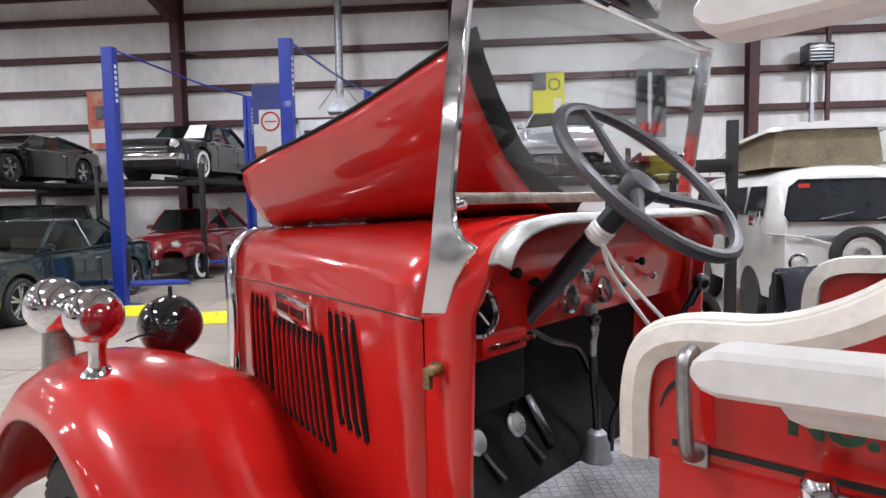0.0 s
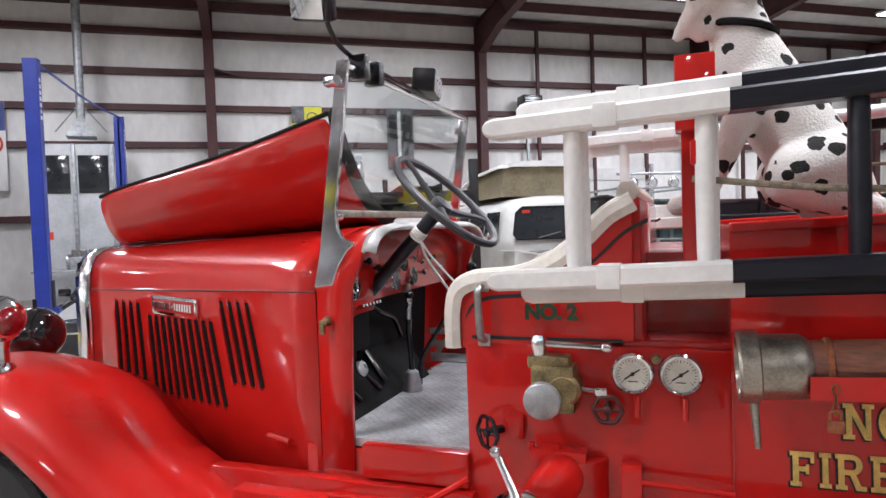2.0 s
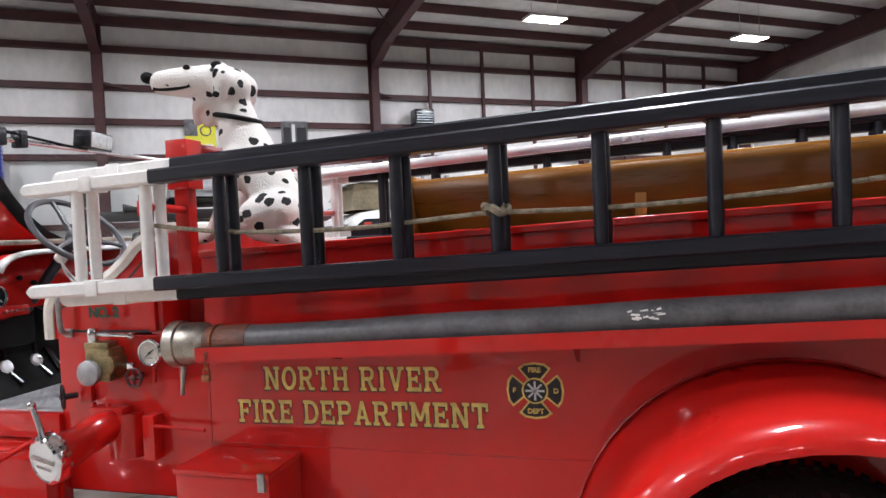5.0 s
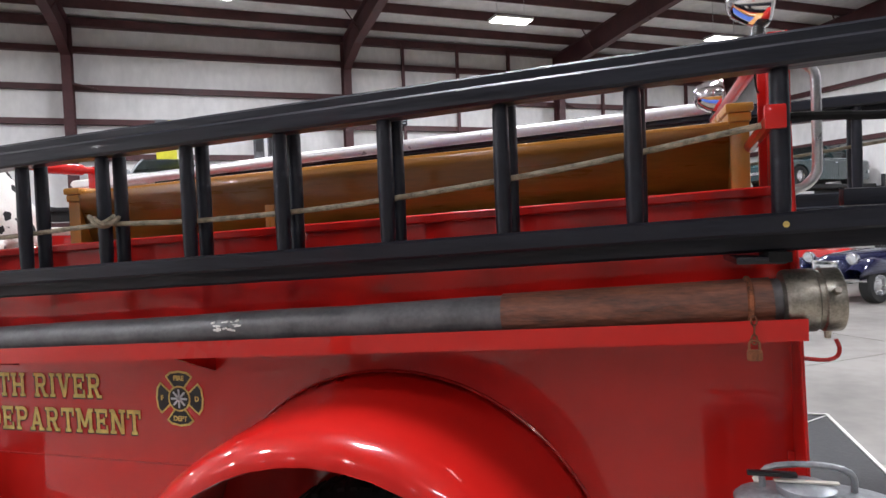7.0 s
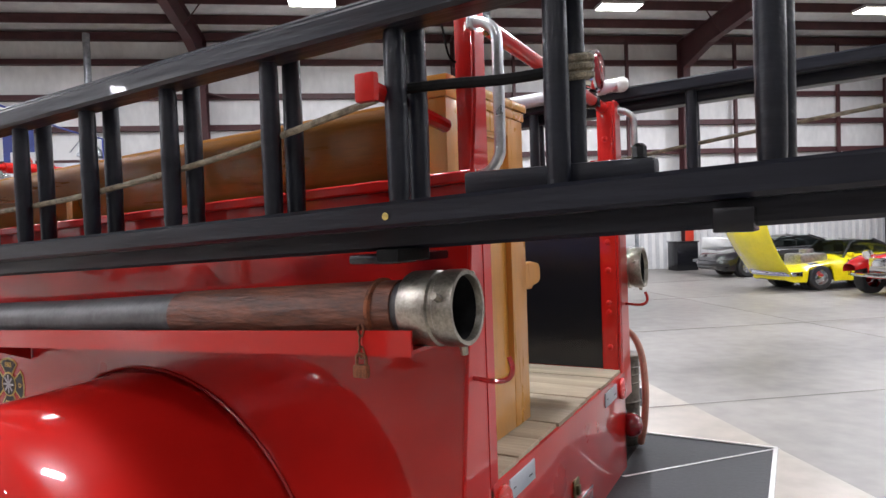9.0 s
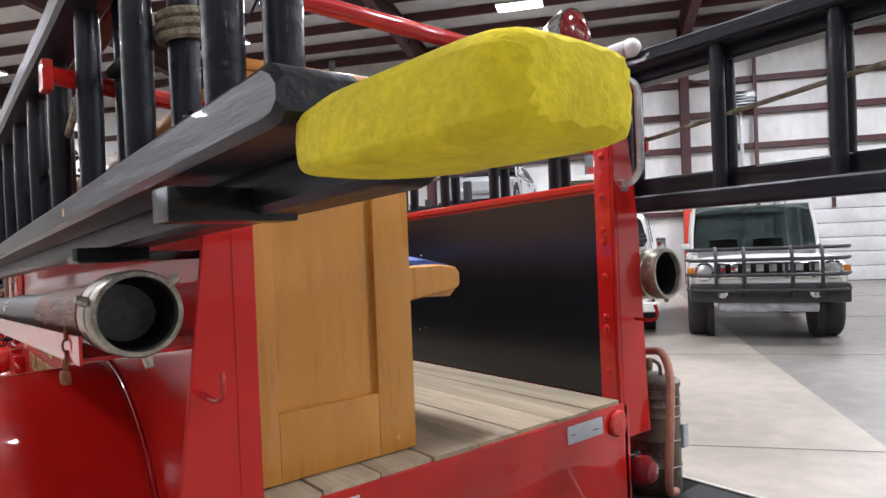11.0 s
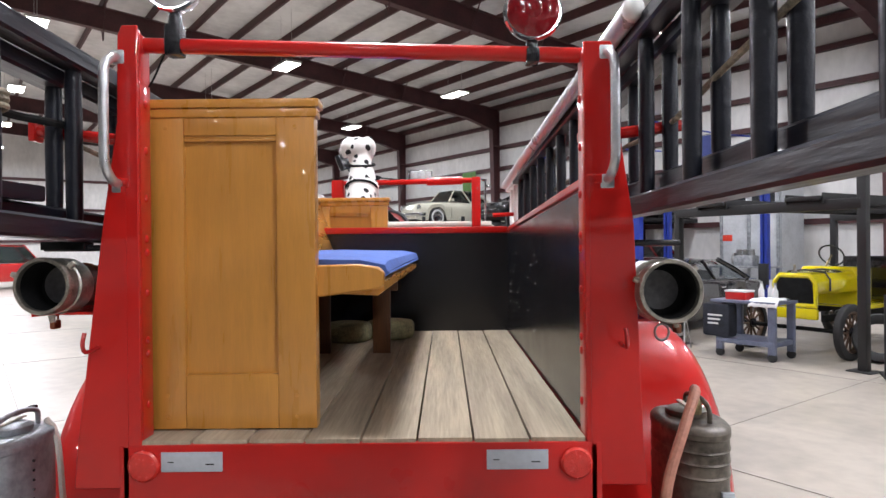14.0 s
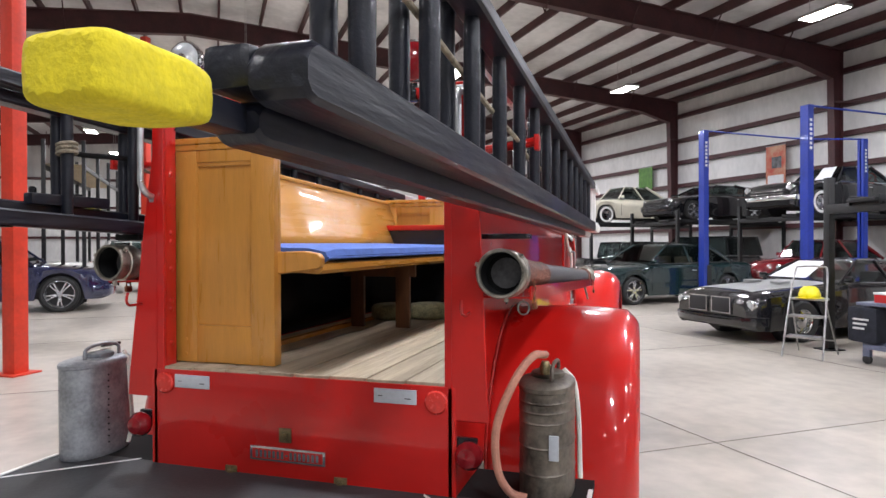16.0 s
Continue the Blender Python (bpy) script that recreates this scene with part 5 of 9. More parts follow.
def fat_ladder(name, label, y, low, up, x0, x1, rung_x, white_to, rail_h, up_h, w, set_in=0.0):
    """A wooden ladder on edge: low and up give the inner edges of its rails along x."""
    ob = thing(name, label, "ladder", group="fire ladders")

    def edge(rows, x, wob, z0, z1, b):
        rows.append([Vector((x, y + a + wob, c)) for a, c in ((-w + b, z0), (w - b, z0), (w, z0 + b), (w, z1 - b), (w - b, z1), (-w + b, z1), (-w, z1 - b), (-w, z0 + b))])

    def rail(nm, x_a, x_b, f, h, material):
        n = 8
        rows = []
        for k in range(n + 1):
            x = x_a + (x_b - x_a) * k / n
            if x_a == x0 and k == 0:
                q0 = f(x) - (h if h > 0 else 0)
                edge(rows, x - 0.03, 0.0, q0 + 0.3 * abs(h), q0 + 0.7 * abs(h), 0.008)
                edge(rows, x - 0.02, 0.0, q0 + 0.1 * abs(h), q0 + 0.9 * abs(h), 0.008)
            z = f(x)
            wob = 0.0012 * math.sin(7 * x + y * 9)
            z0, z1 = (z - h, z) if h > 0 else (z, z - h)
            b = 0.008
            edge(rows, x, wob, z0, z1, b)
        if x_b == x1:
            d = z1 - z0
            edge(rows, x + 0.016, wob, z0 + 0.05 * d, z1 - 0.12 * d, b)
            edge(rows, x + 0.026, wob, z0 + 0.2 * d, z1 - 0.3 * d, b)
        return part(nm, loft(blank(), rows, closed=True, caps=True), material, ob)

    for f, h in ((low, rail_h), (up, -up_h)):
        if white_to is not None:
            rail("rail", white_to, x1, f, h, BLACK_PAINT)
            e = rail("rail_end", x0, white_to, f, h, WHITE_PAINT)
            e["label"] = "white painted rail end"
            xm = (x0 + white_to) / 2
            part("rail_band", box(blank(), (xm - 0.03, y - w - 0.004, f(xm) - (h if h > 0 else 0) - 0.004), (xm + 0.03, y + w + 0.004, f(xm) - (h if h < 0 else 0) + 0.004), 0.004), WHITE_PAINT, ob)
        else:
            rail("rail", x0, x1, f, h, BLACK_PAINT)
    for x in rung_x:
        white = white_to is not None and x < white_to
        yr = y + set_in
        part("rung", tube(blank(), [(x, yr, low(x) - 0.01), (x, yr, low(x) + 0.02), (x, yr, (low(x) + up(x)) / 2), (x, yr, up(x) - 0.02), (x, yr, up(x) + 0.01)], [0.021, 0.023, 0.0245, 0.023, 0.021], 12), WHITE_PAINT if white else BLACK_PAINT, ob)
    return ob


def left_low(x):
    return 1.762 + 0.0385 * x


def left_up(x):
    return 2.125 + 0.0385 * x


RUN = [-4.02, -3.69, -3.355, -2.995, -2.64, -2.285, -1.941, -1.593, -1.24, -0.885, -0.524, -0.165, 0.19, 0.545]
fat_ladder("ladder", "black wooden ladder on edge with white painted front end", -0.933, left_low, left_up, -4.225, 0.755, RUN, -3.634, 0.055, 0.055, 0.043, 0.008)
fat_ladder("ladder", "wider black wooden ladder nested behind another, white front end", -0.852, lambda x: left_low(x) - 0.04, lambda x: left_up(x) + 0.045, -4.15, 0.765, [x + 0.012 for x in RUN], -3.60, 0.062, 0.06, 0.035, -0.006)


def right_low(x):
    return 1.848 + 0.012 * x


def right_up(x):
    return 2.205 + 0.03 * x


RUN_R = RUN + [0.91, 1.265]
fat_ladder("ladder", "black wooden ladder on edge along the far side of the body", 0.937, right_low, right_up, -4.2, 1.51, RUN_R, -3.6, 0.082, 0.055, 0.043, -0.006)
fat_ladder("ladder", "wider black wooden ladder nested beside another on the far side", 0.856, lambda x: right_low(x) - 0.066, lambda x: right_up(x) + 0.045, -4.2, 1.48, RUN_R, -3.6, 0.06, 0.055, 0.036, 0.004)
# ladder hooks and stops
ls = thing("ladder_shoe", "black wooden shoe block under the far ladder ends", "block")
part("block", box(blank(), (1.22, 0.818, 1.806), (1.53, 0.893, 1.868), 0.014), BLACK_PAINT, ls)
part("tongue", box(blank(), (1.40, 0.822, 1.752), (1.65, 0.872, 1.792), 0.008), BLACK_PAINT, ls)
lh = thing("ladder_stop", "black wooden block bolted on the ladder rail", "block")
part("block", box(blank(), (-0.02, -0.905, 1.765), (0.36, -0.86, 1.81), 0.008), BLACK_PAINT, lh)
part("bolt", lathe(blank(), [(0.014, 0), (0.014, 0.02), (0.008, 0.026)], pose(0.33, -0.892, 1.81), 8), BLACK_SHEET, lh)
lc = thing("ladder_clamp", "black steel clamp under the ladder rails", "clamp")
part("strap", box(blank(), (0.46, -0.985, 1.672), (0.52, -0.83, 1.712), 0.003), BLACK_SHEET, lc)
lc = thing("ladder_clamp", "black steel clamp under the ladder rails", "clamp")
part("strap", box(blank(), (-0.205, -0.962, 1.63), (-0.15, -0.83, 1.656), 0.003), BLACK_MATTE, lc)
for mx, my in ((-0.167, -0.979),):
    z = 1.725 if mx < -0.15 else 2.135
    mk = tagged(part("paint_mark", lathe(blank(), [(0.008, 0), (0.0075, 0.001)], pose(mx, my, z, 90), 14), GOLD_LEAF), "small yellow paint mark on a ladder rail", "paint mark")


def felt_pad(x0, x1, y, z, wy, wz, tip=0.82):
    rows = []
    n = 10
    for k in range(n + 1):
        t = k / n
        x = x0 + (x1 - x0) * t
        f = min(1.0, tip + 0.6 * t) * (1 - 0.12 * max(0, (t - 0.85) / 0.15) ** 2)
        row = []
        for j in range(16):
            a = 2 * math.pi * j / 16
            c, s = math.cos(a), math.sin(a)
            row.append(Vector((x, y + wy * f * math.copysign(abs(c) ** 0.36, c), z + wz * f * math.copysign(abs(s) ** 0.36, s))))
        rows.append(row)
    return loft(blank(), rows, closed=True, caps=True)


for place, lab in (((0.757, 1.03, -0.905, 1.722, 0.062, 0.032), "bright yellow felt pad over the ladder end"), ((1.595, 1.775, 0.845, 1.776, 0.058, 0.038), "bright yellow felt pad over the far ladder end")):
    pad = thing("ladder_pad", lab, "pad")
    part("felt_wrap", felt_pad(*place), YELLOW_FOAM, pad, subd=1)

# ropes
rope_l = [(-3.72, -0.90, 1.83), (-3.40, -0.90, 1.79), (-3.1, -0.915, 1.777), (-2.78, -0.91, 1.778), (-2.45, -0.90, 1.80), (-2.29, -0.905, 1.808), (-1.94, -0.90, 1.806), (-1.57, -0.90, 1.82), (-1.23, -0.90, 1.845), (-0.71, -0.90, 1.904), (-0.21, -0.93, 1.979)]
rp = thing("rope", "light hemp rope tied along the ladder rungs", "rope")
part("rope_line", tube(blank(), arc_pts(rope_l, 5), 0.0085, 8), ROPE, rp)
bm = blank()
for dx, dz in ((0, 0), (0.012, 0.006), (-0.01, 0.012)):
    tube(bm, [Vector((-2.285 + dx + 0.034 * math.cos(a), -0.93 + 0.04 * math.sin(a), 1.812 + dz + 0.012 * math.sin(2 * a))) for a in [2 * math.pi * k / 18 for k in range(18)]], 0.0085, 7, True)
part("knot", bm, ROPE, rp)
part("tarred_cord", tube(blank(), arc_pts([(-0.16, -0.885, 2.004), (-0.05, -0.888, 1.998), (0.06, -0.888, 1.99), (0.15, -0.886, 1.99), (0.20, -0.885, 1.996)], 4), 0.0115, 8), BLACK_MATTE, rp)
bm = blank()
for dz in (-0.017, 0.0, 0.016):
    tube(bm, [Vector((0.202 + 0.034 * math.cos(a), -0.858 + 0.034 * math.sin(a), 1.998 + dz + 0.006 * math.sin(a))) for a in [2 * math.pi * k / 18 for k in range(18)]], 0.0085, 7, True)
part("knot", bm, ROPE, rp)
rp = thing("rope", "light hemp rope tied along the far ladder rungs", "rope")
part("rope_line", tube(blank(), arc_pts([(-3.3, 0.90, 1.96), (-2.4, 0.90, 1.95), (-1.5, 0.9, 1.97), (-0.6, 0.9, 1.98), (-0.19, 0.93, 1.99), (0.25, 0.91, 2.04), (0.75, 0.9, 2.10), (1.1, 0.9, 2.12), (1.35, 0.91, 2.02)], 5), 0.0085, 8), ROPE, rp)

# suction hoses in their troughs


def hose_z(x):
    return 1.468 + 0.052 * (x + 1.23)


RUST = mat("cracked_rusty_rubber", (0.21, 0.075, 0.042), 0.55, vary=0.5, scale=9, bump=1.0, bump_scale=20, col2=(0.055, 0.026, 0.02), stretch=(0.5, 2.2, 2.2))
RUST_IRON = mat("rusty_iron", (0.30, 0.10, 0.045), 0.75, metal=0.3, vary=0.4, scale=30, bump=0.4)
for s in (-1, 1):
    yy = s * 0.885
    ob = thing("suction_hose", "thick black rubber suction hose with metal couplings", "hose", group="suction hoses")
    def hose_z(x, lift=0.0 if s < 0 else -0.03):
        return 1.468 + 0.052 * (x + 1.23) + lift

    pts = [Vector((-3.48 + (3.34) * k / 16, yy + s * 0.003 * math.sin(k), hose_z(-3.48 + 3.34 * k / 16) + 0.002 * math.sin(1.7 * k))) for k in range(17)]
    part("hose", tube(blank(), pts, 0.0585, 24), HOSE, ob)
    for xa, xb, r in ((-0.9, -0.19, 0.0645), (-3.47, -3.27, 0.0645)):
        part("cracked_cover", tube(blank(), [(xa + (xb - xa) * k / 6, yy, hose_z(xa + (xb - xa) * k / 6)) for k in range(7)], r, 24), RUST, ob, "cracked rust-brown rubber cover")
    d = Vector((1, 0, 0.04)).normalized()
    m = Matrix.Translation((-0.18, yy, hose_z(-0.18))) @ d.to_track_quat("Z", "Y").to_matrix().to_4x4()
    prof = [(0.060, 0.012), (0.078, 0.018), (0.082, 0.026), (0.082, 0.09), (0.077, 0.094), (0.077, 0.104), (0.082, 0.108), (0.082, 0.146), (0.079, 0.151), (0.071, 0.151), (0.0695, 0.148), (0.0695, 0.03), (0.0, 0.02)]
    part("coupling", lathe(blank(), [(r * (1.0 if s < 0 else 1.12), z) for r, z in prof], m, 40, cap=False), NICKEL, ob, "tarnished nickel coupling with open bore")
    k = 0.99 if s < 0 else 1.11
    # black liner and end disc paint in the dark depth of the bore
    part("bore", lathe(blank(), [(0.0695 * k, 0.135), (0.0685 * k, 0.04), (0.0, 0.035)], m, 32, cap=False), BLACK_MATTE, ob, "black liner for the shade deep in the hose end")
    for q in (0.7, 2.8, 4.9):
        part("coupling_pin", cyl(blank(), m @ Vector((0.084 * math.cos(q), 0.084 * math.sin(q), 0.125)), m @ Vector((0.105 * math.cos(q), 0.105 * math.sin(q), 0.125)), 0.01, 0.008, 8), NICKEL, ob)
    m2 = Matrix.Translation((-3.47, yy, hose_z(-3.47))) @ (-d).to_track_quat("Z", "Y").to_matrix().to_4x4()
    part("coupling", lathe(blank(), [(0.060, -0.02), (0.077, 0.0), (0.081, 0.008), (0.083, 0.10), (0.091, 0.104), (0.093, 0.145), (0.088, 0.152), (0.074, 0.152), (0.062, 0.09), (0.0, 0.08)], m2, 36, cap=False), NICKEL, ob, "tarnished nickel coupling")
    part("coupling_lug", cyl(blank(), (-3.585, yy - s * 0.0, hose_z(-3.585) - 0.08), (-3.578, yy + s * 0.03, hose_z(-3.585) - 0.20), 0.012, 0.008, 10), NICKEL, ob)
    for x in (-0.245, -3.42):
        hp = []
        for k in range(20):
            a = math.radians(-35 + 250 * k / 19)
            hp.append(Vector((x, yy + 0.064 * math.cos(a) * s, hose_z(x) + 0.064 * math.sin(a))))
        cl = thing("hose_clamp", "rusty iron clamp over the suction hose", "clamp")
        part("strap", tube(blank(), hp, 0.0085, 6), RUST_IRON, cl)
        bm = blank()
        for k in range(3):
            c = Vector((x, yy + s * 0.088, hose_z(x) - 0.035 - 0.024 * k))
            m3 = Matrix.Translation(c) @ pose(0, 0, 0, 90, 0, 90 * (k % 2))
            tube(bm, [m3 @ Vector((0.007 * math.cos(a), 0.013 * math.sin(a), 0)) for a in [2 * math.pi * j / 10 for j in range(10)]], 0.0026, 5, True)
        part("chain", bm, RUST_IRON, cl)
        bm = box(blank(), (x - 0.018, yy + s * 0.082, hose_z(x) - 0.137), (x + 0.018, yy + s * 0.1, hose_z(x) - 0.108), 0.006)
        tube(bm, arc_pts([(x - 0.012, yy + s * 0.09, hose_z(x) - 0.108), (x - 0.01, yy + s * 0.09, hose_z(x) - 0.088), (x + 0.01, yy + s * 0.09, hose_z(x) - 0.088), (x + 0.012, yy + s * 0.09, hose_z(x) - 0.108)], 3), 0.0035, 6)
        part("padlock", bm, RUST_IRON, cl)
    if s < 0:
        continue
    rg = thing("hanging_ring", "small steel ring hanging under the hose shelf", "ring")
    part("ring", tube(blank(), [Vector((-0.25, s * 0.93 + 0.022 * math.cos(a), 1.355 + 0.026 * math.sin(a))) for a in [2 * math.pi * k / 20 for k in range(20)]], 0.004, 6, True), STEEL, rg)
    part("link", cyl(blank(), (-0.25, s * 0.93, 1.38), (-0.25, s * 0.93, 1.44), 0.003, seg=6), STEEL, rg)
# white scuff on the near hose
bm = blank()
for k in range(16):
    x, a = -1.87 + 0.10 * chips.random(), 0.15 + 0.45 * chips.random()
    c = Vector((x, -0.885 - 0.0592 * math.cos(a), 1.468 + 0.052 * (x + 1.23) + 0.0592 * math.sin(a)))
    tube(bm, [c, c + Vector((0.012 + 0.02 * chips.random(), -0.001, -0.006 + 0.012 * chips.random()))], 0.0015 + 0.003 * chips.random(), 5)
tagged(part("hose_scuff", bm, WHITE_PAINT), "pale scuff marks on the suction hose", "stain")

# silver pole above the far rail
pl = thing("pike_pole", "long silver painted pole lying above the far rail", "pole")
part("shaft", tube(blank(), [(-3.75, 0.77, 2.145), (-2.5, 0.78, 2.205), (-1.2, 0.79, 2.262), (-0.10, 0.80, 2.31)], 0.032, 14), mat("silver_paint", (0.62, 0.62, 0.62), 0.3, metal=0.5, vary=0.08, scale=6), pl)
part("cap", ball(blank(), (-0.09, 0.80, 2.31), 0.034, 12), WHITE_PAINT, pl)

# oak pew in the bed
pew = thing("church_pew", "varnished oak church pew with panelled ends", "pew")


def pew_end(x0, x1, top):
    # top: height of the frame under its two mouldings
    part("end_frame", box(blank(), (x0, -0.655, 1.078), (x1, -0.545, top), 0.004), OAK, pew)
    part("stile", box(blank(), (x0, -0.262, 1.078), (x1, -0.145, top), 0.004), OAK, pew)
    part("rail", box(blank(), (x0 + 0.001, -0.545, top - 0.055), (x1 - 0.001, -0.262, top), 0.003), OAK, pew)
    part("rail", box(blank(), (x0 + 0.001, -0.545, 1.078), (x1 - 0.001, -0.262, 1.245), 0.003), OAK, pew)
    part("panel", box(blank(), (x0 + 0.018, -0.55, 1.24), (x1 - 0.018, -0.257, top - 0.05)), OAK, pew)
    bm = blank()
    for z0, z1 in ((-0.072, -0.064), (-0.064, -0.055)):
        box(bm, (x0 + 0.006, -0.545, top + z0), (x1 - 0.006, -0.262, top + z1), 0.002)
    part("bead", bm, OAK, pew)
    part("cap_moulding", box(blank(), (x0 - 0.012, -0.668, top + 0.028), (x1 + 0.012, -0.128, top + 0.056), 0.008), OAK_X, pew)
    part("cove_moulding", box(blank(), (x0 - 0.005, -0.661, top), (x1 + 0.005, -0.136, top + 0.028), 0.006), OAK_X, pew)
    for y in (-0.60, -0.205):
        for z in (top - 0.03, 1.115, 1.18):
            part("dowel", lathe(blank(), [(0.007, 0), (0.006, 0.0015)], pose(x1, y, z, 0, 90), 10), OAK_X, pew)


def raked(bm, z0, z1):
    # the back falls gently toward the lower front end
    for v in bm.verts:
        f = min(1.0, max(0.0, (v.co.z - z0) / (z1 - z0)))
        v.co.z += f * (0.023 + 0.033 * (v.co.x + 0.245))
    return bm


pew_end(-0.245, -0.19, 2.03)
pew_end(-2.72, -2.665, 1.914)
prof = [(-0.49, 1.56), (-0.525, 1.66), (-0.56, 1.76), (-0.60, 1.87), (-0.625, 1.95), (-0.632, 2.0)]
bm = loft(blank(), [[Vector((x, y, z)) for y, z in prof] for x in (-2.665, -1.9, -1.2, -0.245)])
part("backrest", raked(bm, 1.56, 2.0), OAK_X, pew, "curved oak backrest", solid=0.022, smooth=60)
bm = box(blank(), (-2.665, -0.655, 1.985), (-0.245, -0.60, 2.012), 0.008)
box(bm, (-2.665, -0.65, 1.955), (-0.245, -0.615, 1.985), 0.006)
part("top_moulding", raked(bm, 1.5, 1.9), OAK_X, pew)
# outer skin of the back, in a darker brown oak than the seat
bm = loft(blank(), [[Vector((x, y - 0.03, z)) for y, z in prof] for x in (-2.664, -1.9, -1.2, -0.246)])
part("back_board", raked(bm, 1.56, 2.0), OAK_BACK, pew, "darker brown board on the outside of the back", solid=0.006, smooth=60)
part("batten", box(blank(), (-1.824, -0.652, 1.74), (-1.785, -0.60, 1.86), 0.004), OAK, pew)
prof = [(-0.55, 1.545), (-0.4, 1.53), (-0.2, 1.525), (-0.05, 1.535), (0.03, 1.535), (0.058, 1.52), (0.06, 1.495), (0.04, 1.478), (-0.2, 1.49), (-0.5, 1.51)]
part("seat", loft(blank(), [[Vector((x, y, z)) for y, z in prof] for x in (-2.665, -1.5, -0.245)], closed=True, caps=True), OAK_X, pew)
part("seat_end", loft(blank(), [[Vector((x, y, z)) for y, z in ((-0.15, 1.575), (-0.02, 1.578), (0.045, 1.568), (0.062, 1.55), (0.062, 1.512), (0.045, 1.50), (-0.15, 1.475))] for x in (-0.262, -0.218)], closed=True, caps=True), OAK, pew, bevel=0.006)
prof = [(-0.48, 1.55), (-0.3, 1.538), (-0.1, 1.536), (0.05, 1.538), (0.072, 1.555), (0.06, 1.585), (-0.02, 1.602), (-0.2, 1.606), (-0.4, 1.612), (-0.47, 1.60)]
cus = part("seat_cushion", loft(blank(), [[Vector((x, y * 1.0, z + dz)) for y, z in prof] for x, dz in ((-2.66, -0.012), (-2.6, 0), (-1.8, 0.004), (-1.0, 0.002), (-0.36, 0.0), (-0.27, -0.012))], closed=True, caps=True), BLUE_CLOTH, pew, "blue cloth seat cushion", smooth=50)
part("piping", tube(blank(), [(x, 0.071, 1.548) for x in (-2.66, -1.5, -0.27)], 0.005, 6), BLUE_CLOTH, cus)
PEW_LEG = mat("dark_brown_oak", (0.13, 0.05, 0.018), 0.4, vary=0.2, scale=3, stretch=(9, 9, 0.9), bump=0.05)
for x in (-1.60, -2.55):
    for y in (-0.40, -0.085):
        part("pew_leg", box(blank(), (x - 0.016, y - 0.046, 1.073), (x + 0.016, y + 0.046, 1.495), 0.004), PEW_LEG, pew, "dark brown pew leg")
    part("leg_rail", box(blank(), (x - 0.014, -0.50, 1.40), (x + 0.014, 0.0, 1.49), 0.004), PEW_LEG, pew)
part("foot_rail", box(blank(), (-2.66, -0.50, 1.074), (-0.245, -0.44, 1.098), 0.004), OAK_X, pew)
for k, (x, y) in enumerate(((-2.13, -0.085), (-2.02, -0.33))):
    cp = tagged(part("round_cushion", lathe(blank(), [(0.10, 0), (0.135, 0.008), (0.145, 0.03), (0.145, 0.085), (0.132, 0.105), (0.09, 0.112), (0.0, 0.112)], pose(x, y, 1.076), 28), mat("olive_foam", (0.36, 0.35, 0.2), 0.9, vary=0.3, scale=12, bump=0.3), smooth=60), "faded olive round foam cushion on the deck", "cushion")

# spotted toy dog sitting behind the seat: one plain mesh
FUR = bpy.data.materials.new("spotted_plush")
FUR.use_nodes = True
nt = FUR.node_tree
b = nt.nodes["Principled BSDF"]
b.inputs["Roughness"].default_value = 0.9
tc = nt.nodes.new("ShaderNodeTexCoord")
vo = nt.nodes.new("ShaderNodeTexVoronoi")
vo.inputs["Scale"].default_value, vo.inputs["Randomness"].default_value = 14.5, 0.95
wn = nt.nodes.new("ShaderNodeTexNoise")
wn.inputs["Scale"].default_value = 30
mixv = nt.nodes.new("ShaderNodeVectorMath")
mixv.operation = "MULTIPLY_ADD"
mixv.inputs[1].default_value = (0.03, 0.03, 0.03)
nt.links.new(tc.outputs["Object"], wn.inputs["Vector"])
nt.links.new(wn.outputs["Color"], mixv.inputs[0])
nt.links.new(tc.outputs["Object"], mixv.inputs[2])
nt.links.new(mixv.outputs[0], vo.inputs["Vector"])
ra = nt.nodes.new("ShaderNodeValToRGB")
ra.color_ramp.elements[0].position, ra.color_ramp.elements[1].position = 0.30, 0.32
ra.color_ramp.elements[0].color, ra.color_ramp.elements[1].color = (0.012, 0.012, 0.012, 1), (0.72, 0.70, 0.66, 1)
# few spots on the face
sx = nt.nodes.new("ShaderNodeSeparateXYZ")
nt.links.new(tc.outputs["Object"], sx.inputs[0])
face = nt.nodes.new("ShaderNodeMapRange")
face.inputs["From Min"].default_value, face.inputs["From Max"].default_value = -3.60, -3.66
face.inputs["To Min"].default_value, face.inputs["To Max"].default_value = 0.0, 0.16
nt.links.new(sx.outputs[0], face.inputs["Value"])
plus = nt.nodes.new("ShaderNodeMath")
nt.links.new(vo.outputs["Distance"], plus.inputs[0])
nt.links.new(face.outputs["Result"], plus.inputs[1])
nt.links.new(plus.outputs[0], ra.inputs["Fac"])
nt.links.new(ra.outputs["Color"], b.inputs["Base Color"])
bp = nt.nodes.new("ShaderNodeBump")
bn = nt.nodes.new("ShaderNodeTexNoise")
bn.inputs["Scale"].default_value = 140
nt.links.new(tc.outputs["Object"], bn.inputs["Vector"])
nt.links.new(bn.outputs["Fac"], bp.inputs["Height"])
bp.inputs["Strength"].default_value, bp.inputs["Distance"].default_value = 0.5, 0.01
nt.links.new(bp.outputs["Normal"], b.inputs["Normal"])
bm = blank()


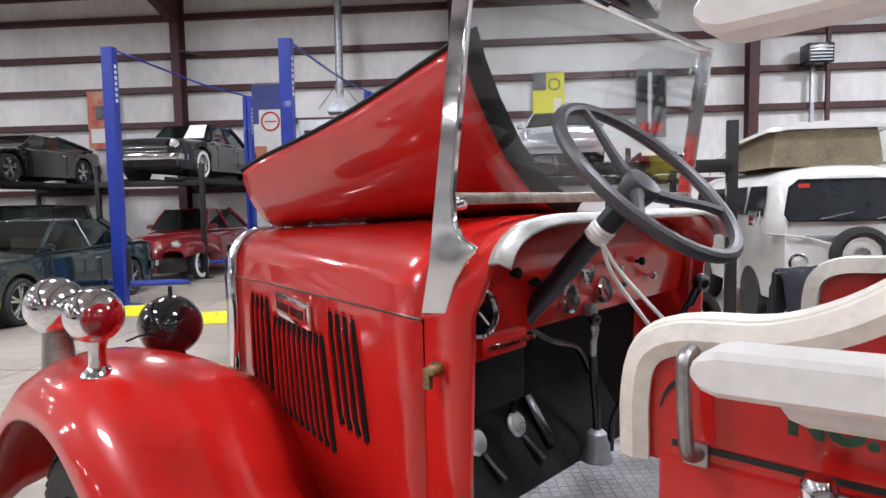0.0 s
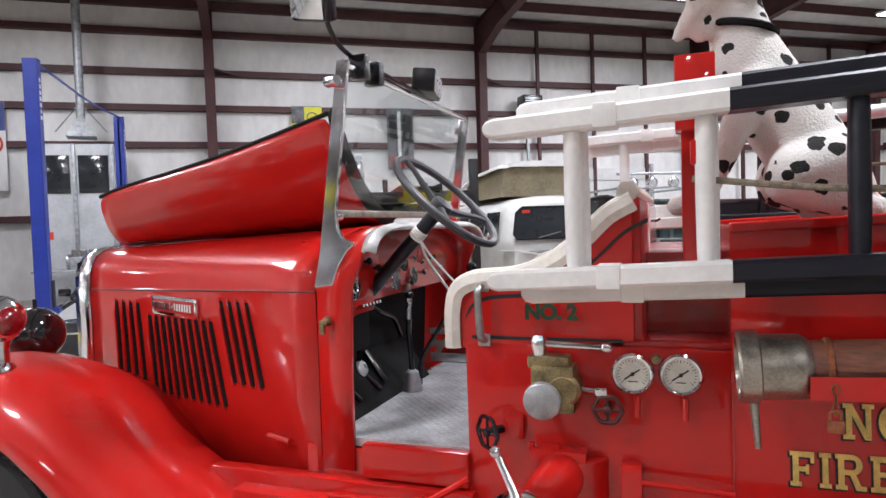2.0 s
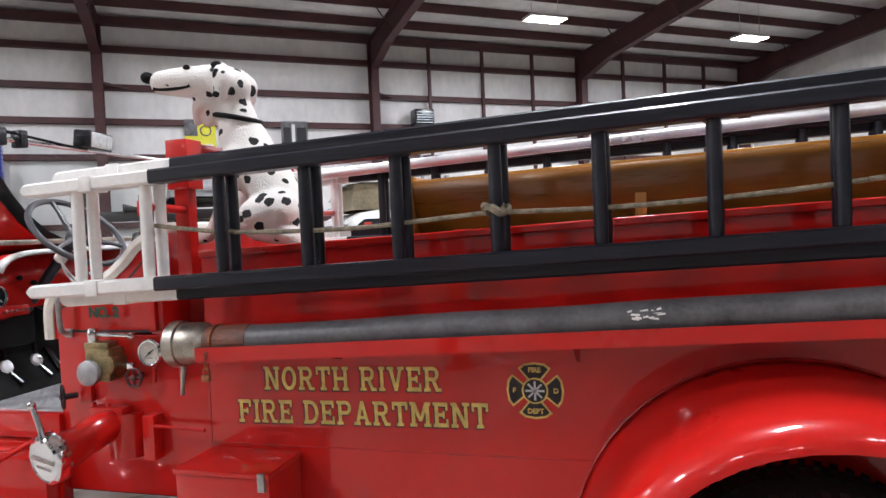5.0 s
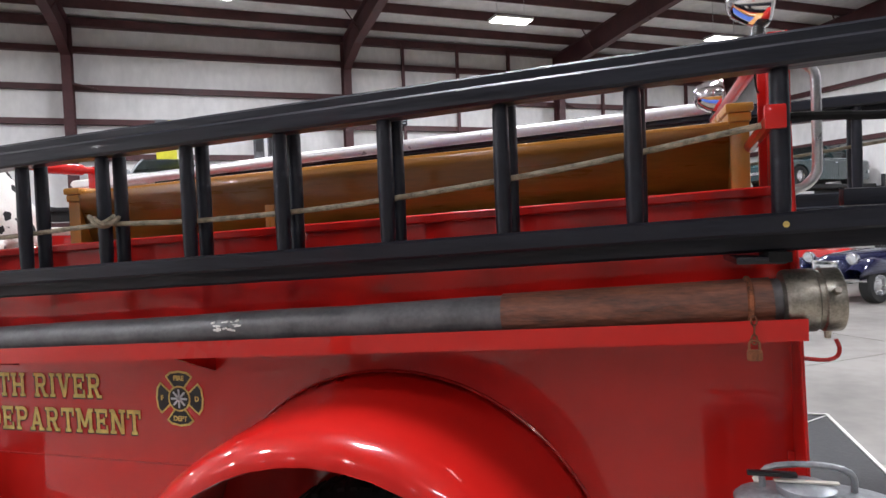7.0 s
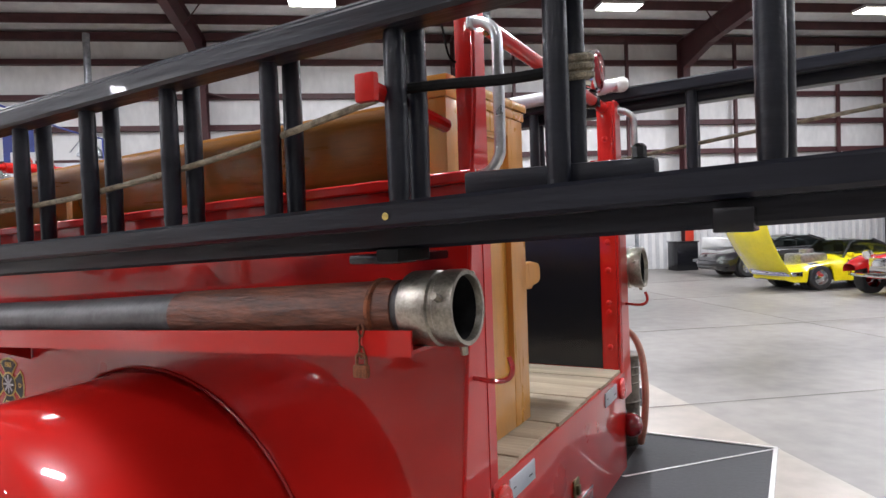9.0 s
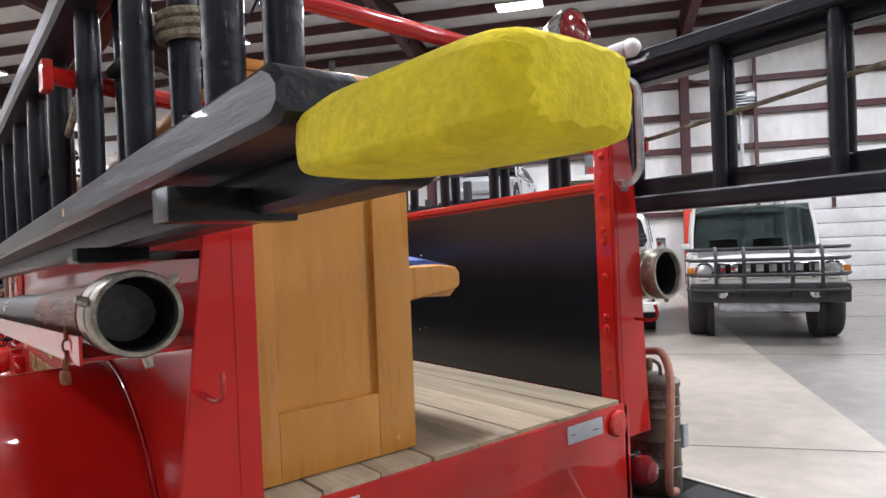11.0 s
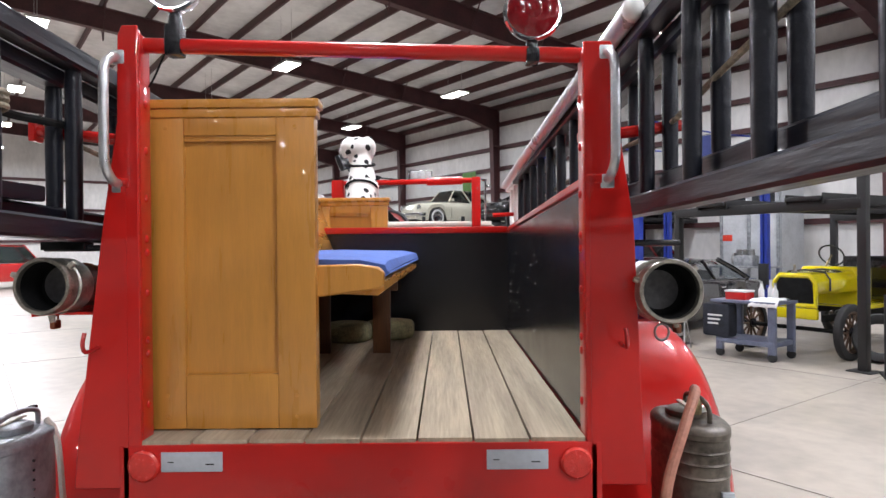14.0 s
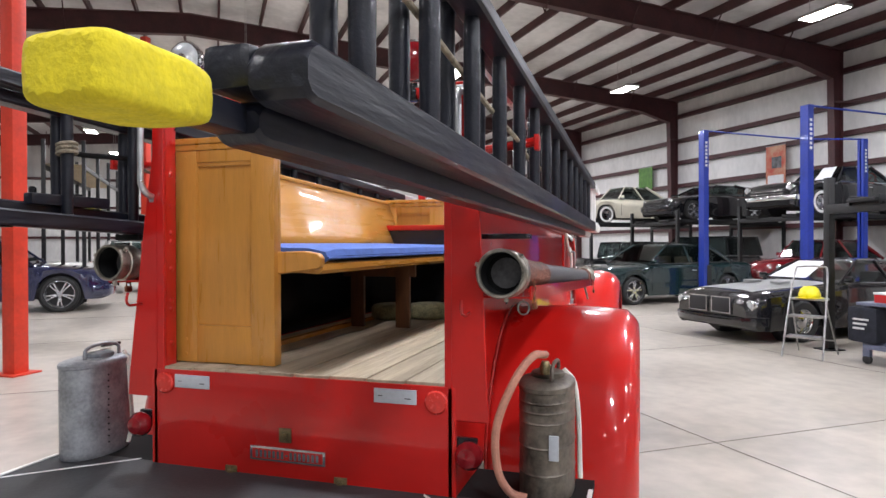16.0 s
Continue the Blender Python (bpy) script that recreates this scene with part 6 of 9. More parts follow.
def limb(pts, rs):
    P = arc_pts(pts, 5)
    n = len(P) - 1
    for i, p in enumerate(P):
        t = i / n * (len(rs) - 1)
        k = min(int(t), len(rs) - 2)
        r = rs[k] + (rs[k + 1] - rs[k]) * (t - k)
        bmesh.ops.create_icosphere(bm, subdivisions=2, radius=r, matrix=Matrix.Translation(p))


DY = -0.56
limb([(-3.32, DY, 1.80), (-3.40, DY, 1.95), (-3.48, DY, 2.08), (-3.535, DY, 2.19)], [0.115, 0.118, 0.118, 0.108])  # trunk
limb([(-3.535, DY, 2.20), (-3.565, DY - 0.01, 2.32), (-3.600, DY - 0.02 - 0.016, 2.430)], [0.10, 0.080, 0.08])  # neck
limb([(-3.560, DY - 0.03, 2.410), (-3.640, DY - 0.035 - 0.036, 2.426)], [0.088, 0.082])  # skull
limb([(-3.670, DY - 0.045 - 0.052, 2.427), (-3.740, DY - 0.05 - 0.088, 2.425), (-3.795, DY - 0.055 - 0.117, 2.421)], [0.072, 0.063, 0.053])  # muzzle
limb([(-3.620, DY - 0.045 - 0.026, 2.349), (-3.675, DY - 0.05 - 0.055, 2.329), (-3.720, DY - 0.05, 2.270)], [0.034, 0.027, 0.022])  # jaw
limb([(-3.600, DY - 0.05 - 0.016, 2.315), (-3.660, DY - 0.06, 2.265)], [0.032, 0.028])  # bib
for q in (-1, 1):
    limb([(-3.560, DY - 0.03 + q * 0.07, 2.470), (-3.535, DY - 0.03 + q * 0.10, 2.425), (-3.545, DY - 0.03 + q * 0.105, 2.355)], [0.034, 0.042, 0.030])  # ears
    limb([(-3.34, DY + q * 0.07, 1.86), (-3.42, DY + q * 0.10, 1.83), (-3.33, DY + q * 0.11, 1.77), (-3.25, DY + q * 0.11, 1.735), (-3.31, DY + q * 0.11, 1.69), (-3.39, DY + q * 0.11, 1.635)], [0.10, 0.09, 0.05, 0.035, 0.03, 0.03])  # hind legs
    limb([(-3.51, DY + q * 0.07, 2.10), (-3.57, DY + q * 0.08, 1.98), (-3.62, DY + q * 0.075, 1.86), (-3.67, DY + q * 0.075, 1.78), (-3.73, DY + q * 0.075, 1.765)], [0.065, 0.045, 0.034, 0.031, 0.035])  # fore legs
limb([(-3.23, DY, 1.75), (-3.16, DY - 0.04, 1.70), (-3.20, DY - 0.09, 1.66), (-3.32, DY - 0.12, 1.63)], [0.04, 0.03, 0.026, 0.02])  # tail
DOG_M = Matrix.Translation((-3.3, DY + 0.13, 1.7)) @ Matrix.Scale(1.06, 4) @ Matrix.Translation((3.3, -DY, -1.7))
dog = part("toy_dog", bm, FUR)
dog.matrix_world = DOG_M
tagged(dog, "white plush toy dog with black spots sitting behind the seat", "toy dog")
md = dog.modifiers.new("fuse", "REMESH")
md.mode, md.voxel_size, md.use_smooth_shade = "VOXEL", 0.011, True
md = dog.modifiers.new("soft", "SMOOTH")
md.iterations, md.factor = 6, 0.6
col = thing("dog_collar", "black strap collar and harness on the toy dog", "collar")
part("strap", tube(blank(), [Vector((-3.552 + 0.098 * math.cos(a), DY - 0.005 + 0.1 * math.sin(a), 2.275 - 0.02 * math.cos(a))) for a in [2 * math.pi * k / 24 for k in range(24)]], 0.011, 6, True), BLACK_MATTE, col)
part("strap", tube(blank(), [Vector((-3.485 + 0.112 * math.cos(a), DY + 0.119 * math.sin(a), 2.09 + 0.05 * math.cos(a))) for a in [2 * math.pi * k / 24 for k in range(24)]], 0.009, 6, True), BLACK_MATTE, col)
sn = thing("dog_nose", "black nose, mouth and ear patches of the toy dog", "nose")
part("nose_tip", ball(blank(), (-3.846, DY - 0.058 - 0.138, 2.442), (0.027, 0.032, 0.025), 12), BLACK_MATTE, sn)
for q in (-1, 1):
    part("mouth_line", tube(blank(), arc_pts([(-3.810, DY - 0.05 + q * 0.034 - 0.125, 2.390), (-3.750, DY - 0.05 + q * 0.047 - 0.094, 2.387), (-3.690, DY - 0.047 + q * 0.058 - 0.062, 2.395), (-3.670, DY - 0.045 + q * 0.064 - 0.052, 2.402)], 3), [0.008] * 9 + [0.012], 6), BLACK_MATTE, sn)
    part("eye", ball(blank(), (-3.685, DY - 0.04 + q * 0.058 - 0.060, 2.478), (0.017, 0.010, 0.012), 10), BLACK_MATTE, sn)
    part("ear_patch", ball(blank(), (-3.545, DY - 0.03 + q * 0.125, 2.435), (0.018, 0.014, 0.026), 12), BLACK_MATTE, sn)
    part("ear_patch", ball(blank(), (-3.565, DY - 0.03 + q * 0.095, 2.485), (0.026, 0.013, 0.015), 12), BLACK_MATTE, sn)
    part("ear_patch", ball(blank(), (-3.550, DY - 0.03 + q * 0.125, 2.355), (0.018, 0.011, 0.014), 12), BLACK_MATTE, sn)
for ob in (col, sn):
    ob.matrix_world = DOG_M


# lamps on the tail bar


def tail_lamp(y, z, lens, label):
    ob = thing("spot_lamp", label, "lamp")
    m = pose(-0.13, y, z, 0, 90)
    part("shell", lathe(blank(), [(0.02, -0.10), (0.05, -0.085), (0.075, -0.04), (0.086, 0.0), (0.088, 0.012), (0.082, 0.02)], m, 30), CHROME, ob, "chrome bowl")
    part("lens", lathe(blank(), [(0.082, 0.016), (0.07, 0.026), (0.04, 0.034), (0.0, 0.036)], m, 30), lens, ob)
    part("bulb", lathe(blank(), [(0.03, 0.0335), (0.022, 0.0365), (0.0, 0.0375)], m, 16), CHROME if lens is LENS_CLEAR else LENS_RED, ob)
    bm = lathe(blank(), [(0.024, 0), (0.02, 0.02), (0.016, 0.05)], pose(-0.14, y, z - 0.125), 12)
    if lens is LENS_CLEAR:
        box(bm, (-0.165, y - 0.025, z - 0.215), (-0.115, y + 0.025, z - 0.12), 0.01)
    else:
        box(bm, (-0.168, y - 0.02, z - 0.15), (-0.112, y + 0.02, z - 0.105), 0.008)
    part("bracket", bm, BLACK_SHEET, ob)


tail_lamp(-0.545, 2.415, LENS_CLEAR, "chrome spot lamp with clear lens on the tail bar")
tail_lamp(0.515, 2.318, LENS_RED, "chrome lamp with red lens on the tail bar")
part("lamp_wire", tube(blank(), arc_pts([(-0.14, -0.56, 2.25), (-0.15, -0.62, 2.13), (-0.17, -0.66, 2.12), (-0.18, -0.68, 2.2)], 5), 0.003, 5), BLACK_MATTE, truck)


# pump tanks on the tailboard
def pump_tank(c, material, label, yaw, ribs):
    ob = thing("pump_tank", label, "tank", group="backpack pump tanks")
    ob.matrix_world = Matrix.Translation(c) @ pose(0, 0, 0, 0, 0, yaw)
    prof = [(0.96, 0.0), (1.0, 0.012), (1.0, 0.03)]
    if ribs:
        for z in (0.10, 0.2, 0.29, 0.33, 0.365):
            prof += [(1.0, z), (1.025, z + 0.005), (1.0, z + 0.01)]
    prof += [(1.0, 0.405), (1.03, 0.41), (1.03, 0.425), (0.985, 0.432), (0.80, 0.44), (0.0, 0.442)]
    rows = [[Vector((0.105 * r * math.cos(a), 0.178 * r * math.sin(a) * (1.0 if abs(math.sin(a)) < 0.9 else 0.985), z)) for a in [2 * math.pi * k / 36 for k in range(36)]] for r, z in prof[:-1]]
    part("tank_body", loft(blank(), rows, closed=True, caps=True), material, ob)
    lid = part("lid", lathe(blank(), [(0.06, 0), (0.064, 0.006), (0.064, 0.02), (0.05, 0.026), (0.0, 0.028)], pose(0, 0.02, 0.438), 24), material, ob)
    part("lid_strap", box(blank(), (-0.008, -0.05, 0.466), (0.008, 0.09, 0.471), 0.002), CANVAS, lid)
    part("carry_handle", tube(blank(), arc_pts([(0.03, -0.09, 0.435), (0.03, -0.08, 0.485), (0.03, 0.0, 0.50), (0.03, 0.1, 0.485), (0.03, 0.11, 0.435)], 4), 0.008, 8), GALV if not ribs else BROWN_STEEL, ob)
    bm = blank()
    if not ribs:
        for k in range(12):
            part("rivet", ball(blank(), (0.1055, -0.03, 0.06 + 0.028 * k), 0.004, 6), BLACK_SHEET, ob)
    part("shoulder_strap", tube(blank(), arc_pts([(0.05, 0.12, 0.45), (0.095, 0.10, 0.40), (0.112, 0.095, 0.25), (0.115, 0.10, 0.12), (0.12, 0.07, 0.03)], 4), 0.010, 6), CANVAS, ob, "worn webbing strap")
    return ob


t1 = pump_tank((-0.135, -1.065, 0.646), GALV, "dented galvanised pump tank standing on the tailboard", 90, False)
part("pump_bar", box(blank(), (-0.012, 0.04, 0.478), (0.006, 0.15, 0.49), 0.004), BLACK_SHEET, t1)
t2 = pump_tank((-0.27, 1.02, 0.646), BROWN_STEEL, "brown tarnished ribbed pump tank standing on the tailboard", 90, True)
PINK = mat("aged_pink_hose", (0.50, 0.22, 0.15), 0.55, vary=0.15, scale=14)
part("pump_hose", tube(blank(), arc_pts([(0.0, -0.05, 0.535), (-0.035, -0.14, 0.54), (-0.09, -0.205, 0.46), (-0.15, -0.235, 0.30), (-0.15, -0.225, 0.14), (-0.11, -0.20, 0.05), (-0.05, -0.19, 0.03)], 6), 0.0155, 10), PINK, t2, "aged pink rubber hose")
part("hose_nut", lathe(blank(), [(0.02, 0), (0.022, 0.03), (0.014, 0.05)], pose(0.0, -0.05, 0.46), 10), BRASS, t2)
part("paper_label", box(blank(), (0.03, -0.1795, 0.17), (0.065, -0.166, 0.26), 0.001), REFLECT, t2, "torn white and yellow label")

# ---- parked vehicles: each is built along its own x (nose forward), y to its left ----
PAINTS = {}


def paint(name, col, rough=0.16, metal=0.0, coat=1.0, vary=0.07):
    if name not in PAINTS:
        PAINTS[name] = mat(name, col, rough, metal=metal, coat=coat, vary=vary, scale=1.6, rough_vary=0.06)
    return PAINTS[name]


CAR_GLASS = glass_mat("car_glass", (0.50, 0.54, 0.54), alpha=0.3)
INTERIOR = mat("car_interior", (0.035, 0.032, 0.03), 0.8, vary=0.3, scale=6)
TAN_SEAT = mat("tan_seat", (0.36, 0.29, 0.2), 0.7, vary=0.15, scale=6)
WHITEWALL = mat("whitewall_rubber", (0.72, 0.71, 0.68), 0.6, vary=0.08, scale=10)
ALLOY_RIM = mat("alloy_wheel", (0.55, 0.56, 0.58), 0.25, metal=0.8, vary=0.1, scale=12)
DARK_TRIM = mat("dark_trim", (0.02, 0.02, 0.022), 0.5, vary=0.2, scale=12)
LAMP_GLASS = mat("headlamp_glass", (0.7, 0.72, 0.74), 0.1, metal=0.55, coat=0.5, vary=0.15, scale=25)
AMBER = mat("amber_lens", (0.6, 0.2, 0.02), 0.2, coat=0.4, vary=0.1, scale=30)
CLOTH_DARK = mat("dark_cloth", (0.02, 0.023, 0.035), 0.9, vary=0.3, scale=10, bump=0.4, bump_scale=40)
SHEET_WHITE = mat("white_sheet", (0.75, 0.76, 0.77), 0.6, vary=0.06, scale=3)


def soft_line(pts, xs):
    """Heights along xs through (x, value) pairs, rounded at the corners."""
    px, pv = [p[0] for p in pts], [p[1] for p in pts]
    v = np.interp(xs, px, pv)
    span = (xs[-1] - xs[0]) / len(xs)
    k = max(1, int(0.10 / span))
    out = v.copy()
    for i in range(len(xs)):
        a, b = max(0, i - k), min(len(xs), i + k + 1)
        out[i] = v[a:b].mean()
    return out


def road_wheel(car_ob, x, y, r, w, side, style="steel", rim=0.62, material=None):
    m = Matrix.Translation((x, y, r)) @ pose(0, 0, 0, -90 * side)
    rr = r * (0.77 if style == "spoke" else rim)
    ma = material or (CHROME if style in ("cap", "white") else ALLOY_RIM)
    prof = [(rr, -w * 0.4), (rr, w * 0.40), (rr * 0.94, w * 0.46), (rr * 0.88, w * 0.36)]
    if style == "spoke":
        wh = part("wheel", lathe(blank(), prof + [(rr * 0.86, w * 0.1), (rr * 0.3, w * 0.08), (rr * 0.28, w * 0.08)], m, 24, cap=False), DARK_TRIM, car_ob)
        for k in range(10):
            a = 36 * k + (9 if k % 2 else -9)
            part("spoke", box(blank(), (0.02, -0.017, w * 0.25), (rr * 0.95, 0.017, w * 0.36), 0.004, m @ pose(0, 0, 0, 0, 0, a)), ma, wh)
        part("rim", lathe(blank(), [(rr * 0.9, w * 0.3), (rr * 0.93, w * 0.46), (rr, w * 0.44), (rr, w * 0.3)], m, 28, cap=False), ma, wh)
        part("hub", lathe(blank(), [(rr * 0.22, w * 0.2), (rr * 0.2, w * 0.38), (0.01, w * 0.4)], m, 14), ma, wh)
    elif style == "wood":
        wh = part("wheel", lathe(blank(), [(rr, -w * 0.35), (rr, w * 0.35), (rr * 0.88, w * 0.3), (rr * 0.88, -w * 0.3)], m, 28, cap=False), ma, car_ob)
        for k in range(12):
            part("spoke", cyl(blank(), m @ Vector((0.03 * math.cos(k * math.pi / 6), 0.03 * math.sin(k * math.pi / 6), 0)), m @ Vector((rr * 0.9 * math.cos(k * math.pi / 6), rr * 0.9 * math.sin(k * math.pi / 6), 0)), 0.02, 0.014, 8), ma, wh)
        part("hub", lathe(blank(), [(0.07, -0.05), (0.07, 0.05), (0.035, 0.06), (0.035, 0.1)], m, 14), BLACK_SHEET, wh)
    else:
        prof += [(rr * 0.84, w * 0.12), (rr * 0.6, w * 0.16), (rr * 0.55, w * 0.3), (rr * 0.3, w * 0.36), (0.01, w * 0.38)]
        wh = part("wheel", lathe(blank(), prof, m, 28, cap=False), ma, car_ob)
        if style == "steel":
            for k in range(5):
                part("spoke", box(blank(), (rr * 0.5, -0.035, w * 0.16), (rr * 0.92, 0.035, w * 0.36), 0.01, m @ pose(0, 0, 0, 0, 0, 72 * k)), ma, wh)
    part("tyre", lathe(blank(), [(rr * 0.99, -w / 2), (r * 0.9, -w / 2 - 0.004), (r * 0.985, -w * 0.40), (r, -w * 0.3), (r, w * 0.3), (r * 0.985, w * 0.40), (r * 0.9, w / 2 + 0.004), (rr * 0.99, w / 2)], m, 36, cap=False), RUBBER, wh, "black rubber tyre")
    if style == "white":
        part("whitewall", lathe(blank(), [(rr * 1.06, w / 2 + 0.003), (rr * 1.08, w / 2 + 0.008), (r * 0.86, w / 2 + 0.009), (r * 0.88, w / 2 + 0.003)], m, 36, cap=False), WHITEWALL, wh)
    return wh


def round_lamp(car_ob, x, y, z, r, yaw=0.0, name="headlight"):
    m = Matrix.Translation((x, y, z)) @ pose(0, 0, 0, 0, 90, 0) if not yaw else Matrix.Translation((x, y, z)) @ pose(0, 0, 0, 0, 0, yaw) @ pose(0, 0, 0, 0, 90, 0)
    h = part(name, lathe(blank(), [(r, -0.06), (r * 1.14, 0.0), (r * 1.14, 0.014), (r, 0.02)], m, 20), CHROME, car_ob, "chrome ringed lamp")
    part("lens", lathe(blank(), [(r * 0.98, 0.01), (r * 0.7, 0.03), (0.01, 0.04)], m, 20), LAMP_GLASS, h)
    return h


def motor_car(label, at, heading, L, W, paint_mat, top, widths, cabin, axles, wheel_r, low=0.2, wheel_w=0.2, style="steel", z0=0.0, category="car", name="car", bumper=None, roof_mat=None, hood_mat=None, arch=1.16, sill=0.0, seats=INTERIOR, glass=None, crown=0.05, doors=True, lamps=(), grille=None, group="", size=1.0):
    """top: (x, z) line of hood, belt and deck; cabin: x of screen foot, screen head, roof rear, rear foot, roof z, half widths; axles: x of front and rear."""
    ob = thing(name, label, category, group=group)
    n = 72
    xs = np.linspace(-L / 2, L / 2, n)
    zt, hw = soft_line(top, xs), soft_line(widths, xs)
    cx0, cx1, cx2, cx3, rz, wb, wr = cabin
    rows = []
    R = wheel_r * arch
    for i, x in enumerate(xs):
        zb = low
        for ax in axles:
            if abs(x - ax) < R:
                zb = max(zb, wheel_r + math.sqrt(R * R - (x - ax) ** 2) * 1.0)
        e = max(0.0, 1 - min(x + L / 2, L / 2 - x) / 0.16)
        w, t = hw[i] * (1 - 0.10 * e * e), zt[i] - 0.05 * e * e
        zb = min(zb + 0.06 * e, t - 0.12)
        belly = zb + (t - zb) * 0.55
        half = [(0, t), (w * 0.45, t - crown * 0.15), (w * 0.78, t - crown * 0.6), (w * 0.92, t - crown * 1.3), (w * 0.98, t - crown * 2.4), (w, max(belly, zb + 0.03)), (w * 0.985, zb + 0.01), (w * 0.95, zb)]
        rows.append([Vector((x, -y, z)) for y, z in half[::-1]] + [Vector((x, y, z)) for y, z in half[1:]])
    bm = loft(blank(), rows)
    for row in (rows[0], rows[-1]):
        bm.faces.new([bm.verts.new(p) for p in row])
    body = part("body", bm, paint_mat, ob, smooth=38)
    part("underbody", box(blank(), (-L / 2 + 0.12, -W / 2 * 0.80, low + 0.02), (L / 2 - 0.12, W / 2 * 0.80, min(zt) * 0.72), 0.03), INTERIOR, ob)
    for ax in axles:
        for s in (-1, 1):
            part("wheel_well", cyl(blank(), (ax, s * (W / 2 - wheel_w * 0.9), wheel_r), (ax, s * (W / 2 - 0.36), wheel_r), R * 0.99, seg=24), DARK_TRIM, body)
            road_wheel(ob, ax, s * (W / 2 - wheel_w * 0.56), wheel_r, wheel_w, s, style)
    if hood_mat:
        hx = [x for x in xs if cx0 + 0.02 < x < L / 2 - 0.22]
        rows2 = [[Vector((x, y * np.interp(x, xs, hw), np.interp(x, xs, zt) + 0.006 - 0.01 * abs(y) - (crown * 0.6 if abs(y) > 0.7 else 0))) for y in (-0.76, -0.45, 0, 0.45, 0.76)] for x in hx]
        part("hood", loft(blank(), rows2), hood_mat, ob, "matte grey primer hood, paled for the lamps it reflects")
    # greenhouse
    def belt(x):
        return float(np.interp(x, xs, zt)) - 0.03
    A, B, C, D = [(x, wbk, z) for x, wbk, z in ((cx0, wb, belt(cx0)), (cx1, wr, rz - 0.045), (cx2, wr, rz - 0.045), (cx3, wb, belt(cx3)))]
    rm = roof_mat or paint_mat
    rr = []
    for k in range(9):
        t = k / 8
        x = cx1 + (cx2 - cx1) * t
        h = rz - 0.045 * (2 * t - 1) ** 2
        rr.append([Vector((x, y * wr * (1.0 if abs(y) < 1 else 1.02), h - 0.012 * (y * 2) ** 2 - (0.035 if abs(y) == 1 else 0))) for y in (-1, -0.8, -0.4, 0, 0.4, 0.8, 1)])
    part("roof", loft(blank(), rr), rm, ob, solid=0.03, smooth=50)
    g = glass or CAR_GLASS
    p = {}
    for s in (-1, 1):
        for nm, q in (("A", A), ("B", B), ("C", C), ("D", D)):
            p[nm, s] = Vector((q[0], s * q[1], q[2]))
        for nm, a, b, r in (("front_pillar", "A", "B", 0.026), ("rear_pillar", "C", "D", 0.05)):
            part(nm, tube(blank(), [p[a, s], (p[a, s] + p[b, s]) / 2 + Vector((0, s * 0.012, 0.012)), p[b, s]], r, 8), rm, ob)
        mid_b = p["A", s].lerp(p["D", s], 0.5)
        mid_t = p["B", s].lerp(p["C", s], 0.42)
        if cx1 - cx2 > 0.9 or cx2 - cx1 < -0.9:
            part("door_pillar", tube(blank(), [mid_b, mid_t], 0.03, 8), rm, ob)
        part("side_window", plate(blank(), [p["A", s], p["D", s], p["C", s], p["B", s]], (0, -s * 0.006, 0)), g, ob).visible_shadow = False
        part("window_trim", tube(blank(), [p["A", s] + Vector((0, s * 0.01, 0)), p["D", s] + Vector((0, s * 0.01, 0))], 0.012, 6), CHROME if style in ("cap", "white", "steel") else DARK_TRIM, ob)
        if doors:
            zl = belt((cx0 + cx3) / 2)
            for x in (cx0 - 0.02, (cx0 + cx3) / 2 - 0.12):
                y = float(np.interp(x, xs, hw))
                part("door_gap", box(blank(), (x - 0.004, s * y * 0.982 - 0.006, low + 0.12), (x + 0.004, s * y * 1.0 + 0.003, zl - crown * 2.2)), DARK_TRIM, body)
            y = float(np.interp((cx0 + cx3) / 2, xs, hw))
            part("door_handle", box(blank(), ((cx0 + cx3) / 2 - 0.08, s * y * 0.985, zl - 0.17), ((cx0 + cx3) / 2 + 0.07, s * (y + 0.022), zl - 0.14), 0.008), CHROME, body)
            mx = cx0 - 0.12
            part("door_mirror", box(blank(), (mx - 0.04, s * (wb + 0.02), belt(cx0) + 0.02), (mx + 0.05, s * (wb + 0.17), belt(cx0) + 0.13), 0.03), paint_mat, ob)
    for nm, a, b in (("windshield", "A", "B"), ("rear_window", "D", "C")):
        part(nm, plate(blank(), [p[a, -1], p[a, 1], p[b, 1], p[b, -1]], (0.006, 0, 0.003)), g, ob).visible_shadow = False
    fl = belt((cx0 + cx3) / 2)
    for s in (-1, 1):
        xq = cx0 - 0.95
        bm = box(blank(), (xq - 0.5, s * 0.36 - 0.25, fl - 0.45), (xq, s * 0.36 + 0.25, fl - 0.25), 0.05)
        box(bm, (xq - 0.55, s * 0.36 - 0.24, fl - 0.3), (xq - 0.40, s * 0.36 + 0.24, fl + 0.16), 0.05)
        part("front_seat", bm, seats, ob)
    part("dashboard", box(blank(), (cx0 - 0.35, -wb * 0.95, fl - 0.2), (cx0 - 0.08, wb * 0.95, fl + 0.03), 0.05), INTERIOR, ob)
    # nose and tail
    nz = float(zt[-4])
    if bumper is not None:
        bz, bh, bma = bumper
        for s, ex in ((1, L / 2), (-1, -L / 2)):
            wq = float(hw[-5] if s > 0 else hw[4])
            pts = [(ex - s * 0.30, -wq - 0.03, bz), (ex - s * 0.06, -wq * 0.96, bz), (ex + s * 0.05, -wq * 0.6, bz), (ex + s * 0.075, 0, bz), (ex + s * 0.05, wq * 0.6, bz), (ex - s * 0.06, wq * 0.96, bz), (ex - s * 0.30, wq + 0.03, bz)]
            P = arc_pts(pts, 3)
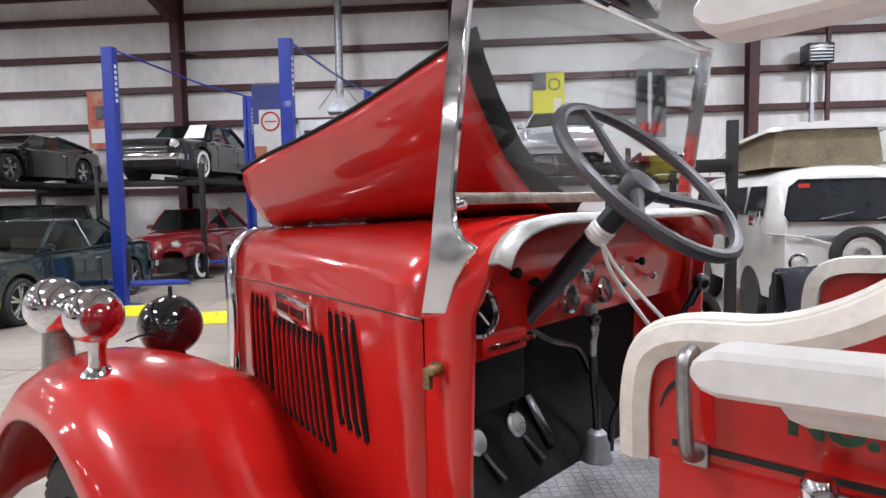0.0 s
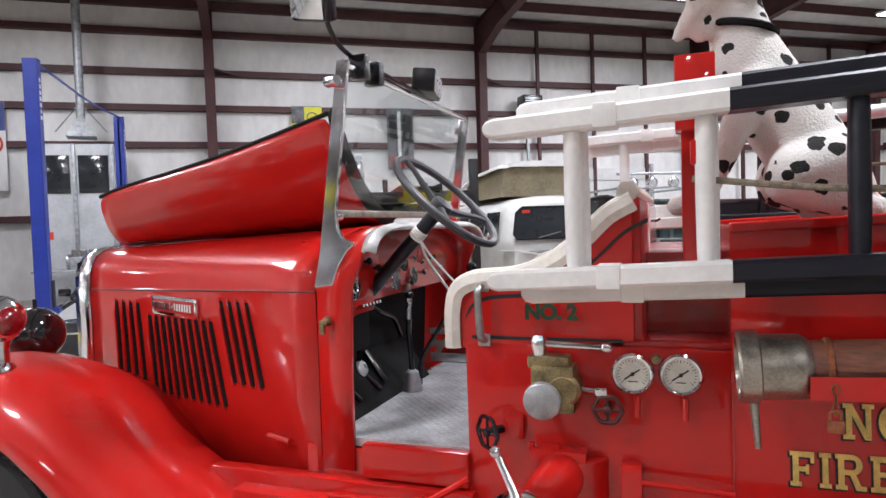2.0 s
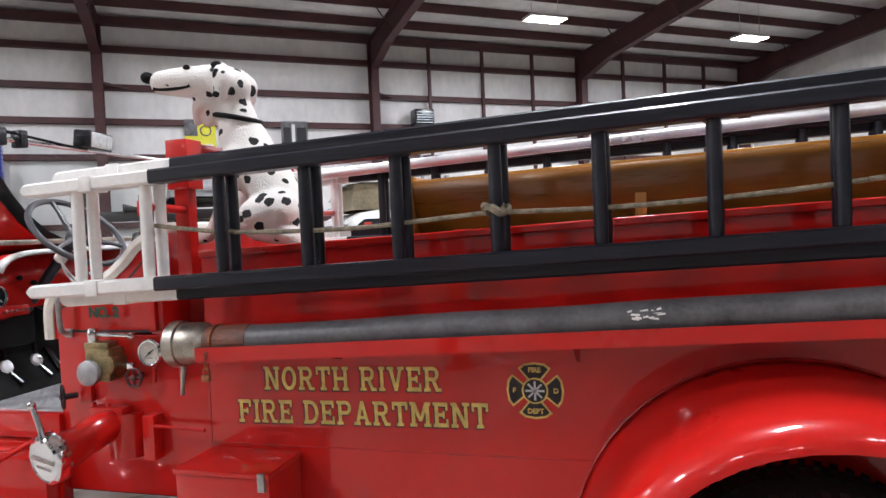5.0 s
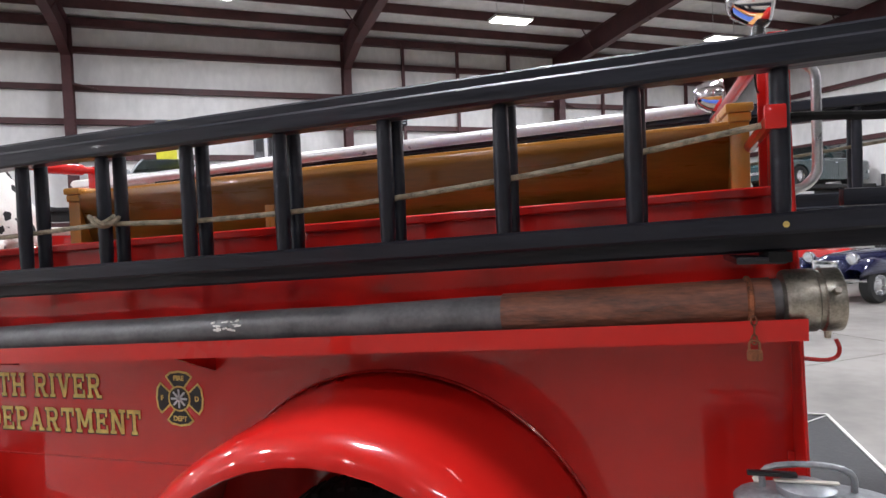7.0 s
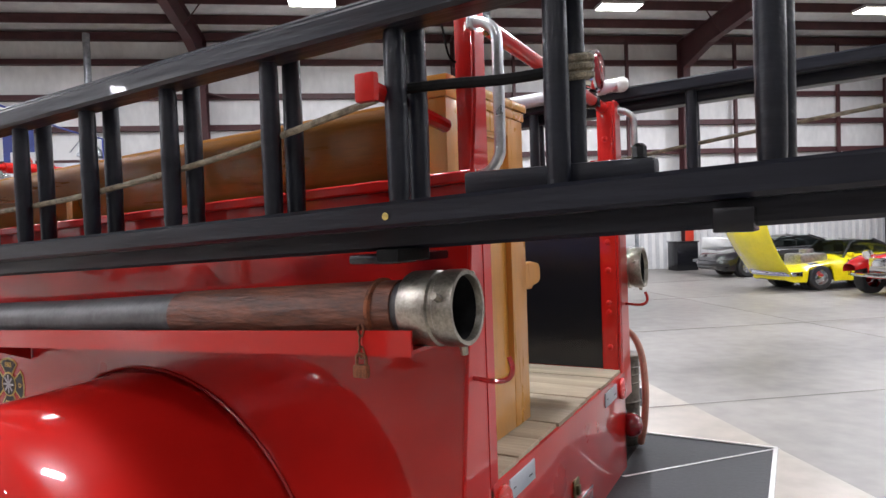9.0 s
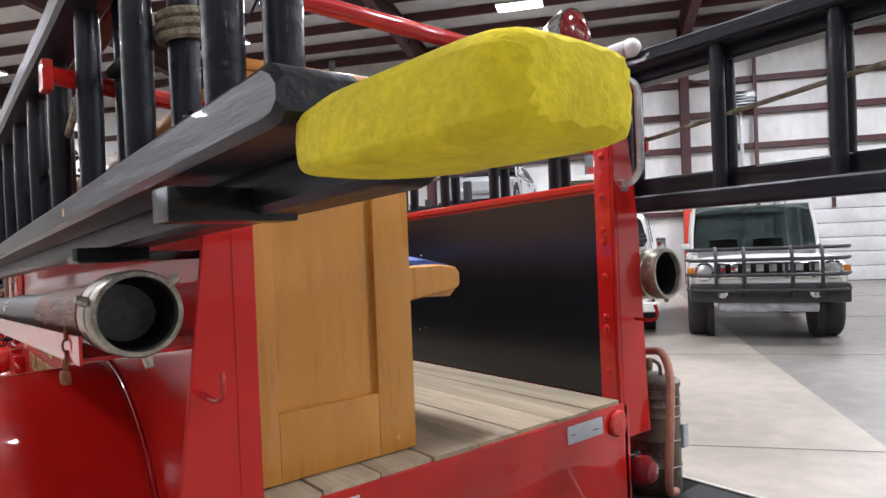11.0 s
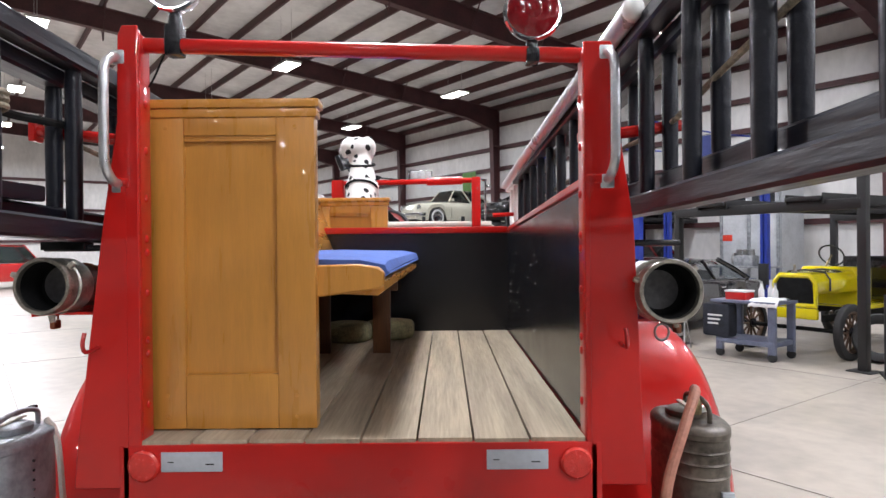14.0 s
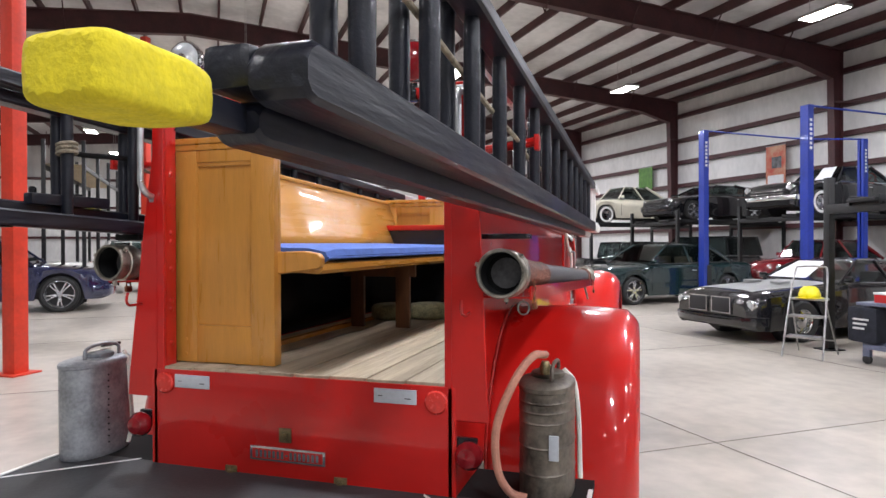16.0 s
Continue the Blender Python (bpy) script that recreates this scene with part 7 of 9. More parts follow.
            rws = [[q + Vector((s * a, 0, c)) for a, c in ((-0.02, -bh), (0.02, -bh * 0.9), (0.035, 0), (0.02, bh * 0.9), (-0.02, bh))] for q in P]
            part("bumper", loft(blank(), rws, closed=True, caps=True), bma, ob)
    if grille:
        gy, gz0, gz1, gma, bars, bar_ma = grille
        gx = L / 2 - 0.015
        gr = part("grille", box(blank(), (gx - 0.05, -gy, gz0), (gx + 0.02, gy, gz1), 0.015), gma, ob)
        for k in range(bars):
            z = gz0 + (gz1 - gz0) * (k + 0.5) / bars
            part("grille_bar", box(blank(), (gx + 0.015, -gy * 0.97, z - 0.008), (gx + 0.035, gy * 0.97, z + 0.008), 0.004), bar_ma, gr)
    for lx, ly, lz, lr in lamps:
        for s in (-1, 1):
            round_lamp(ob, lx, s * ly, lz, lr)
    for s in (-1, 1):
        part("tail_light", box(blank(), (-L / 2 - 0.012, s * W * 0.28, nz * 0.74), (-L / 2 + 0.05, s * W * 0.42, nz * 0.74 + 0.1), 0.015), LENS_RED, ob)
    ob.matrix_world = Matrix.Translation((at[0], at[1], z0)) @ pose(0, 0, 0, 0, 0, heading) @ Matrix.Diagonal((size, size, size, 1))
    return ob


def sedan_line(L, hood, belt, deck, xw, xr):
    return [(-L / 2, deck - 0.08), (-L / 2 + 0.12, deck), (xr - 0.05, deck + 0.01), (xr + 0.1, belt), (xw, belt), (xw + 0.15, belt - 0.03), (L / 2 - 0.35, hood), (L / 2 - 0.05, hood - 0.07), (L / 2, hood - 0.16)]


def plain_width(L, w, nose=0.86, tail=0.9):
    return [(-L / 2, w * tail), (-L / 2 + 0.25, w * 0.96), (-L / 2 + 0.9, w), (L / 2 - 1.1, w), (L / 2 - 0.3, w * 0.95), (L / 2, w * nose)]


DARK_GREEN = paint("dark_green_paint", (0.008, 0.022, 0.024))
GLOSS_BLACK = paint("gloss_black_paint", (0.008, 0.008, 0.010))
MAROON_PAINT = paint("maroon_paint", (0.16, 0.008, 0.012))
SILVER = paint("silver_paint_metallic", (0.52, 0.54, 0.56), 0.25, 0.5)
CAR_WHITE = paint("white_car_paint", (0.72, 0.72, 0.70), 0.22)
CREAM = paint("cream_car_paint", (0.62, 0.58, 0.47), 0.22)
CAR_YELLOW = paint("yellow_car_paint", (0.80, 0.68, 0.01), 0.2)
CAR_RED = paint("red_car_paint", (0.52, 0.02, 0.02), 0.2)
NAVY = paint("navy_paint", (0.006, 0.009, 0.045), 0.14)
TEAL = paint("teal_paint", (0.02, 0.05, 0.055), 0.2)
# primer grey lightened: lamp reflections on the coupe's hood are in the colour
PRIMER = mat("grey_primer_lamp_sheen", (0.27, 0.27, 0.265), 0.5, vary=0.12, scale=3)

P52 = -54
# dark green sedan on the floor
c = (-17.15, 1.81)
motor_car("dark green saloon car with chrome wheels, parked on the floor", c, -50, 4.75, 1.78, DARK_GREEN, sedan_line(4.75, 0.88, 0.96, 0.98, 0.95, -1.45), plain_width(4.75, 0.89), (0.95, 0.25, -0.95, -1.55, 1.42, 0.78, 0.58), (1.42, -1.42), 0.32, style="spoke", bumper=(0.48, 0.09, DARK_GREEN), lamps=((2.33, 0.62, 0.68, 0.09),), grille=(0.33, 0.55, 0.8, DARK_TRIM, 5, CHROME), seats=TAN_SEAT, size=1.15)
# black utility car behind it
motor_car("black boxy utility car parked under a storage rack", (-24.9, 3.45), P52, 4.5, 1.82, GLOSS_BLACK, [(-2.25, 1.02), (-2.1, 1.08), (0.75, 1.08), (0.95, 1.06), (2.0, 1.0), (2.2, 0.95), (2.25, 0.85)], plain_width(4.5, 0.91, 0.92), (0.85, 0.35, -2.0, -2.12, 1.76, 0.82, 0.70), (1.35, -1.4), 0.36, low=0.3, bumper=(0.55, 0.1, DARK_TRIM), lamps=((2.2, 0.68, 0.82, 0.09),), grille=(0.45, 0.7, 0.95, DARK_TRIM, 4, CHROME), size=1.1)


# maroon coupe of the forties, with pontoon fenders
def pontoon(ob, cx, y, r_top, length, half, wheel_r, material, z_low=0.3):
    rows = []
    for k in range(17):
        t = k / 16
        x = cx + length * (0.5 - t)
        h = z_low + (r_top - z_low) * math.sin(math.pi * (0.06 + 0.88 * t) ** 0.9) ** 0.55
        rows.append([Vector((x, y + half * a, z_low + (h - z_low) * b)) for a, b in ((-1, 0), (-1.0, 0.55), (-0.86, 0.82), (-0.5, 0.96), (0, 1.0), (0.5, 0.95), (0.88, 0.78), (1.0, 0.5), (0.98, 0.22))])
    return part("fender", loft(blank(), rows), material, ob, smooth=60)


c = (-20.7, 6.7)
mc = motor_car("glossy maroon coupe with chrome bumper and whitewall tyres", c, -54, 4.9, 1.82, MAROON_PAINT, [(-2.45, 0.7), (-2.25, 0.9), (-1.5, 1.1), (0.5, 1.1), (0.8, 1.12), (2.0, 1.02), (2.3, 0.92), (2.45, 0.72)], [(-2.45, 0.4), (-2.0, 0.66), (-1.2, 0.84), (0.5, 0.84), (0.9, 0.72), (2.2, 0.42), (2.45, 0.28)], (0.72, 0.35, -0.85, -1.65, 1.60, 0.70, 0.52), (1.45, -1.45), 0.36, style="white", bumper=(0.46, 0.06, CHROME), crown=0.09, size=1.1)
for s in (-1, 1):
    pontoon(mc, 1.45, s * 0.70, 0.93, 1.75, 0.24, 0.36, MAROON_PAINT, 0.5)
    pontoon(mc, -1.5, s * 0.74, 0.86, 1.6, 0.19, 0.36, MAROON_PAINT, 0.5)
    round_lamp(mc, 2.16, s * 0.70, 0.80, 0.10)
for k in range(6):
    part("grille_bar", box(blank(), (2.40, -0.30 + 0.02 * k, 0.52 + 0.045 * k), (2.46, 0.30 - 0.02 * k, 0.535 + 0.045 * k), 0.006), CHROME, mc)

# cars stored up on the racks
RACK_Z = 2.5
D_AT, C_AT, E_AT = (-25.26, 3.83), (-21.66, 7.35), (-27.5, 0.6)
motor_car("black low sports coupe stored up on a steel rack", D_AT, P52, 4.5, 1.85, GLOSS_BLACK, sedan_line(4.5, 0.80, 0.93, 0.98, 0.75, -1.6), plain_width(4.5, 0.925, 0.8), (0.85, 0.05, -0.75, -1.85, 1.30, 0.80, 0.56), (1.3, -1.33), 0.345, low=0.16, style="spoke", z0=RACK_Z, bumper=(0.42, 0.1, GLOSS_BLACK), wheel_w=0.25, lamps=((2.12, 0.7, 0.66, 0.08),), size=1.1)
cc = motor_car("black fifties hardtop with chrome bumper, stored on a rack", C_AT, P52, 5.0, 1.88, GLOSS_BLACK, [(-2.5, 0.72), (-2.3, 0.9), (-1.0, 0.98), (0.7, 0.98), (2.2, 0.93), (2.45, 0.86), (2.5, 0.7)], plain_width(5.0, 0.94, 0.93), (0.75, 0.3, -0.75, -1.35, 1.46, 0.78, 0.60), (1.5, -1.45), 0.35, style="white", z0=RACK_Z, bumper=(0.47, 0.07, CHROME), lamps=((2.46, 0.74, 0.76, 0.095),), grille=(0.6, 0.55, 0.72, DARK_TRIM, 2, CHROME), size=1.1)
part("show_card", plate(blank(), [(0.82, 0.1, 1.04), (0.82, 0.62, 1.04), (0.50, 0.56, 1.40), (0.50, 0.12, 1.40)], (0.004, 0, 0.004)), SHEET_WHITE, cc, "white card behind the windshield")
motor_car("cream old coupe stored up on a steel rack", E_AT, P52, 4.4, 1.7, CREAM, [(-2.2, 0.6), (-1.9, 0.85), (-1.0, 1.0), (0.5, 1.0), (0.8, 1.0), (1.9, 0.92), (2.2, 0.7)], plain_width(4.4, 0.85, 0.7, 0.6), (0.7, 0.3, -0.7, -1.6, 1.5, 0.68, 0.5), (1.35, -1.3), 0.34, style="white", z0=RACK_Z, bumper=(0.45, 0.06, CHROME), crown=0.1, lamps=((2.1, 0.6, 0.72, 0.09),), size=1.1)
motor_car("dark hardtop off-road car with white window frames", (-26.4, 0.5), P52, 4.2, 1.75, GLOSS_BLACK, [(-2.1, 1.0), (-1.95, 1.08), (0.6, 1.08), (1.9, 1.02), (2.1, 0.8)], plain_width(4.2, 0.87, 0.92), (0.65, 0.5, -1.85, -1.95, 1.74, 0.80, 0.74), (1.2, -1.2), 0.37, low=0.36, style="steel", bumper=(0.55, 0.08, DARK_TRIM))
motor_car("red pickup cab parked behind the black utility car", (-28.0, 6.9), P52, 4.8, 1.85, CAR_RED, [(-2.4, 1.0), (-0.6, 1.02), (0.6, 1.08), (2.1, 1.02), (2.4, 0.8)], plain_width(4.8, 0.92, 0.92), (0.7, 0.4, -0.55, -0.7, 1.7, 0.82, 0.7), (1.5, -1.5), 0.37, low=0.34, bumper=(0.5, 0.08, CHROME))
# silver car on the rack deeper in
motor_car("pale silver car stored on a rack below the banners", (-12.6, 12.2), -57, 4.5, 1.76, SILVER, sedan_line(4.5, 0.84, 0.93, 0.95, 0.8, -1.45), plain_width(4.5, 0.88), (0.85, 0.2, -0.8, -1.5, 1.36, 0.77, 0.58), (1.35, -1.35), 0.32, z0=2.5, size=1.08, bumper=(0.45, 0.08, SILVER), lamps=((2.2, 0.6, 0.64, 0.09),))

# black coupe with grey hood and split grille
c = (-11.06, 4.52)
pc = motor_car("black seventies coupe with matte grey hood and split grille", c, -53, 5.1, 1.9, GLOSS_BLACK, [(-2.55, 0.75), (-2.4, 0.92), (-1.3, 0.96), (0.35, 0.98), (0.6, 0.95), (2.2, 0.86), (2.45, 0.80), (2.55, 0.66)], plain_width(5.1, 0.95, 0.9), (0.55, -0.1, -1.1, -1.9, 1.35, 0.80, 0.60), (1.5, -1.35), 0.34, style="cap", bumper=(0.36, 0.07, GLOSS_BLACK), hood_mat=PRIMER, glass=GLASS, lamps=((2.50, 0.60, 0.62, 0.078), (2.47, 0.79, 0.62, 0.078)))
for s in (-1, 1):
    part("grille", box(blank(), (2.40, s * 0.06, 0.48), (2.57, s * 0.47, 0.72), 0.03), DARK_TRIM, pc, "black half of the split grille")
    part("grille_rim", tube(blank(), [(2.575, s * 0.06, 0.73), (2.575, s * 0.47, 0.73), (2.575, s * 0.47, 0.47), (2.575, s * 0.06, 0.47)], 0.012, 6, True), CHROME, pc)
    part("hood_scoop", box(blank(), (1.2, s * 0.3 - 0.1, 0.92), (1.45, s * 0.3 + 0.1, 0.965), 0.02), PRIMER, pc)
part("sun_shield", plate(blank(), [(0.50, -0.70, 0.99), (0.50, 0.1, 0.99), (-0.05, 0.05, 1.28), (-0.05, -0.52, 1.28)], (0.004, 0, 0.004)), SHEET_WHITE, pc, "white sheet behind the windshield")

# white camper bus with a tan pop-top and a spare wheel on its nose
bus = thing("camper_bus", "white camper bus with tan pop-top and nose-mounted spare wheel", "bus")
xs = [-2.2, -2.12, -1.9, -1.0, 0.0, 1.0, 1.75, 2.0, 2.14, 2.2]
rows = []
for x in xs:
    e = max(0, abs(x) - 1.75) / 0.45
    w, zt = 0.86 * (1 - 0.10 * e * e), 2.03 - 0.13 * e * e - (0.0 if x < 0 else 0.02)
    fx = x
    row = []
    for y, z, sh in ((0.80, 0.36, 0), (0.97, 0.42, 0), (1.0, 0.75, 0), (1.0, 1.30, 0), (0.99, 1.38, 0.02), (0.93, 1.70, 0.10), (0.86, 1.89, 0.17), (0.66, 2.0, 0.22), (0.35, 2.045, 0.25), (0.0, 2.055, 0.26)):
        row.append(Vector((x - sh * max(0, e) * (1 if x > 0 else -0.5), w * y, min(z, zt - (2.055 - z) * 0.9) if z > 1.5 else z)))
    rows.append([Vector((p.x, -p.y, p.z)) for p in row] + row[::-1][1:])
bm = loft(blank(), rows)
for row in (rows[0], rows[-1]):
    bm.faces.new([bm.verts.new(p) for p in row])
part("body", bm, CAR_WHITE, bus, smooth=50)
scr = [(-0.72, 1.37), (0.72, 1.37), (0.76, 1.44), (0.68, 1.75), (0.58, 1.83), (-0.58, 1.83), (-0.68, 1.75), (-0.76, 1.44)]


def nose_x(z):
    return 2.235 - 0.26 * max(0, (z - 1.33)) / 0.7 - 0.012


part("windshield", plate(blank(), [(nose_x(z), y, z) for y, z in scr], (0.012, 0, 0.004)), DARK_GLASS, bus, "dark panoramic windshield")
part("windshield_seal", tube(blank(), [(nose_x(z) + 0.008, y * 1.02, z) for y, z in scr], 0.016, 6, True), BLACK_MATTE, bus)
for y in (-0.42, 0.18):
    part("wiper", tube(blank(), [(nose_x(1.38) + 0.03, y, 1.38), (nose_x(1.44) + 0.035, y + 0.36, 1.46)], 0.008, 6), STEEL, bus)
part("sticker", box(blank(), (nose_x(1.76) + 0.012, -0.6, 1.72), (nose_x(1.76) + 0.02, -0.48, 1.79)), SAFETY_RED, bus)
bm = arc_pts([(1.9, -0.88, 1.20), (2.2, -0.76, 1.20), (2.235, -0.5, 1.16), (2.24, 0, 1.02), (2.235, 0.5, 1.16), (2.2, 0.76, 1.20), (1.9, 0.88, 1.20)], 4)
part("body_crease", tube(blank(), bm, 0.012, 6), CAR_WHITE, bus)
sw = part("spare_wheel", lathe(blank(), [(0.20, 0.02), (0.21, 0.10), (0.19, 0.11), (0.16, 0.07), (0.09, 0.06), (0.08, 0.10), (0.01, 0.105)], Matrix.Translation((2.2, 0, 0.97)) @ pose(0, 0, 0, 0, 90), 32), CAR_WHITE, bus, "spare wheel with white rim")
part("tyre", lathe(blank(), [(0.21, 0.02), (0.30, 0.005), (0.325, 0.04), (0.33, 0.09), (0.31, 0.135), (0.26, 0.15), (0.21, 0.12)], Matrix.Translation((2.2, 0, 0.97)) @ pose(0, 0, 0, 0, 90), 36, cap=False), RUBBER, sw)
part("hub_cap", lathe(blank(), [(0.10, 0.09), (0.09, 0.115), (0.01, 0.125)], Matrix.Translation((2.2, 0, 0.97)) @ pose(0, 0, 0, 0, 90), 20), CHROME, sw)
for s in (-1, 1):
    round_lamp(bus, 2.19, s * 0.63, 0.88, 0.095)
    part("indicator", box(blank(), (2.17, s * 0.62 - 0.09, 0.62), (2.215, s * 0.62 + 0.09, 0.67), 0.01), AMBER, bus)
    part("side_step", box(blank(), (2.0, s * 0.80 - 0.09, 0.46), (2.26, s * 0.80 + 0.09, 0.50), 0.015), CAR_WHITE, bus)
    part("door_mirror", box(blank(), (1.75, s * 0.92, 1.30), (1.80, s * 1.06, 1.48), 0.02), CHROME, bus)
    part("vent_grille", box(blank(), (2.205, s * 0.36 - 0.2, 1.155), (2.222, s * 0.36 + 0.2, 1.2), 0.006), GALV, bus)
    for x0, x1 in ((1.0, 1.7), (0.0, 0.9), (-1.0, -0.1), (-1.9, -1.1)):
        part("side_window", plate(blank(), [(x0, s * 0.862, 1.41), (x1, s * 0.862, 1.41), (x1 - 0.04, s * 0.80, 1.78), (x0 + 0.04, s * 0.80, 1.78)], (0, s * 0.012, 0)), DARK_GLASS, bus)
    for ax in (1.2, -1.2):
        road_wheel(bus, ax, s * 0.74, 0.33, 0.19, s, "cap")
        part("wheel_well", cyl(blank(), (ax, s * 0.70, 0.36), (ax, s * 0.868, 0.36), 0.39, seg=26), DARK_TRIM, bus)
        road = None
bm = loft(blank(), [[Vector((2.30 - 0.10 * abs(y / 0.88) ** 3, y, z)) + Vector((dx, 0, 0)) for dx, z in ((0, 0.36), (0.05, 0.38), (0.05, 0.50), (0, 0.52))] for y in (-0.92, -0.7, -0.3, 0, 0.3, 0.7, 0.92)], closed=True, caps=True)
part("bumper", bm, CAR_WHITE, bus)
TANTOP = mat("tan_pop_top", (0.30, 0.25, 0.16), 0.7, vary=0.18, scale=3, bump=0.15, bump_scale=20)
rows = [[Vector((x, y * 0.66, 2.02 + z)) for y, z in ((-1, 0), (-0.96, 0.5 * g), (-0.9, g), (0, g + 0.02), (0.9, g), (0.96, 0.5 * g), (1, 0))] for x, g in ((-0.95, 0.30), (-0.9, 0.34), (0.2, 0.42), (1.25, 0.46), (1.3, 0.44))]
part("pop_top_canvas", loft(blank(), rows, caps=True), TANTOP, bus, "tan canvas sides of the raised roof")
rows = [[Vector((x, y * w, 2.02 + g + z)) for y, z in ((-1, -0.03), (-0.98, 0.02), (-0.6, 0.07), (0, 0.085), (0.6, 0.07), (0.98, 0.02), (1, -0.03), (0.9, -0.01), (-0.9, -0.01))] for x, g, w in ((-1.3, 0.27, 0.55), (-1.2, 0.29, 0.7), (0.2, 0.42, 0.74), (1.35, 0.47, 0.72), (1.5, 0.465, 0.6))]
part("pop_top_lid", loft(blank(), rows, closed=True, caps=True), CAR_WHITE, bus, "white raised roof lid", smooth=50)
for s in (-1, 1):
    part("luggage_rail", tube(blank(), [(-2.0, s * 0.6, 2.03), (-2.0, s * 0.6, 2.16), (-1.3, s * 0.6, 2.16), (-1.3, s * 0.6, 2.03)], 0.012, 6), GALV, bus)
h = radians(-57)
bus.matrix_world = Matrix.Translation((-6.75, 9.5, 0)) @ pose(0, 0, 0, 0, 0, -57) @ Matrix.Scale(1.08, 4)

# white and black off-roader with a tubular grille guard
hx = motor_car("white and black off-road car with roof lamps and grille guard", (-4.33, 10.59), -60, 4.7, 2.0, CAR_WHITE, [(-2.35, 1.15), (-2.2, 1.22), (0.55, 1.25), (0.75, 1.22), (2.2, 1.18), (2.35, 1.0)], plain_width(4.7, 1.0, 0.97, 0.98), (0.65, 0.40, -2.1, -2.2, 1.95, 0.90, 0.84), (1.5, -1.5), 0.45, low=0.55, wheel_w=0.3, style="steel", bumper=None, seats=INTERIOR, size=1.1)
part("front_bumper", box(blank(), (2.25, -0.95, 0.55), (2.48, 0.95, 0.80), 0.04), DARK_TRIM, hx)
part("lower_bumper", box(blank(), (2.2, -0.6, 0.42), (2.42, 0.6, 0.56), 0.04), GALV, hx)
part("grille", box(blank(), (2.30, -0.62, 0.86), (2.38, 0.62, 1.08), 0.03), CHROME, hx, "chrome slotted grille")
for k in range(7):
    part("grille_slot", box(blank(), (2.36, -0.50 + 0.155 * k, 0.88), (2.39, -0.43 + 0.155 * k, 1.06), 0.015), BLACK_MATTE, hx)
for s in (-1, 1):
    round_lamp(hx, 2.36, s * 0.76, 0.97, 0.11)
    round_lamp(hx, 2.47, s * 0.55, 0.68, 0.06)
    part("fog_amber", box(blank(), (2.3, s * 0.93 - 0.04, 0.94), (2.36, s * 0.93 + 0.04, 1.02), 0.01), AMBER, hx)
    for y in (0.28, 0.62):
        part("guard_upright", tube(blank(), arc_pts([(2.50, s * y, 0.62), (2.56, s * y, 0.9), (2.54, s * y, 1.2), (2.4, s * y, 1.28)], 4), 0.024, 8), DARK_TRIM, hx)
for z in (0.72, 0.92, 1.12, 1.26):
    x = 2.56 if z < 1.2 else 2.44
    part("guard_bar", tube(blank(), arc_pts([(2.25, -0.98, z), (x - 0.06, -0.88, z), (x, -0.6, z), (x, 0.6, z), (x - 0.06, 0.88, z), (2.25, 0.98, z)], 4), 0.024, 8), DARK_TRIM, hx)
for s in (-1, 1):
    part("rack_rail", tube(blank(), [(0.5, s * 0.8, 1.96), (0.5, s * 0.8, 2.10), (-1.9, s * 0.8, 2.10), (-1.9, s * 0.8, 1.96)], 0.022, 8), GALV, hx)
for z in (2.34, 2.10):
    part("rack_rail", tube(blank(), [(0.5, -0.8, z), (0.5, 0.8, z)], 0.022, 8), GALV, hx)
for y in (-0.55, -0.2, 0.2, 0.55):
    round_lamp(hx, 0.56, y, 2.18, 0.085, name="roof_lamp")

# yellow sports car with its front lifted open
yc = motor_car("yellow sports car with its tilting front raised", (1.46, 16.74), -141, 3.9, 1.6, CAR_YELLOW, [(-1.95, 0.7), (-1.8, 0.82), (-0.9, 0.86), (0.35, 0.85), (0.5, 0.72), (1.6, 0.6), (1.95, 0.5)], plain_width(3.9, 0.8, 0.8), (0.45, 0.1, -0.5, -1.1, 1.18, 0.66, 0.52), (1.15, -1.0), 0.30, low=0.2, style="cap", bumper=(0.4, 0.05, CHROME), roof_mat=GLOSS_BLACK)
rows = []
for k in range(9):
    t = k / 8
    x, z = 1.9 + 0.75 * math.sin(t * 1.3), 0.35 + 1.35 * t
    rows.append([Vector((x + 0.30 * (1 - abs(y)) * math.sin(math.pi * t) ** 0.5, y * 0.84 * (1 - 0.10 * (1 - t)), z)) for y in (-1, -0.92, -0.6, 0, 0.6, 0.92, 1)])
part("hood", loft(blank(), rows), CAR_YELLOW, yc, "yellow front shell tilted up", solid=0.01, smooth=60)
bm = box(blank(), (0.55, -0.3, 0.5), (1.3, 0.3, 0.85), 0.06)
cyl(bm, (0.9, 0, 0.85), (0.9, 0, 0.95), 0.16, seg=16)
part("engine", bm, STEEL, yc)
# dark low car and a small boat beyond
motor_car("black low car parked by the wall", (-0.04, 20.59), -149, 4.4, 1.75, GLOSS_BLACK, sedan_line(4.4, 0.78, 0.9, 0.92, 0.7, -1.4), plain_width(4.4, 0.87), (0.75, 0.1, -0.7, -1.4, 1.25, 0.76, 0.58), (1.3, -1.3), 0.31, bumper=(0.42, 0.08, GLOSS_BLACK))
boat = thing("motor_boat", "small white motor boat on a trailer", "boat")
rows = []
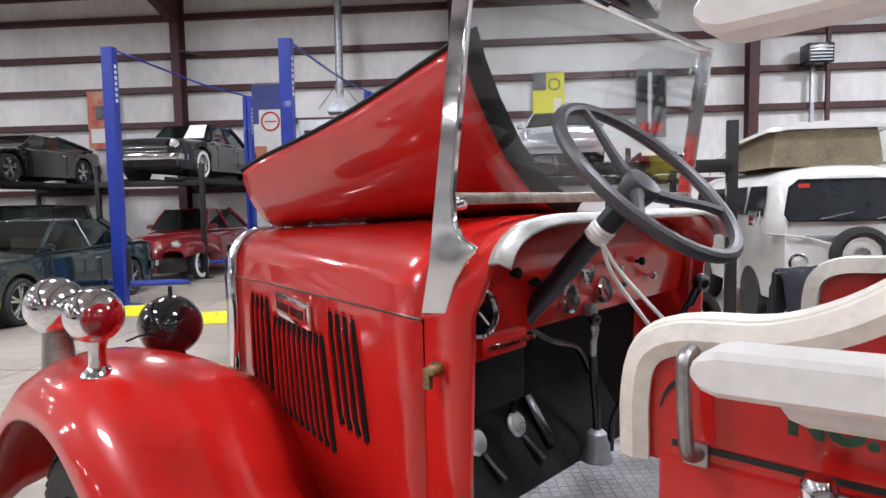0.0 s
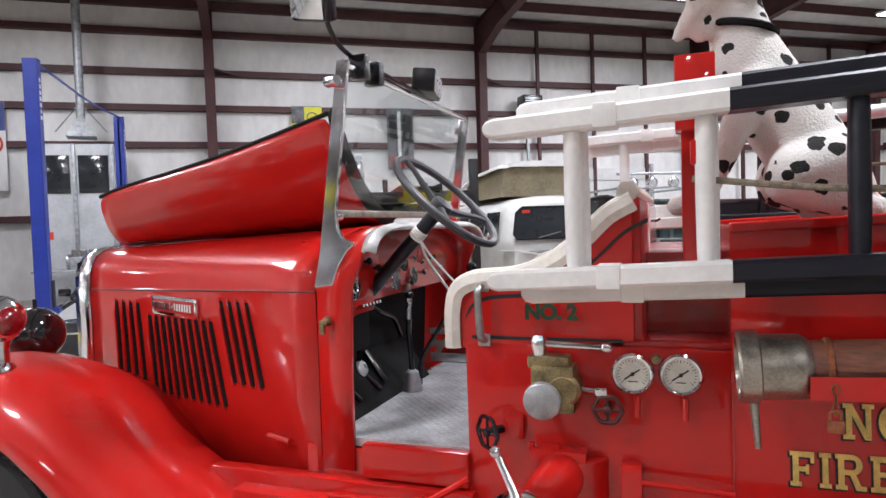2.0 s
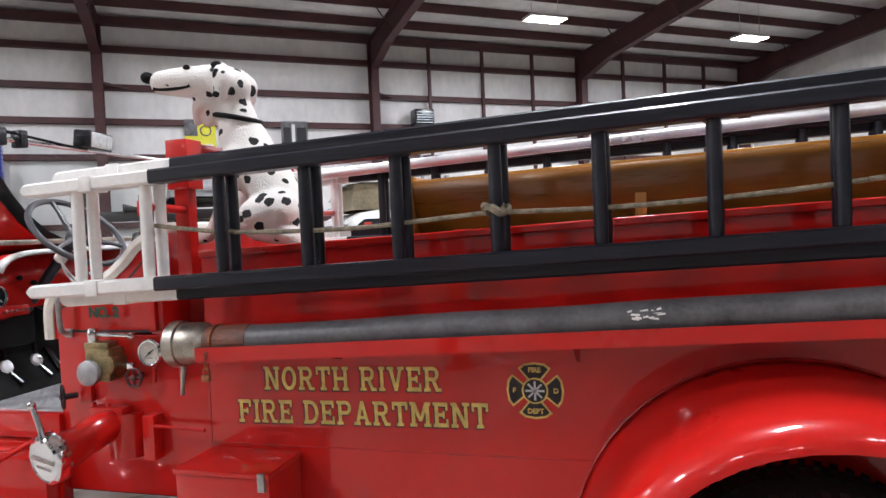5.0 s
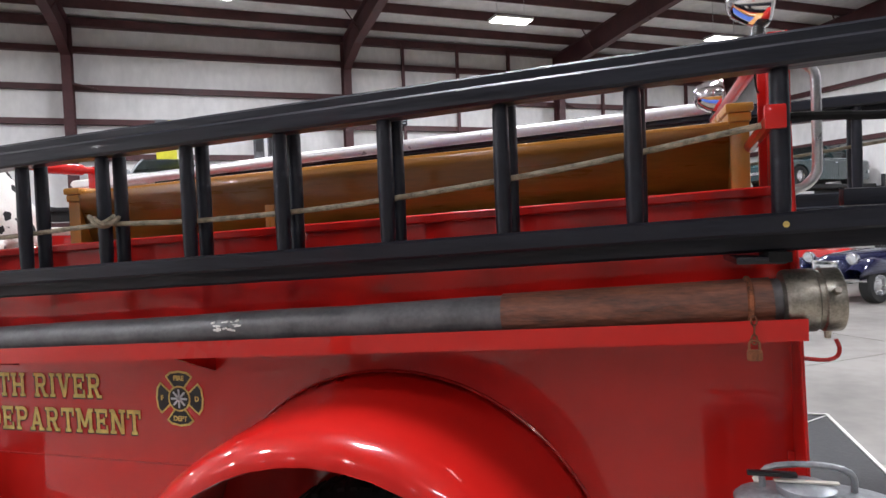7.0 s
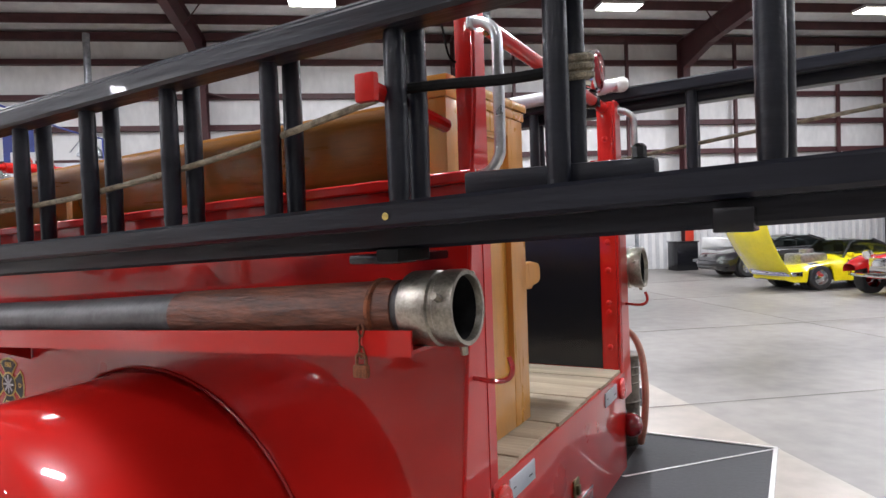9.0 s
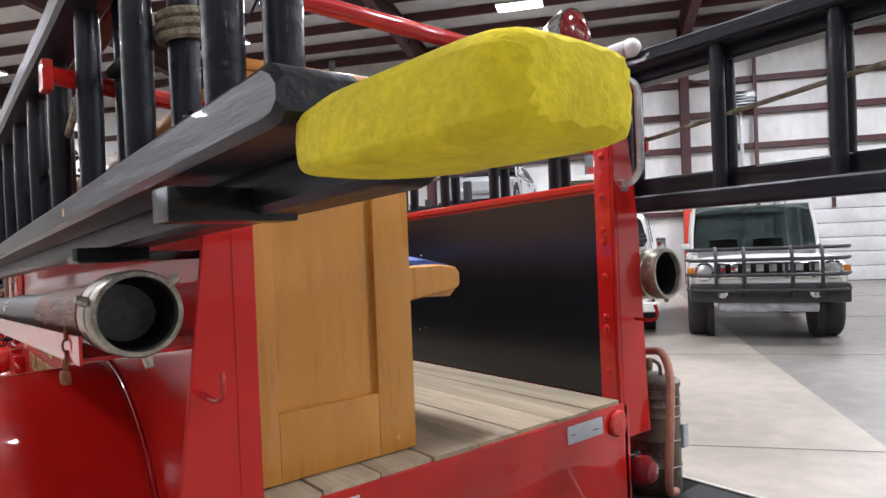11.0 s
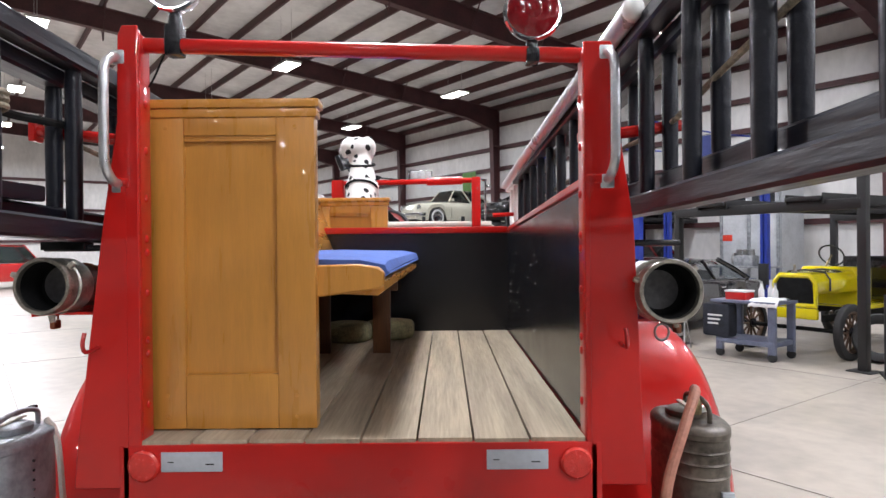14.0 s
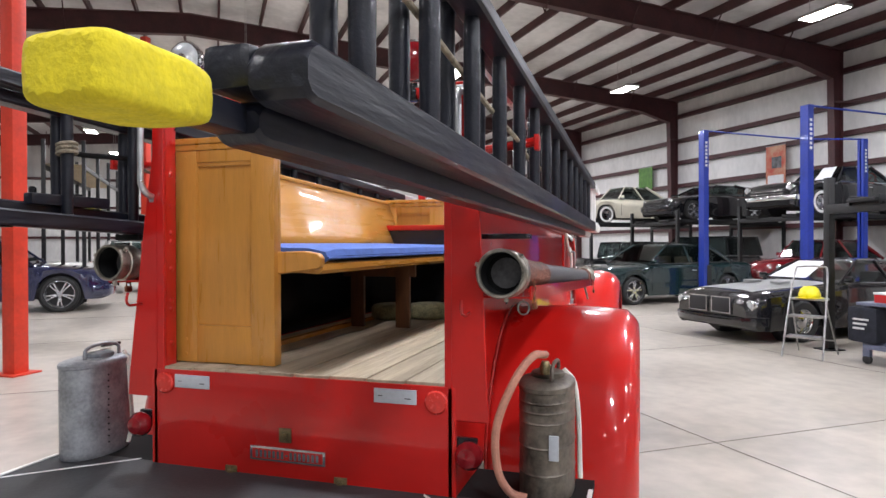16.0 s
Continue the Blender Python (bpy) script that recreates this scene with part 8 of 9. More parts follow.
for k in range(13):
    t = k / 12
    x, w = -2.4 + 4.8 * t, 0.9 * (1 - max(0, (t - 0.45) / 0.55) ** 2.2)
    rows.append([Vector((x, -w, 1.15 + 0.12 * t)), Vector((x, -w * 0.9, 0.85 + 0.15 * t)), Vector((x, 0, 0.55 + 0.35 * t * t)), Vector((x, w * 0.9, 0.85 + 0.15 * t)), Vector((x, w, 1.15 + 0.12 * t)), Vector((x, w * 0.5, 1.22 + 0.12 * t)), Vector((x, -w * 0.5, 1.22 + 0.12 * t))])
part("hull", loft(blank(), rows, closed=True, caps=True), CAR_WHITE, boat, smooth=50)
part("trailer", box(blank(), (-2.0, -0.5, 0.42), (2.6, 0.5, 0.52), 0.02), GALV, boat)
for s in (-1, 1):
    road_wheel(boat, -0.6, s * 0.75, 0.3, 0.18, s, "steel")
    part("trailer_post", box(blank(), (-0.65, s * 0.6, 0.3), (-0.55, s * 0.7, 0.8), 0.01), GALV, boat)
boat.matrix_world = Matrix.Translation((-0.56, 21.89, 0)) @ pose(0, 0, 0, 0, 0, -150) @ Matrix.Diagonal((0.8, 0.8, 0.9, 1))


# small open roadsters with big round lamps, beyond the tail
def roadster(label, at, heading, body_mat, fender_mat, yellow_plate=False):
    ob = thing("roadster", label, "car", group="open roadsters")
    rows = []
    for x, w, z in ((-1.7, 0.5, 0.75), (-1.5, 0.62, 0.9), (-0.5, 0.66, 0.95), (0.1, 0.6, 0.98), (0.3, 0.55, 0.98), (1.2, 0.42, 0.92), (1.55, 0.38, 0.86), (1.62, 0.33, 0.8)):
        rows.append([Vector((x, y * w, 0.38 + (z - 0.38) * k)) for y, k in ((-0.95, 0), (-1, 0.5), (-0.92, 0.85), (-0.6, 1), (0, 1.05), (0.6, 1), (0.92, 0.85), (1, 0.5), (0.95, 0))])
    part("body", loft(blank(), rows, caps=True), body_mat, ob, smooth=50)
    part("grille", box(blank(), (1.58, -0.27, 0.42), (1.66, 0.27, 0.82), 0.04), CHROME, ob)
    part("windshield", plate(blank(), [(0.1, -0.55, 1.0), (0.1, 0.55, 1.0), (-0.08, 0.5, 1.36), (-0.08, -0.5, 1.36)], (0.01, 0, 0)), GLASS, ob)
    part("windshield_frame", tube(blank(), [(0.1, -0.56, 0.99), (0.1, 0.56, 0.99), (-0.08, 0.51, 1.37), (-0.08, -0.51, 1.37)], 0.014, 6, True), CHROME, ob)
    part("seat_back", box(blank(), (-0.75, -0.5, 0.8), (-0.6, 0.5, 1.12), 0.05), INTERIOR, ob)
    for s in (-1, 1):
        pontoon(ob, 1.2, s * 0.66, 0.88, 1.15, 0.17, 0.35, fender_mat, 0.5)
        pontoon(ob, -1.15, s * 0.70, 0.90, 1.2, 0.18, 0.35, fender_mat, 0.5)
        round_lamp(ob, 1.50, s * 0.46, 0.86, 0.11)
        for ax in (1.2, -1.15):
            road_wheel(ob, ax, s * 0.70, 0.35, 0.22, s, "cap")
    part("bumper", tube(blank(), arc_pts([(1.6, -0.8, 0.46), (1.82, -0.5, 0.46), (1.86, 0, 0.46), (1.82, 0.5, 0.46), (1.6, 0.8, 0.46)], 4), 0.04, 8), CHROME, ob)
    ob.matrix_world = Matrix.Translation((at[0], at[1], 0)) @ pose(0, 0, 0, 0, 0, heading)
    return ob


roadster("red open roadster with round chrome headlights", (3.35, 15.14), -141, CAR_RED, CAR_RED)
roadster("navy blue open roadster with round chrome headlights", (4.48, 12.66), -141, NAVY, NAVY)
motor_car("dark teal coupe stored up on a steel rack", (5.70, 23.3), -141, 4.7, 1.8, TEAL, sedan_line(4.7, 0.88, 0.98, 0.95, 0.8, -1.4), plain_width(4.7, 0.9), (0.8, 0.3, -0.9, -1.5, 1.45, 0.78, 0.6), (1.4, -1.4), 0.34, z0=2.75, style="cap", bumper=(0.48, 0.06, CHROME))

# cars across the aisle
motor_car("dark blue sports utility car with five-spoke alloy wheels", (-9.55, -13.98), 131, 4.8, 1.94, NAVY, [(-2.4, 0.95), (-2.2, 1.08), (-0.5, 1.10), (0.7, 1.08), (1.0, 1.04), (2.1, 0.93), (2.33, 0.82), (2.4, 0.65)], plain_width(4.8, 0.97, 0.84), (0.95, 0.2, -1.2, -2.1, 1.66, 0.86, 0.66), (1.45, -1.45), 0.39, low=0.26, style="spoke", wheel_w=0.28, bumper=(0.45, 0.12, NAVY), lamps=((2.22, 0.72, 0.8, 0.1),), size=1.12)
motor_car("white pickup truck parked along the far side", (-16.16, -15.95), 138, 5.4, 1.95, CAR_WHITE, [(-2.7, 1.08), (-0.7, 1.1), (0.8, 1.12), (2.4, 1.05), (2.7, 0.85)], plain_width(5.4, 0.97, 0.92), (0.95, 0.45, -0.65, -0.8, 1.82, 0.86, 0.72), (1.75, -1.65), 0.39, low=0.36, bumper=(0.55, 0.1, CHROME), lamps=((2.66, 0.72, 0.9, 0.1),))
motor_car("pale silver car parked along the far side", (-12.92, -17.76), 138, 4.7, 1.8, SILVER, sedan_line(4.7, 0.9, 0.98, 1.0, 0.9, -1.45), plain_width(4.7, 0.9), (0.95, 0.25, -0.95, -1.6, 1.46, 0.8, 0.6), (1.4, -1.4), 0.33, bumper=(0.45, 0.1, SILVER))
motor_car("red van parked along the far side", (-25.65, -18.62), 138, 4.9, 1.9, CAR_RED, [(-2.45, 1.08), (0.9, 1.12), (2.2, 1.0), (2.45, 0.8)], plain_width(4.9, 0.95, 0.9), (1.1, 0.5, -2.1, -2.3, 1.9, 0.86, 0.76), (1.5, -1.5), 0.35, low=0.3, bumper=(0.5, 0.1, DARK_TRIM))

# ---- lifts, racks and workshop things ----
LIFT_BLUE = mat("lift_blue", (0.012, 0.035, 0.30), 0.35, coat=0.2, vary=0.12, scale=3)
RACK_BLACK = mat("rack_black", (0.008, 0.008, 0.009), 0.45, vary=0.2, scale=5)
BANNER_YELLOW = mat("yellow_banner", (0.72, 0.68, 0.04), 0.6, vary=0.08, scale=2)
BANNER_GREY = mat("grey_banner", (0.16, 0.16, 0.17), 0.55, vary=0.4, scale=4)
BANNER_RED = mat("red_banner", (0.42, 0.05, 0.03), 0.55, vary=0.5, scale=3, col2=(0.5, 0.32, 0.2))
BANNER_WHITE = mat("white_banner", (0.68, 0.68, 0.68), 0.55, vary=0.05)
BANNER_BLUE = mat("blue_banner", (0.05, 0.07, 0.25), 0.55, vary=0.1)
CART_BLUE = mat("grey_blue_steel", (0.13, 0.15, 0.22), 0.4, vary=0.15, scale=6)
BOOTH = mat("booth_panel", (0.50, 0.52, 0.54), 0.5, vary=0.1, scale=2)
BRIGHT_YELLOW = mat("yellow_plastic", (0.80, 0.72, 0.02), 0.3, vary=0.06, scale=8)
WOOD_SPOKE = mat("brown_wood_spoke", (0.10, 0.055, 0.03), 0.5, vary=0.2, scale=12)


def lift(p, q, top, label, cross=True):
    """A two-post lift: posts at p and q, joined overhead."""
    p, q = Vector((*p, 0)), Vector((*q, 0))
    d = (q - p).normalized()
    yaw = math.degrees(math.atan2(d.y, d.x))
    ob = thing("two_post_lift", label, "lift", group="vehicle lifts")
    ob.matrix_world = Matrix.Translation(p) @ pose(0, 0, 0, 0, 0, yaw)
    n = (q - p).length
    for x, s in ((0, 1), (n, -1)):
        bm = blank()
        w, dp = 0.10, 0.075
        plate(bm, [(x - s * dp, -w, 0), (x - s * dp, w, 0), (x - s * dp, w, top), (x - s * dp, -w, top)], (s * 0.012, 0, 0))
        for y in (-w, w):
            box(bm, (x - dp, y - 0.007, 0), (x + dp, y + 0.007, top))
            box(bm, (x + s * dp - 0.006, y - (0.08 if y > 0 else 0), 0), (x + s * dp + 0.006, y + (0 if y > 0 else 0.08), top))
        post = part("post", bm, LIFT_BLUE, ob)
        part("base_plate", box(blank(), (x - 0.25, -0.25, 0), (x + 0.25, 0.25, 0.025), 0.006), LIFT_BLUE, ob)
        part("carriage", box(blank(), (x + s * 0.02, -0.12, 0.35), (x + s * 0.16, 0.12, 1.05), 0.01), RACK_BLACK, ob)
        for y, a in ((-0.1, -0.9), (0.1, 0.9)):
            arm = part("lift_arm", tube(blank(), [(x + s * 0.1, y, 0.40), (x + s * 0.75, y + a * 0.9, 0.36)], 0.055, 8), LIFT_BLUE, ob)
            part("arm_pad", cyl(blank(), (x + s * 0.75, y + a * 0.9, 0.36), (x + s * 0.75, y + a * 0.9, 0.48), 0.06, seg=12), RACK_BLACK, arm)
        for k in range(7):
            part("lettering_bar", box(blank(), (x - 0.032, -w - 0.010, top - 0.36 - 0.1 * k), (x + 0.032, -w - 0.006, top - 0.30 - 0.1 * k)), BANNER_WHITE, post)
    if cross:
        part("overhead_beam", box(blank(), (0, -0.06, top - 0.12), (n, 0.06, top), 0.01), LIFT_BLUE, ob)
    else:
        part("overhead_hose", tube(blank(), arc_pts([(0, 0, top), (n * 0.3, 0, top - 0.05), (n * 0.6, 0, top - 0.08), (n, 0, top)], 4), 0.022, 8), LIFT_BLUE, ob)
    return ob


lift((-16.07, 2.94), (-19.01, 7.45), 4.61, "blue two-post vehicle lift with overhead cables", False)
lift((-13.39, 4.79), (-16.36, 9.27), 4.6, "blue two-post vehicle lift further back", False)
# yellow floor plates by the lift
for x, y in ((-14.9, 2.9), (-13.2, 3.3)):
    rp = thing("floor_ramp", "yellow steel ramp plate beside the lift", "ramp")
    m = Matrix.Translation((x, y, 0)) @ pose(0, 0, 0, 0, 0, 52)
    part("ramp_plate", plate(blank(), [m @ Vector(v) for v in ((-0.5, -0.3, 0.004), (0.5, -0.3, 0.004), (0.5, 0.3, 0.09), (-0.5, 0.3, 0.09))], (0, 0, 0.012)), BRIGHT_YELLOW, rp)
    part("ramp_side", plate(blank(), [m @ Vector(v) for v in ((-0.5, -0.3, 0.0), (-0.5, 0.3, 0.0), (-0.5, 0.3, 0.085))], (m.to_3x3() @ Vector((0.02, 0, 0)))), BRIGHT_YELLOW, rp)


def rack(at, heading, L, W, z, label, tall=0.35):
    """A four-post storage rack: runways along its heading."""
    ob = thing("storage_rack", label, "rack", group="car storage racks")
    for x in (-L / 2, L / 2):
        for y in (-W / 2, W / 2):
            post = part("post", box(blank(), (x - 0.055, y - 0.055, 0), (x + 0.055, y + 0.055, z + tall), 0.008), RACK_BLACK, ob)
            part("foot", box(blank(), (x - 0.15, y - 0.15, 0), (x + 0.15, y + 0.15, 0.015), 0.003), RACK_BLACK, post)
            part("lettering_bar", box(blank(), (x - 0.03, y - 0.058, z * 0.8), (x + 0.03, y - 0.0555, z * 0.86)), BANNER_WHITE, post)
        part("cross_beam", box(blank(), (x - 0.06, -W / 2, z - 0.20), (x + 0.06, W / 2, z - 0.06), 0.01), RACK_BLACK, ob)
    for y in (-0.72, 0.72):
        run = part("runway", box(blank(), (-L / 2 - 0.15, y - 0.24, z - 0.06), (L / 2 + 0.15, y + 0.24, z - 0.004), 0.008), RACK_BLACK, ob)
        for e in (-0.25, 0.25):
            part("runway_lip", box(blank(), (-L / 2 - 0.1, y + e - 0.012, z - 0.10), (L / 2 + 0.1, y + e + 0.012, z + 0.035), 0.004), RACK_BLACK, run)
    part("drip_tray", box(blank(), (-1.0, -0.46, z - 0.045), (0.6, 0.46, z - 0.025), 0.004), GALV, ob)
    ob.matrix_world = Matrix.Translation((at[0], at[1], 0)) @ pose(0, 0, 0, 0, 0, heading)
    return ob


rack(C_AT, P52, 5.0, 2.75, RACK_Z, "black four-post rack holding a fifties car")
rack(D_AT, P52, 5.0, 2.75, RACK_Z, "black four-post rack holding a sports coupe")
rack(E_AT, P52, 5.0, 2.7, RACK_Z, "black four-post rack holding a cream coupe")
rack((-12.6, 12.2), -57, 4.6, 2.75, 2.5, "black four-post rack holding a silver car")
rack((-8.66, 6.74), -60, 4.5, 2.84, 2.25, "empty black four-post rack over a yellow vintage chassis")
rack((5.70, 23.3), -141, 4.5, 2.6, 2.75, "black four-post rack holding a teal coupe")

# banners hung on the long wall


def banner(u, z0, z1, w, base, label, stripes=()):
    ob = thing("banner", label, "banner")
    cloth = part("cloth", box(blank(), (u - w / 2, -0.235, z0), (u + w / 2, -0.222, z1), 0.003), base, ob)
    for a0, b0, a1, b1, ma in stripes:
        part("print", box(blank(), (u - w / 2 + w * a0, -0.2395, z0 + (z1 - z0) * b0), (u - w / 2 + w * a1, -0.2365, z0 + (z1 - z0) * b1)), ma, cloth)
    part("hem_rod", cyl(blank(), (u - w / 2, -0.23, z1), (u + w / 2, -0.23, z1), 0.015, seg=8), GALV, ob)
    ob.matrix_world = HM
    return ob


def roundel(ob, u, z, r):
    part("print_ring", tube(blank(), [(u + r * math.cos(a), -0.243, z + r * math.sin(a)) for a in [2 * math.pi * k / 28 for k in range(28)]], r * 0.11, 6, True), SAFETY_RED, ob)
    part("print_bar", box(blank(), (u - r * 0.7, -0.246, z - r * 0.08), (u + r * 0.7, -0.240, z + r * 0.08)), SAFETY_RED, ob)


U_VW = -9.25
vb = banner(U_VW, 3.1, 5.55, 0.95, BANNER_WHITE, "white, blue and red automotive banner on the wall", ((0.0, 0.68, 1.0, 1.0, BANNER_BLUE), (0.0, 0.0, 0.45, 0.22, BANNER_RED), (0.0, 0.5, 0.22, 0.68, BANNER_BLUE)))
roundel(vb, U_VW + 0.1, 4.4, 0.28)
banner(-14.7, 3.7, 5.5, 0.95, BANNER_RED, "faded red and orange poster hung on the wall", ((0.1, 0.1, 0.9, 0.35, BANNER_WHITE), (0.3, 0.5, 0.8, 0.75, BANNER_GREY)))
yb = banner(-0.55, 4.05, 5.6, 0.94, BANNER_YELLOW, "bright yellow advertising banner on the wall", ((0.0, 0.66, 0.42, 1.0, BANNER_GREY), (0.66, 0.1, 0.9, 0.5, CANVAS)))
part("print_ring", tube(blank(), [(-0.38 + 0.16 * math.cos(a), -0.243, 5.25 + 0.16 * math.sin(a)) for a in [2 * math.pi * k / 24 for k in range(24)]], 0.02, 6, True), BANNER_GREY, yb)
banner(2.44, 3.6, 5.6, 0.88, BANNER_GREY, "dark grey printed banner on the wall", ((0.40, 0.12, 0.52, 0.95, BANNER_WHITE), (0.08, 0.5, 0.36, 0.9, BAR_BLACK), (0.58, 0.45, 0.94, 0.9, BAR_BLACK), (0.1, 0.05, 0.9, 0.22, RED_OLD)))
banner(-22.85, 4.4, 5.55, 1.1, mat("green_banner", (0.12, 0.28, 0.06), 0.6, vary=0.2), "green pennant hung on the wall")

# exhaust pipe with its hood over a grey booth
duct = thing("exhaust_duct", "silver exhaust pipe with a flared hood under the roof", "duct")
dx, dy = -19.0, 10.5
part("pipe", cyl(blank(), (dx, dy, 4.9), (dx, dy, 8.35), 0.11, seg=16), GALV, duct)
part("hood", lathe(blank(), [(0.12, 0.55), (0.16, 0.45), (0.5, 0.05), (0.5, 0.0)], pose(dx, dy, 4.45), 4), GALV, duct)
for s in (-1, 1):
    part("strut", tube(blank(), [(dx, dy, 5.4), (dx + s * 0.5, dy + s * 0.4, 4.6)], 0.02, 6), GALV, duct)
booth = thing("paint_booth", "pale grey panelled booth with a window", "booth")
bmx = Matrix.Translation(hall(-6.76, 1.8, 0)) @ pose(0, 0, 0, 0, 0, HALL_TURN)
part("wall_panel", box(blank(), (-0.92, -0.05, 0), (0.92, 0.05, 4.2), 0.01, bmx), BOOTH, booth)
for x in (-0.97, 0.87):
    part("side_panel", box(blank(), (x, 0.05, 0), (x + 0.1, 1.5, 4.2), 0.01, bmx), BOOTH, booth)
for x in (-0.92, 0.0, 0.92):
    part("frame_post", box(blank(), (x - 0.05, -0.09, 0), (x + 0.05, -0.055, 4.2), 0.006, bmx), GALV, booth)
for x in (-0.82, 0.1):
    part("window", box(blank(), (x, -0.075, 2.9), (x + 0.72, -0.055, 3.9), 0.01, bmx), DARK_GLASS, booth)
part("notice", box(blank(), (-0.9, -0.075, 1.7), (-0.55, -0.055, 1.9), 0.003, bmx), SAFETY_RED, booth)
bench = thing("work_bench", "grey work bench cluttered with engine parts", "bench")
for k in range(4):
    x, y = ((-0.9, -0.3), (0.9, -0.3), (0.9, 0.3), (-0.9, 0.3))[k]
    part("leg", box(blank(), (x - 0.03, y - 0.03, 0), (x + 0.03, y + 0.03, 0.88), 0.004, bmx @ Matrix.Translation((0.2, -0.8, 0))), CART_BLUE, bench)
part("bench_top", box(blank(), (-1.0, -0.4, 0.88), (1.0, 0.4, 0.93), 0.008, bmx @ Matrix.Translation((0.2, -0.8, 0))), GALV, bench)
eng = thing("engine_block", "bare silver engine standing on the bench", "engine")
em_ = bmx @ Matrix.Translation((0.3, -0.8, 0.93))
bm = box(blank(), (-0.3, -0.2, 0), (0.3, 0.2, 0.32), 0.03, em_)
part("block", bm, GALV, eng)
for x in (-0.2, 0.0, 0.2):
    part("cylinder_head", cyl(blank(), em_ @ Vector((x, 0, 0.3)), em_ @ Vector((x, -0.05, 0.5)), 0.08, seg=12), STEEL, eng)
part("flywheel", cyl(blank(), em_ @ Vector((-0.3, 0, 0.2)), em_ @ Vector((-0.38, 0, 0.2)), 0.2, seg=20), STEEL, eng)

# yellow vintage chassis under the rack
tc_ = thing("vintage_chassis", "yellow vintage car chassis with wooden spoked wheels", "car")
rows = []
for x, w, z in ((0.0, 0.30, 1.18), (0.05, 0.305, 1.19), (0.55, 0.34, 1.21), (1.0, 0.40, 1.23)):
    rows.append([Vector((-x, y * w, 0.72 + (z - 0.72) * k)) for y, k in ((-1, 0.35), (-1, 0.72), (-0.8, 0.93), (-0.4, 1.0), (0.4, 1.0), (0.8, 0.93), (1, 0.72), (1, 0.35))])
hd_ = part("hood", loft(blank(), rows), CAR_YELLOW, tc_, "yellow steel hood", solid=0.01, smooth=30)
for x in (0.3, 0.75):
    part("hood_strap", tube(blank(), [r + Vector((0, 0, 0.008)) for r in [Vector((-x, y * 0.335, 0.72 + 0.49 * k)) for y, k in ((-1.02, 0.4), (-1.02, 0.74), (-0.8, 0.95), (0, 1.02), (0.8, 0.95), (1.02, 0.74), (1.02, 0.4))]], 0.014, 6), DARK_TRIM, hd_)
part("radiator_shell", tube(blank(), [(0.02, -0.30, 0.72), (0.02, -0.30, 1.05), (0.02, -0.22, 1.15), (0.02, 0.22, 1.15), (0.02, 0.30, 1.05), (0.02, 0.30, 0.72)], 0.04, 8, True), CAR_YELLOW, tc_)
part("radiator_core", box(blank(), (-0.02, -0.28, 0.72), (0.03, 0.28, 1.12), 0.01), BLACK_MATTE, tc_)
part("front_apron", box(blank(), (0.0, -0.34, 0.52), (0.07, 0.34, 0.68), 0.03), CAR_YELLOW, tc_)
part("radiator_cap", lathe(blank(), [(0.04, 0), (0.04, 0.03), (0.015, 0.06), (0.02, 0.12)], pose(0.02, 0, 1.19), 12), NICKEL, tc_)
part("cowl", box(blank(), (-1.30, -0.46, 0.66), (-1.0, 0.46, 1.26), 0.05), CAR_YELLOW, tc_)
part("floor_boards", box(blank(), (-2.6, -0.48, 0.62), (-1.2, 0.48, 0.68), 0.01), CAR_YELLOW, tc_)
part("rear_box", box(blank(), (-3.1, -0.55, 0.66), (-2.55, 0.55, 1.12), 0.03), CAR_YELLOW, tc_)
part("seat_back", box(blank(), (-2.45, -0.45, 0.9), (-2.3, 0.45, 1.4), 0.06), GLOSS_BLACK, tc_)
part("seat_cushion", box(blank(), (-2.35, -0.45, 0.7), (-1.85, 0.45, 0.92), 0.05), GLOSS_BLACK, tc_)
part("steering_wheel", tube(blank(), [(-1.55 + 0.1 * math.cos(a), -0.25 + 0.19 * math.sin(a), 1.42 + 0.16 * math.cos(a)) for a in [2 * math.pi * k / 24 for k in range(24)]], 0.014, 6, True), DARK_TRIM, tc_)
part("steering_column", cyl(blank(), (-1.2, -0.25, 1.1), (-1.55, -0.25, 1.42), 0.015, seg=8), BRASS, tc_)
part("chassis_rail", box(box(blank(), (-3.3, -0.42, 0.5), (0.0, -0.36, 0.6)), (-3.3, 0.36, 0.5), (0.0, 0.42, 0.6)), BLACK_MATTE, tc_)
for ax in (-0.05, -2.6):
    part("axle", cyl(blank(), (ax, -0.72, 0.38), (ax, 0.72, 0.38), 0.03, seg=10), BLACK_MATTE, tc_)
    for s in (-1, 1):
        road_wheel(tc_, ax, s * 0.72, 0.39, 0.1, s, "wood", rim=0.76, material=WOOD_SPOKE)
tc_.matrix_world = Matrix.Translation((-7.66, 5.38, 0)) @ pose(0, 0, 0, 0, 0, -57)

# folding step ladder with a hard hat on it
sl_ = thing("step_ladder", "small grey folding step ladder", "ladder")
sm_ = Matrix.Translation((-8.03, 3.66, 0)) @ pose(0, 0, 0, 0, 0, -28) @ Matrix.Scale(1.08, 4)
part("front_hoop", tube(blank(), [sm_ @ v for v in arc_pts([(0.34, -0.24, 0.01), (0.12, -0.22, 0.65), (-0.05, -0.19, 1.12), (-0.07, -0.12, 1.18), (-0.07, 0.12, 1.18), (-0.05, 0.19, 1.12), (0.12, 0.22, 0.65), (0.34, 0.24, 0.01)], 4)], 0.014, 8), STEEL, sl_)
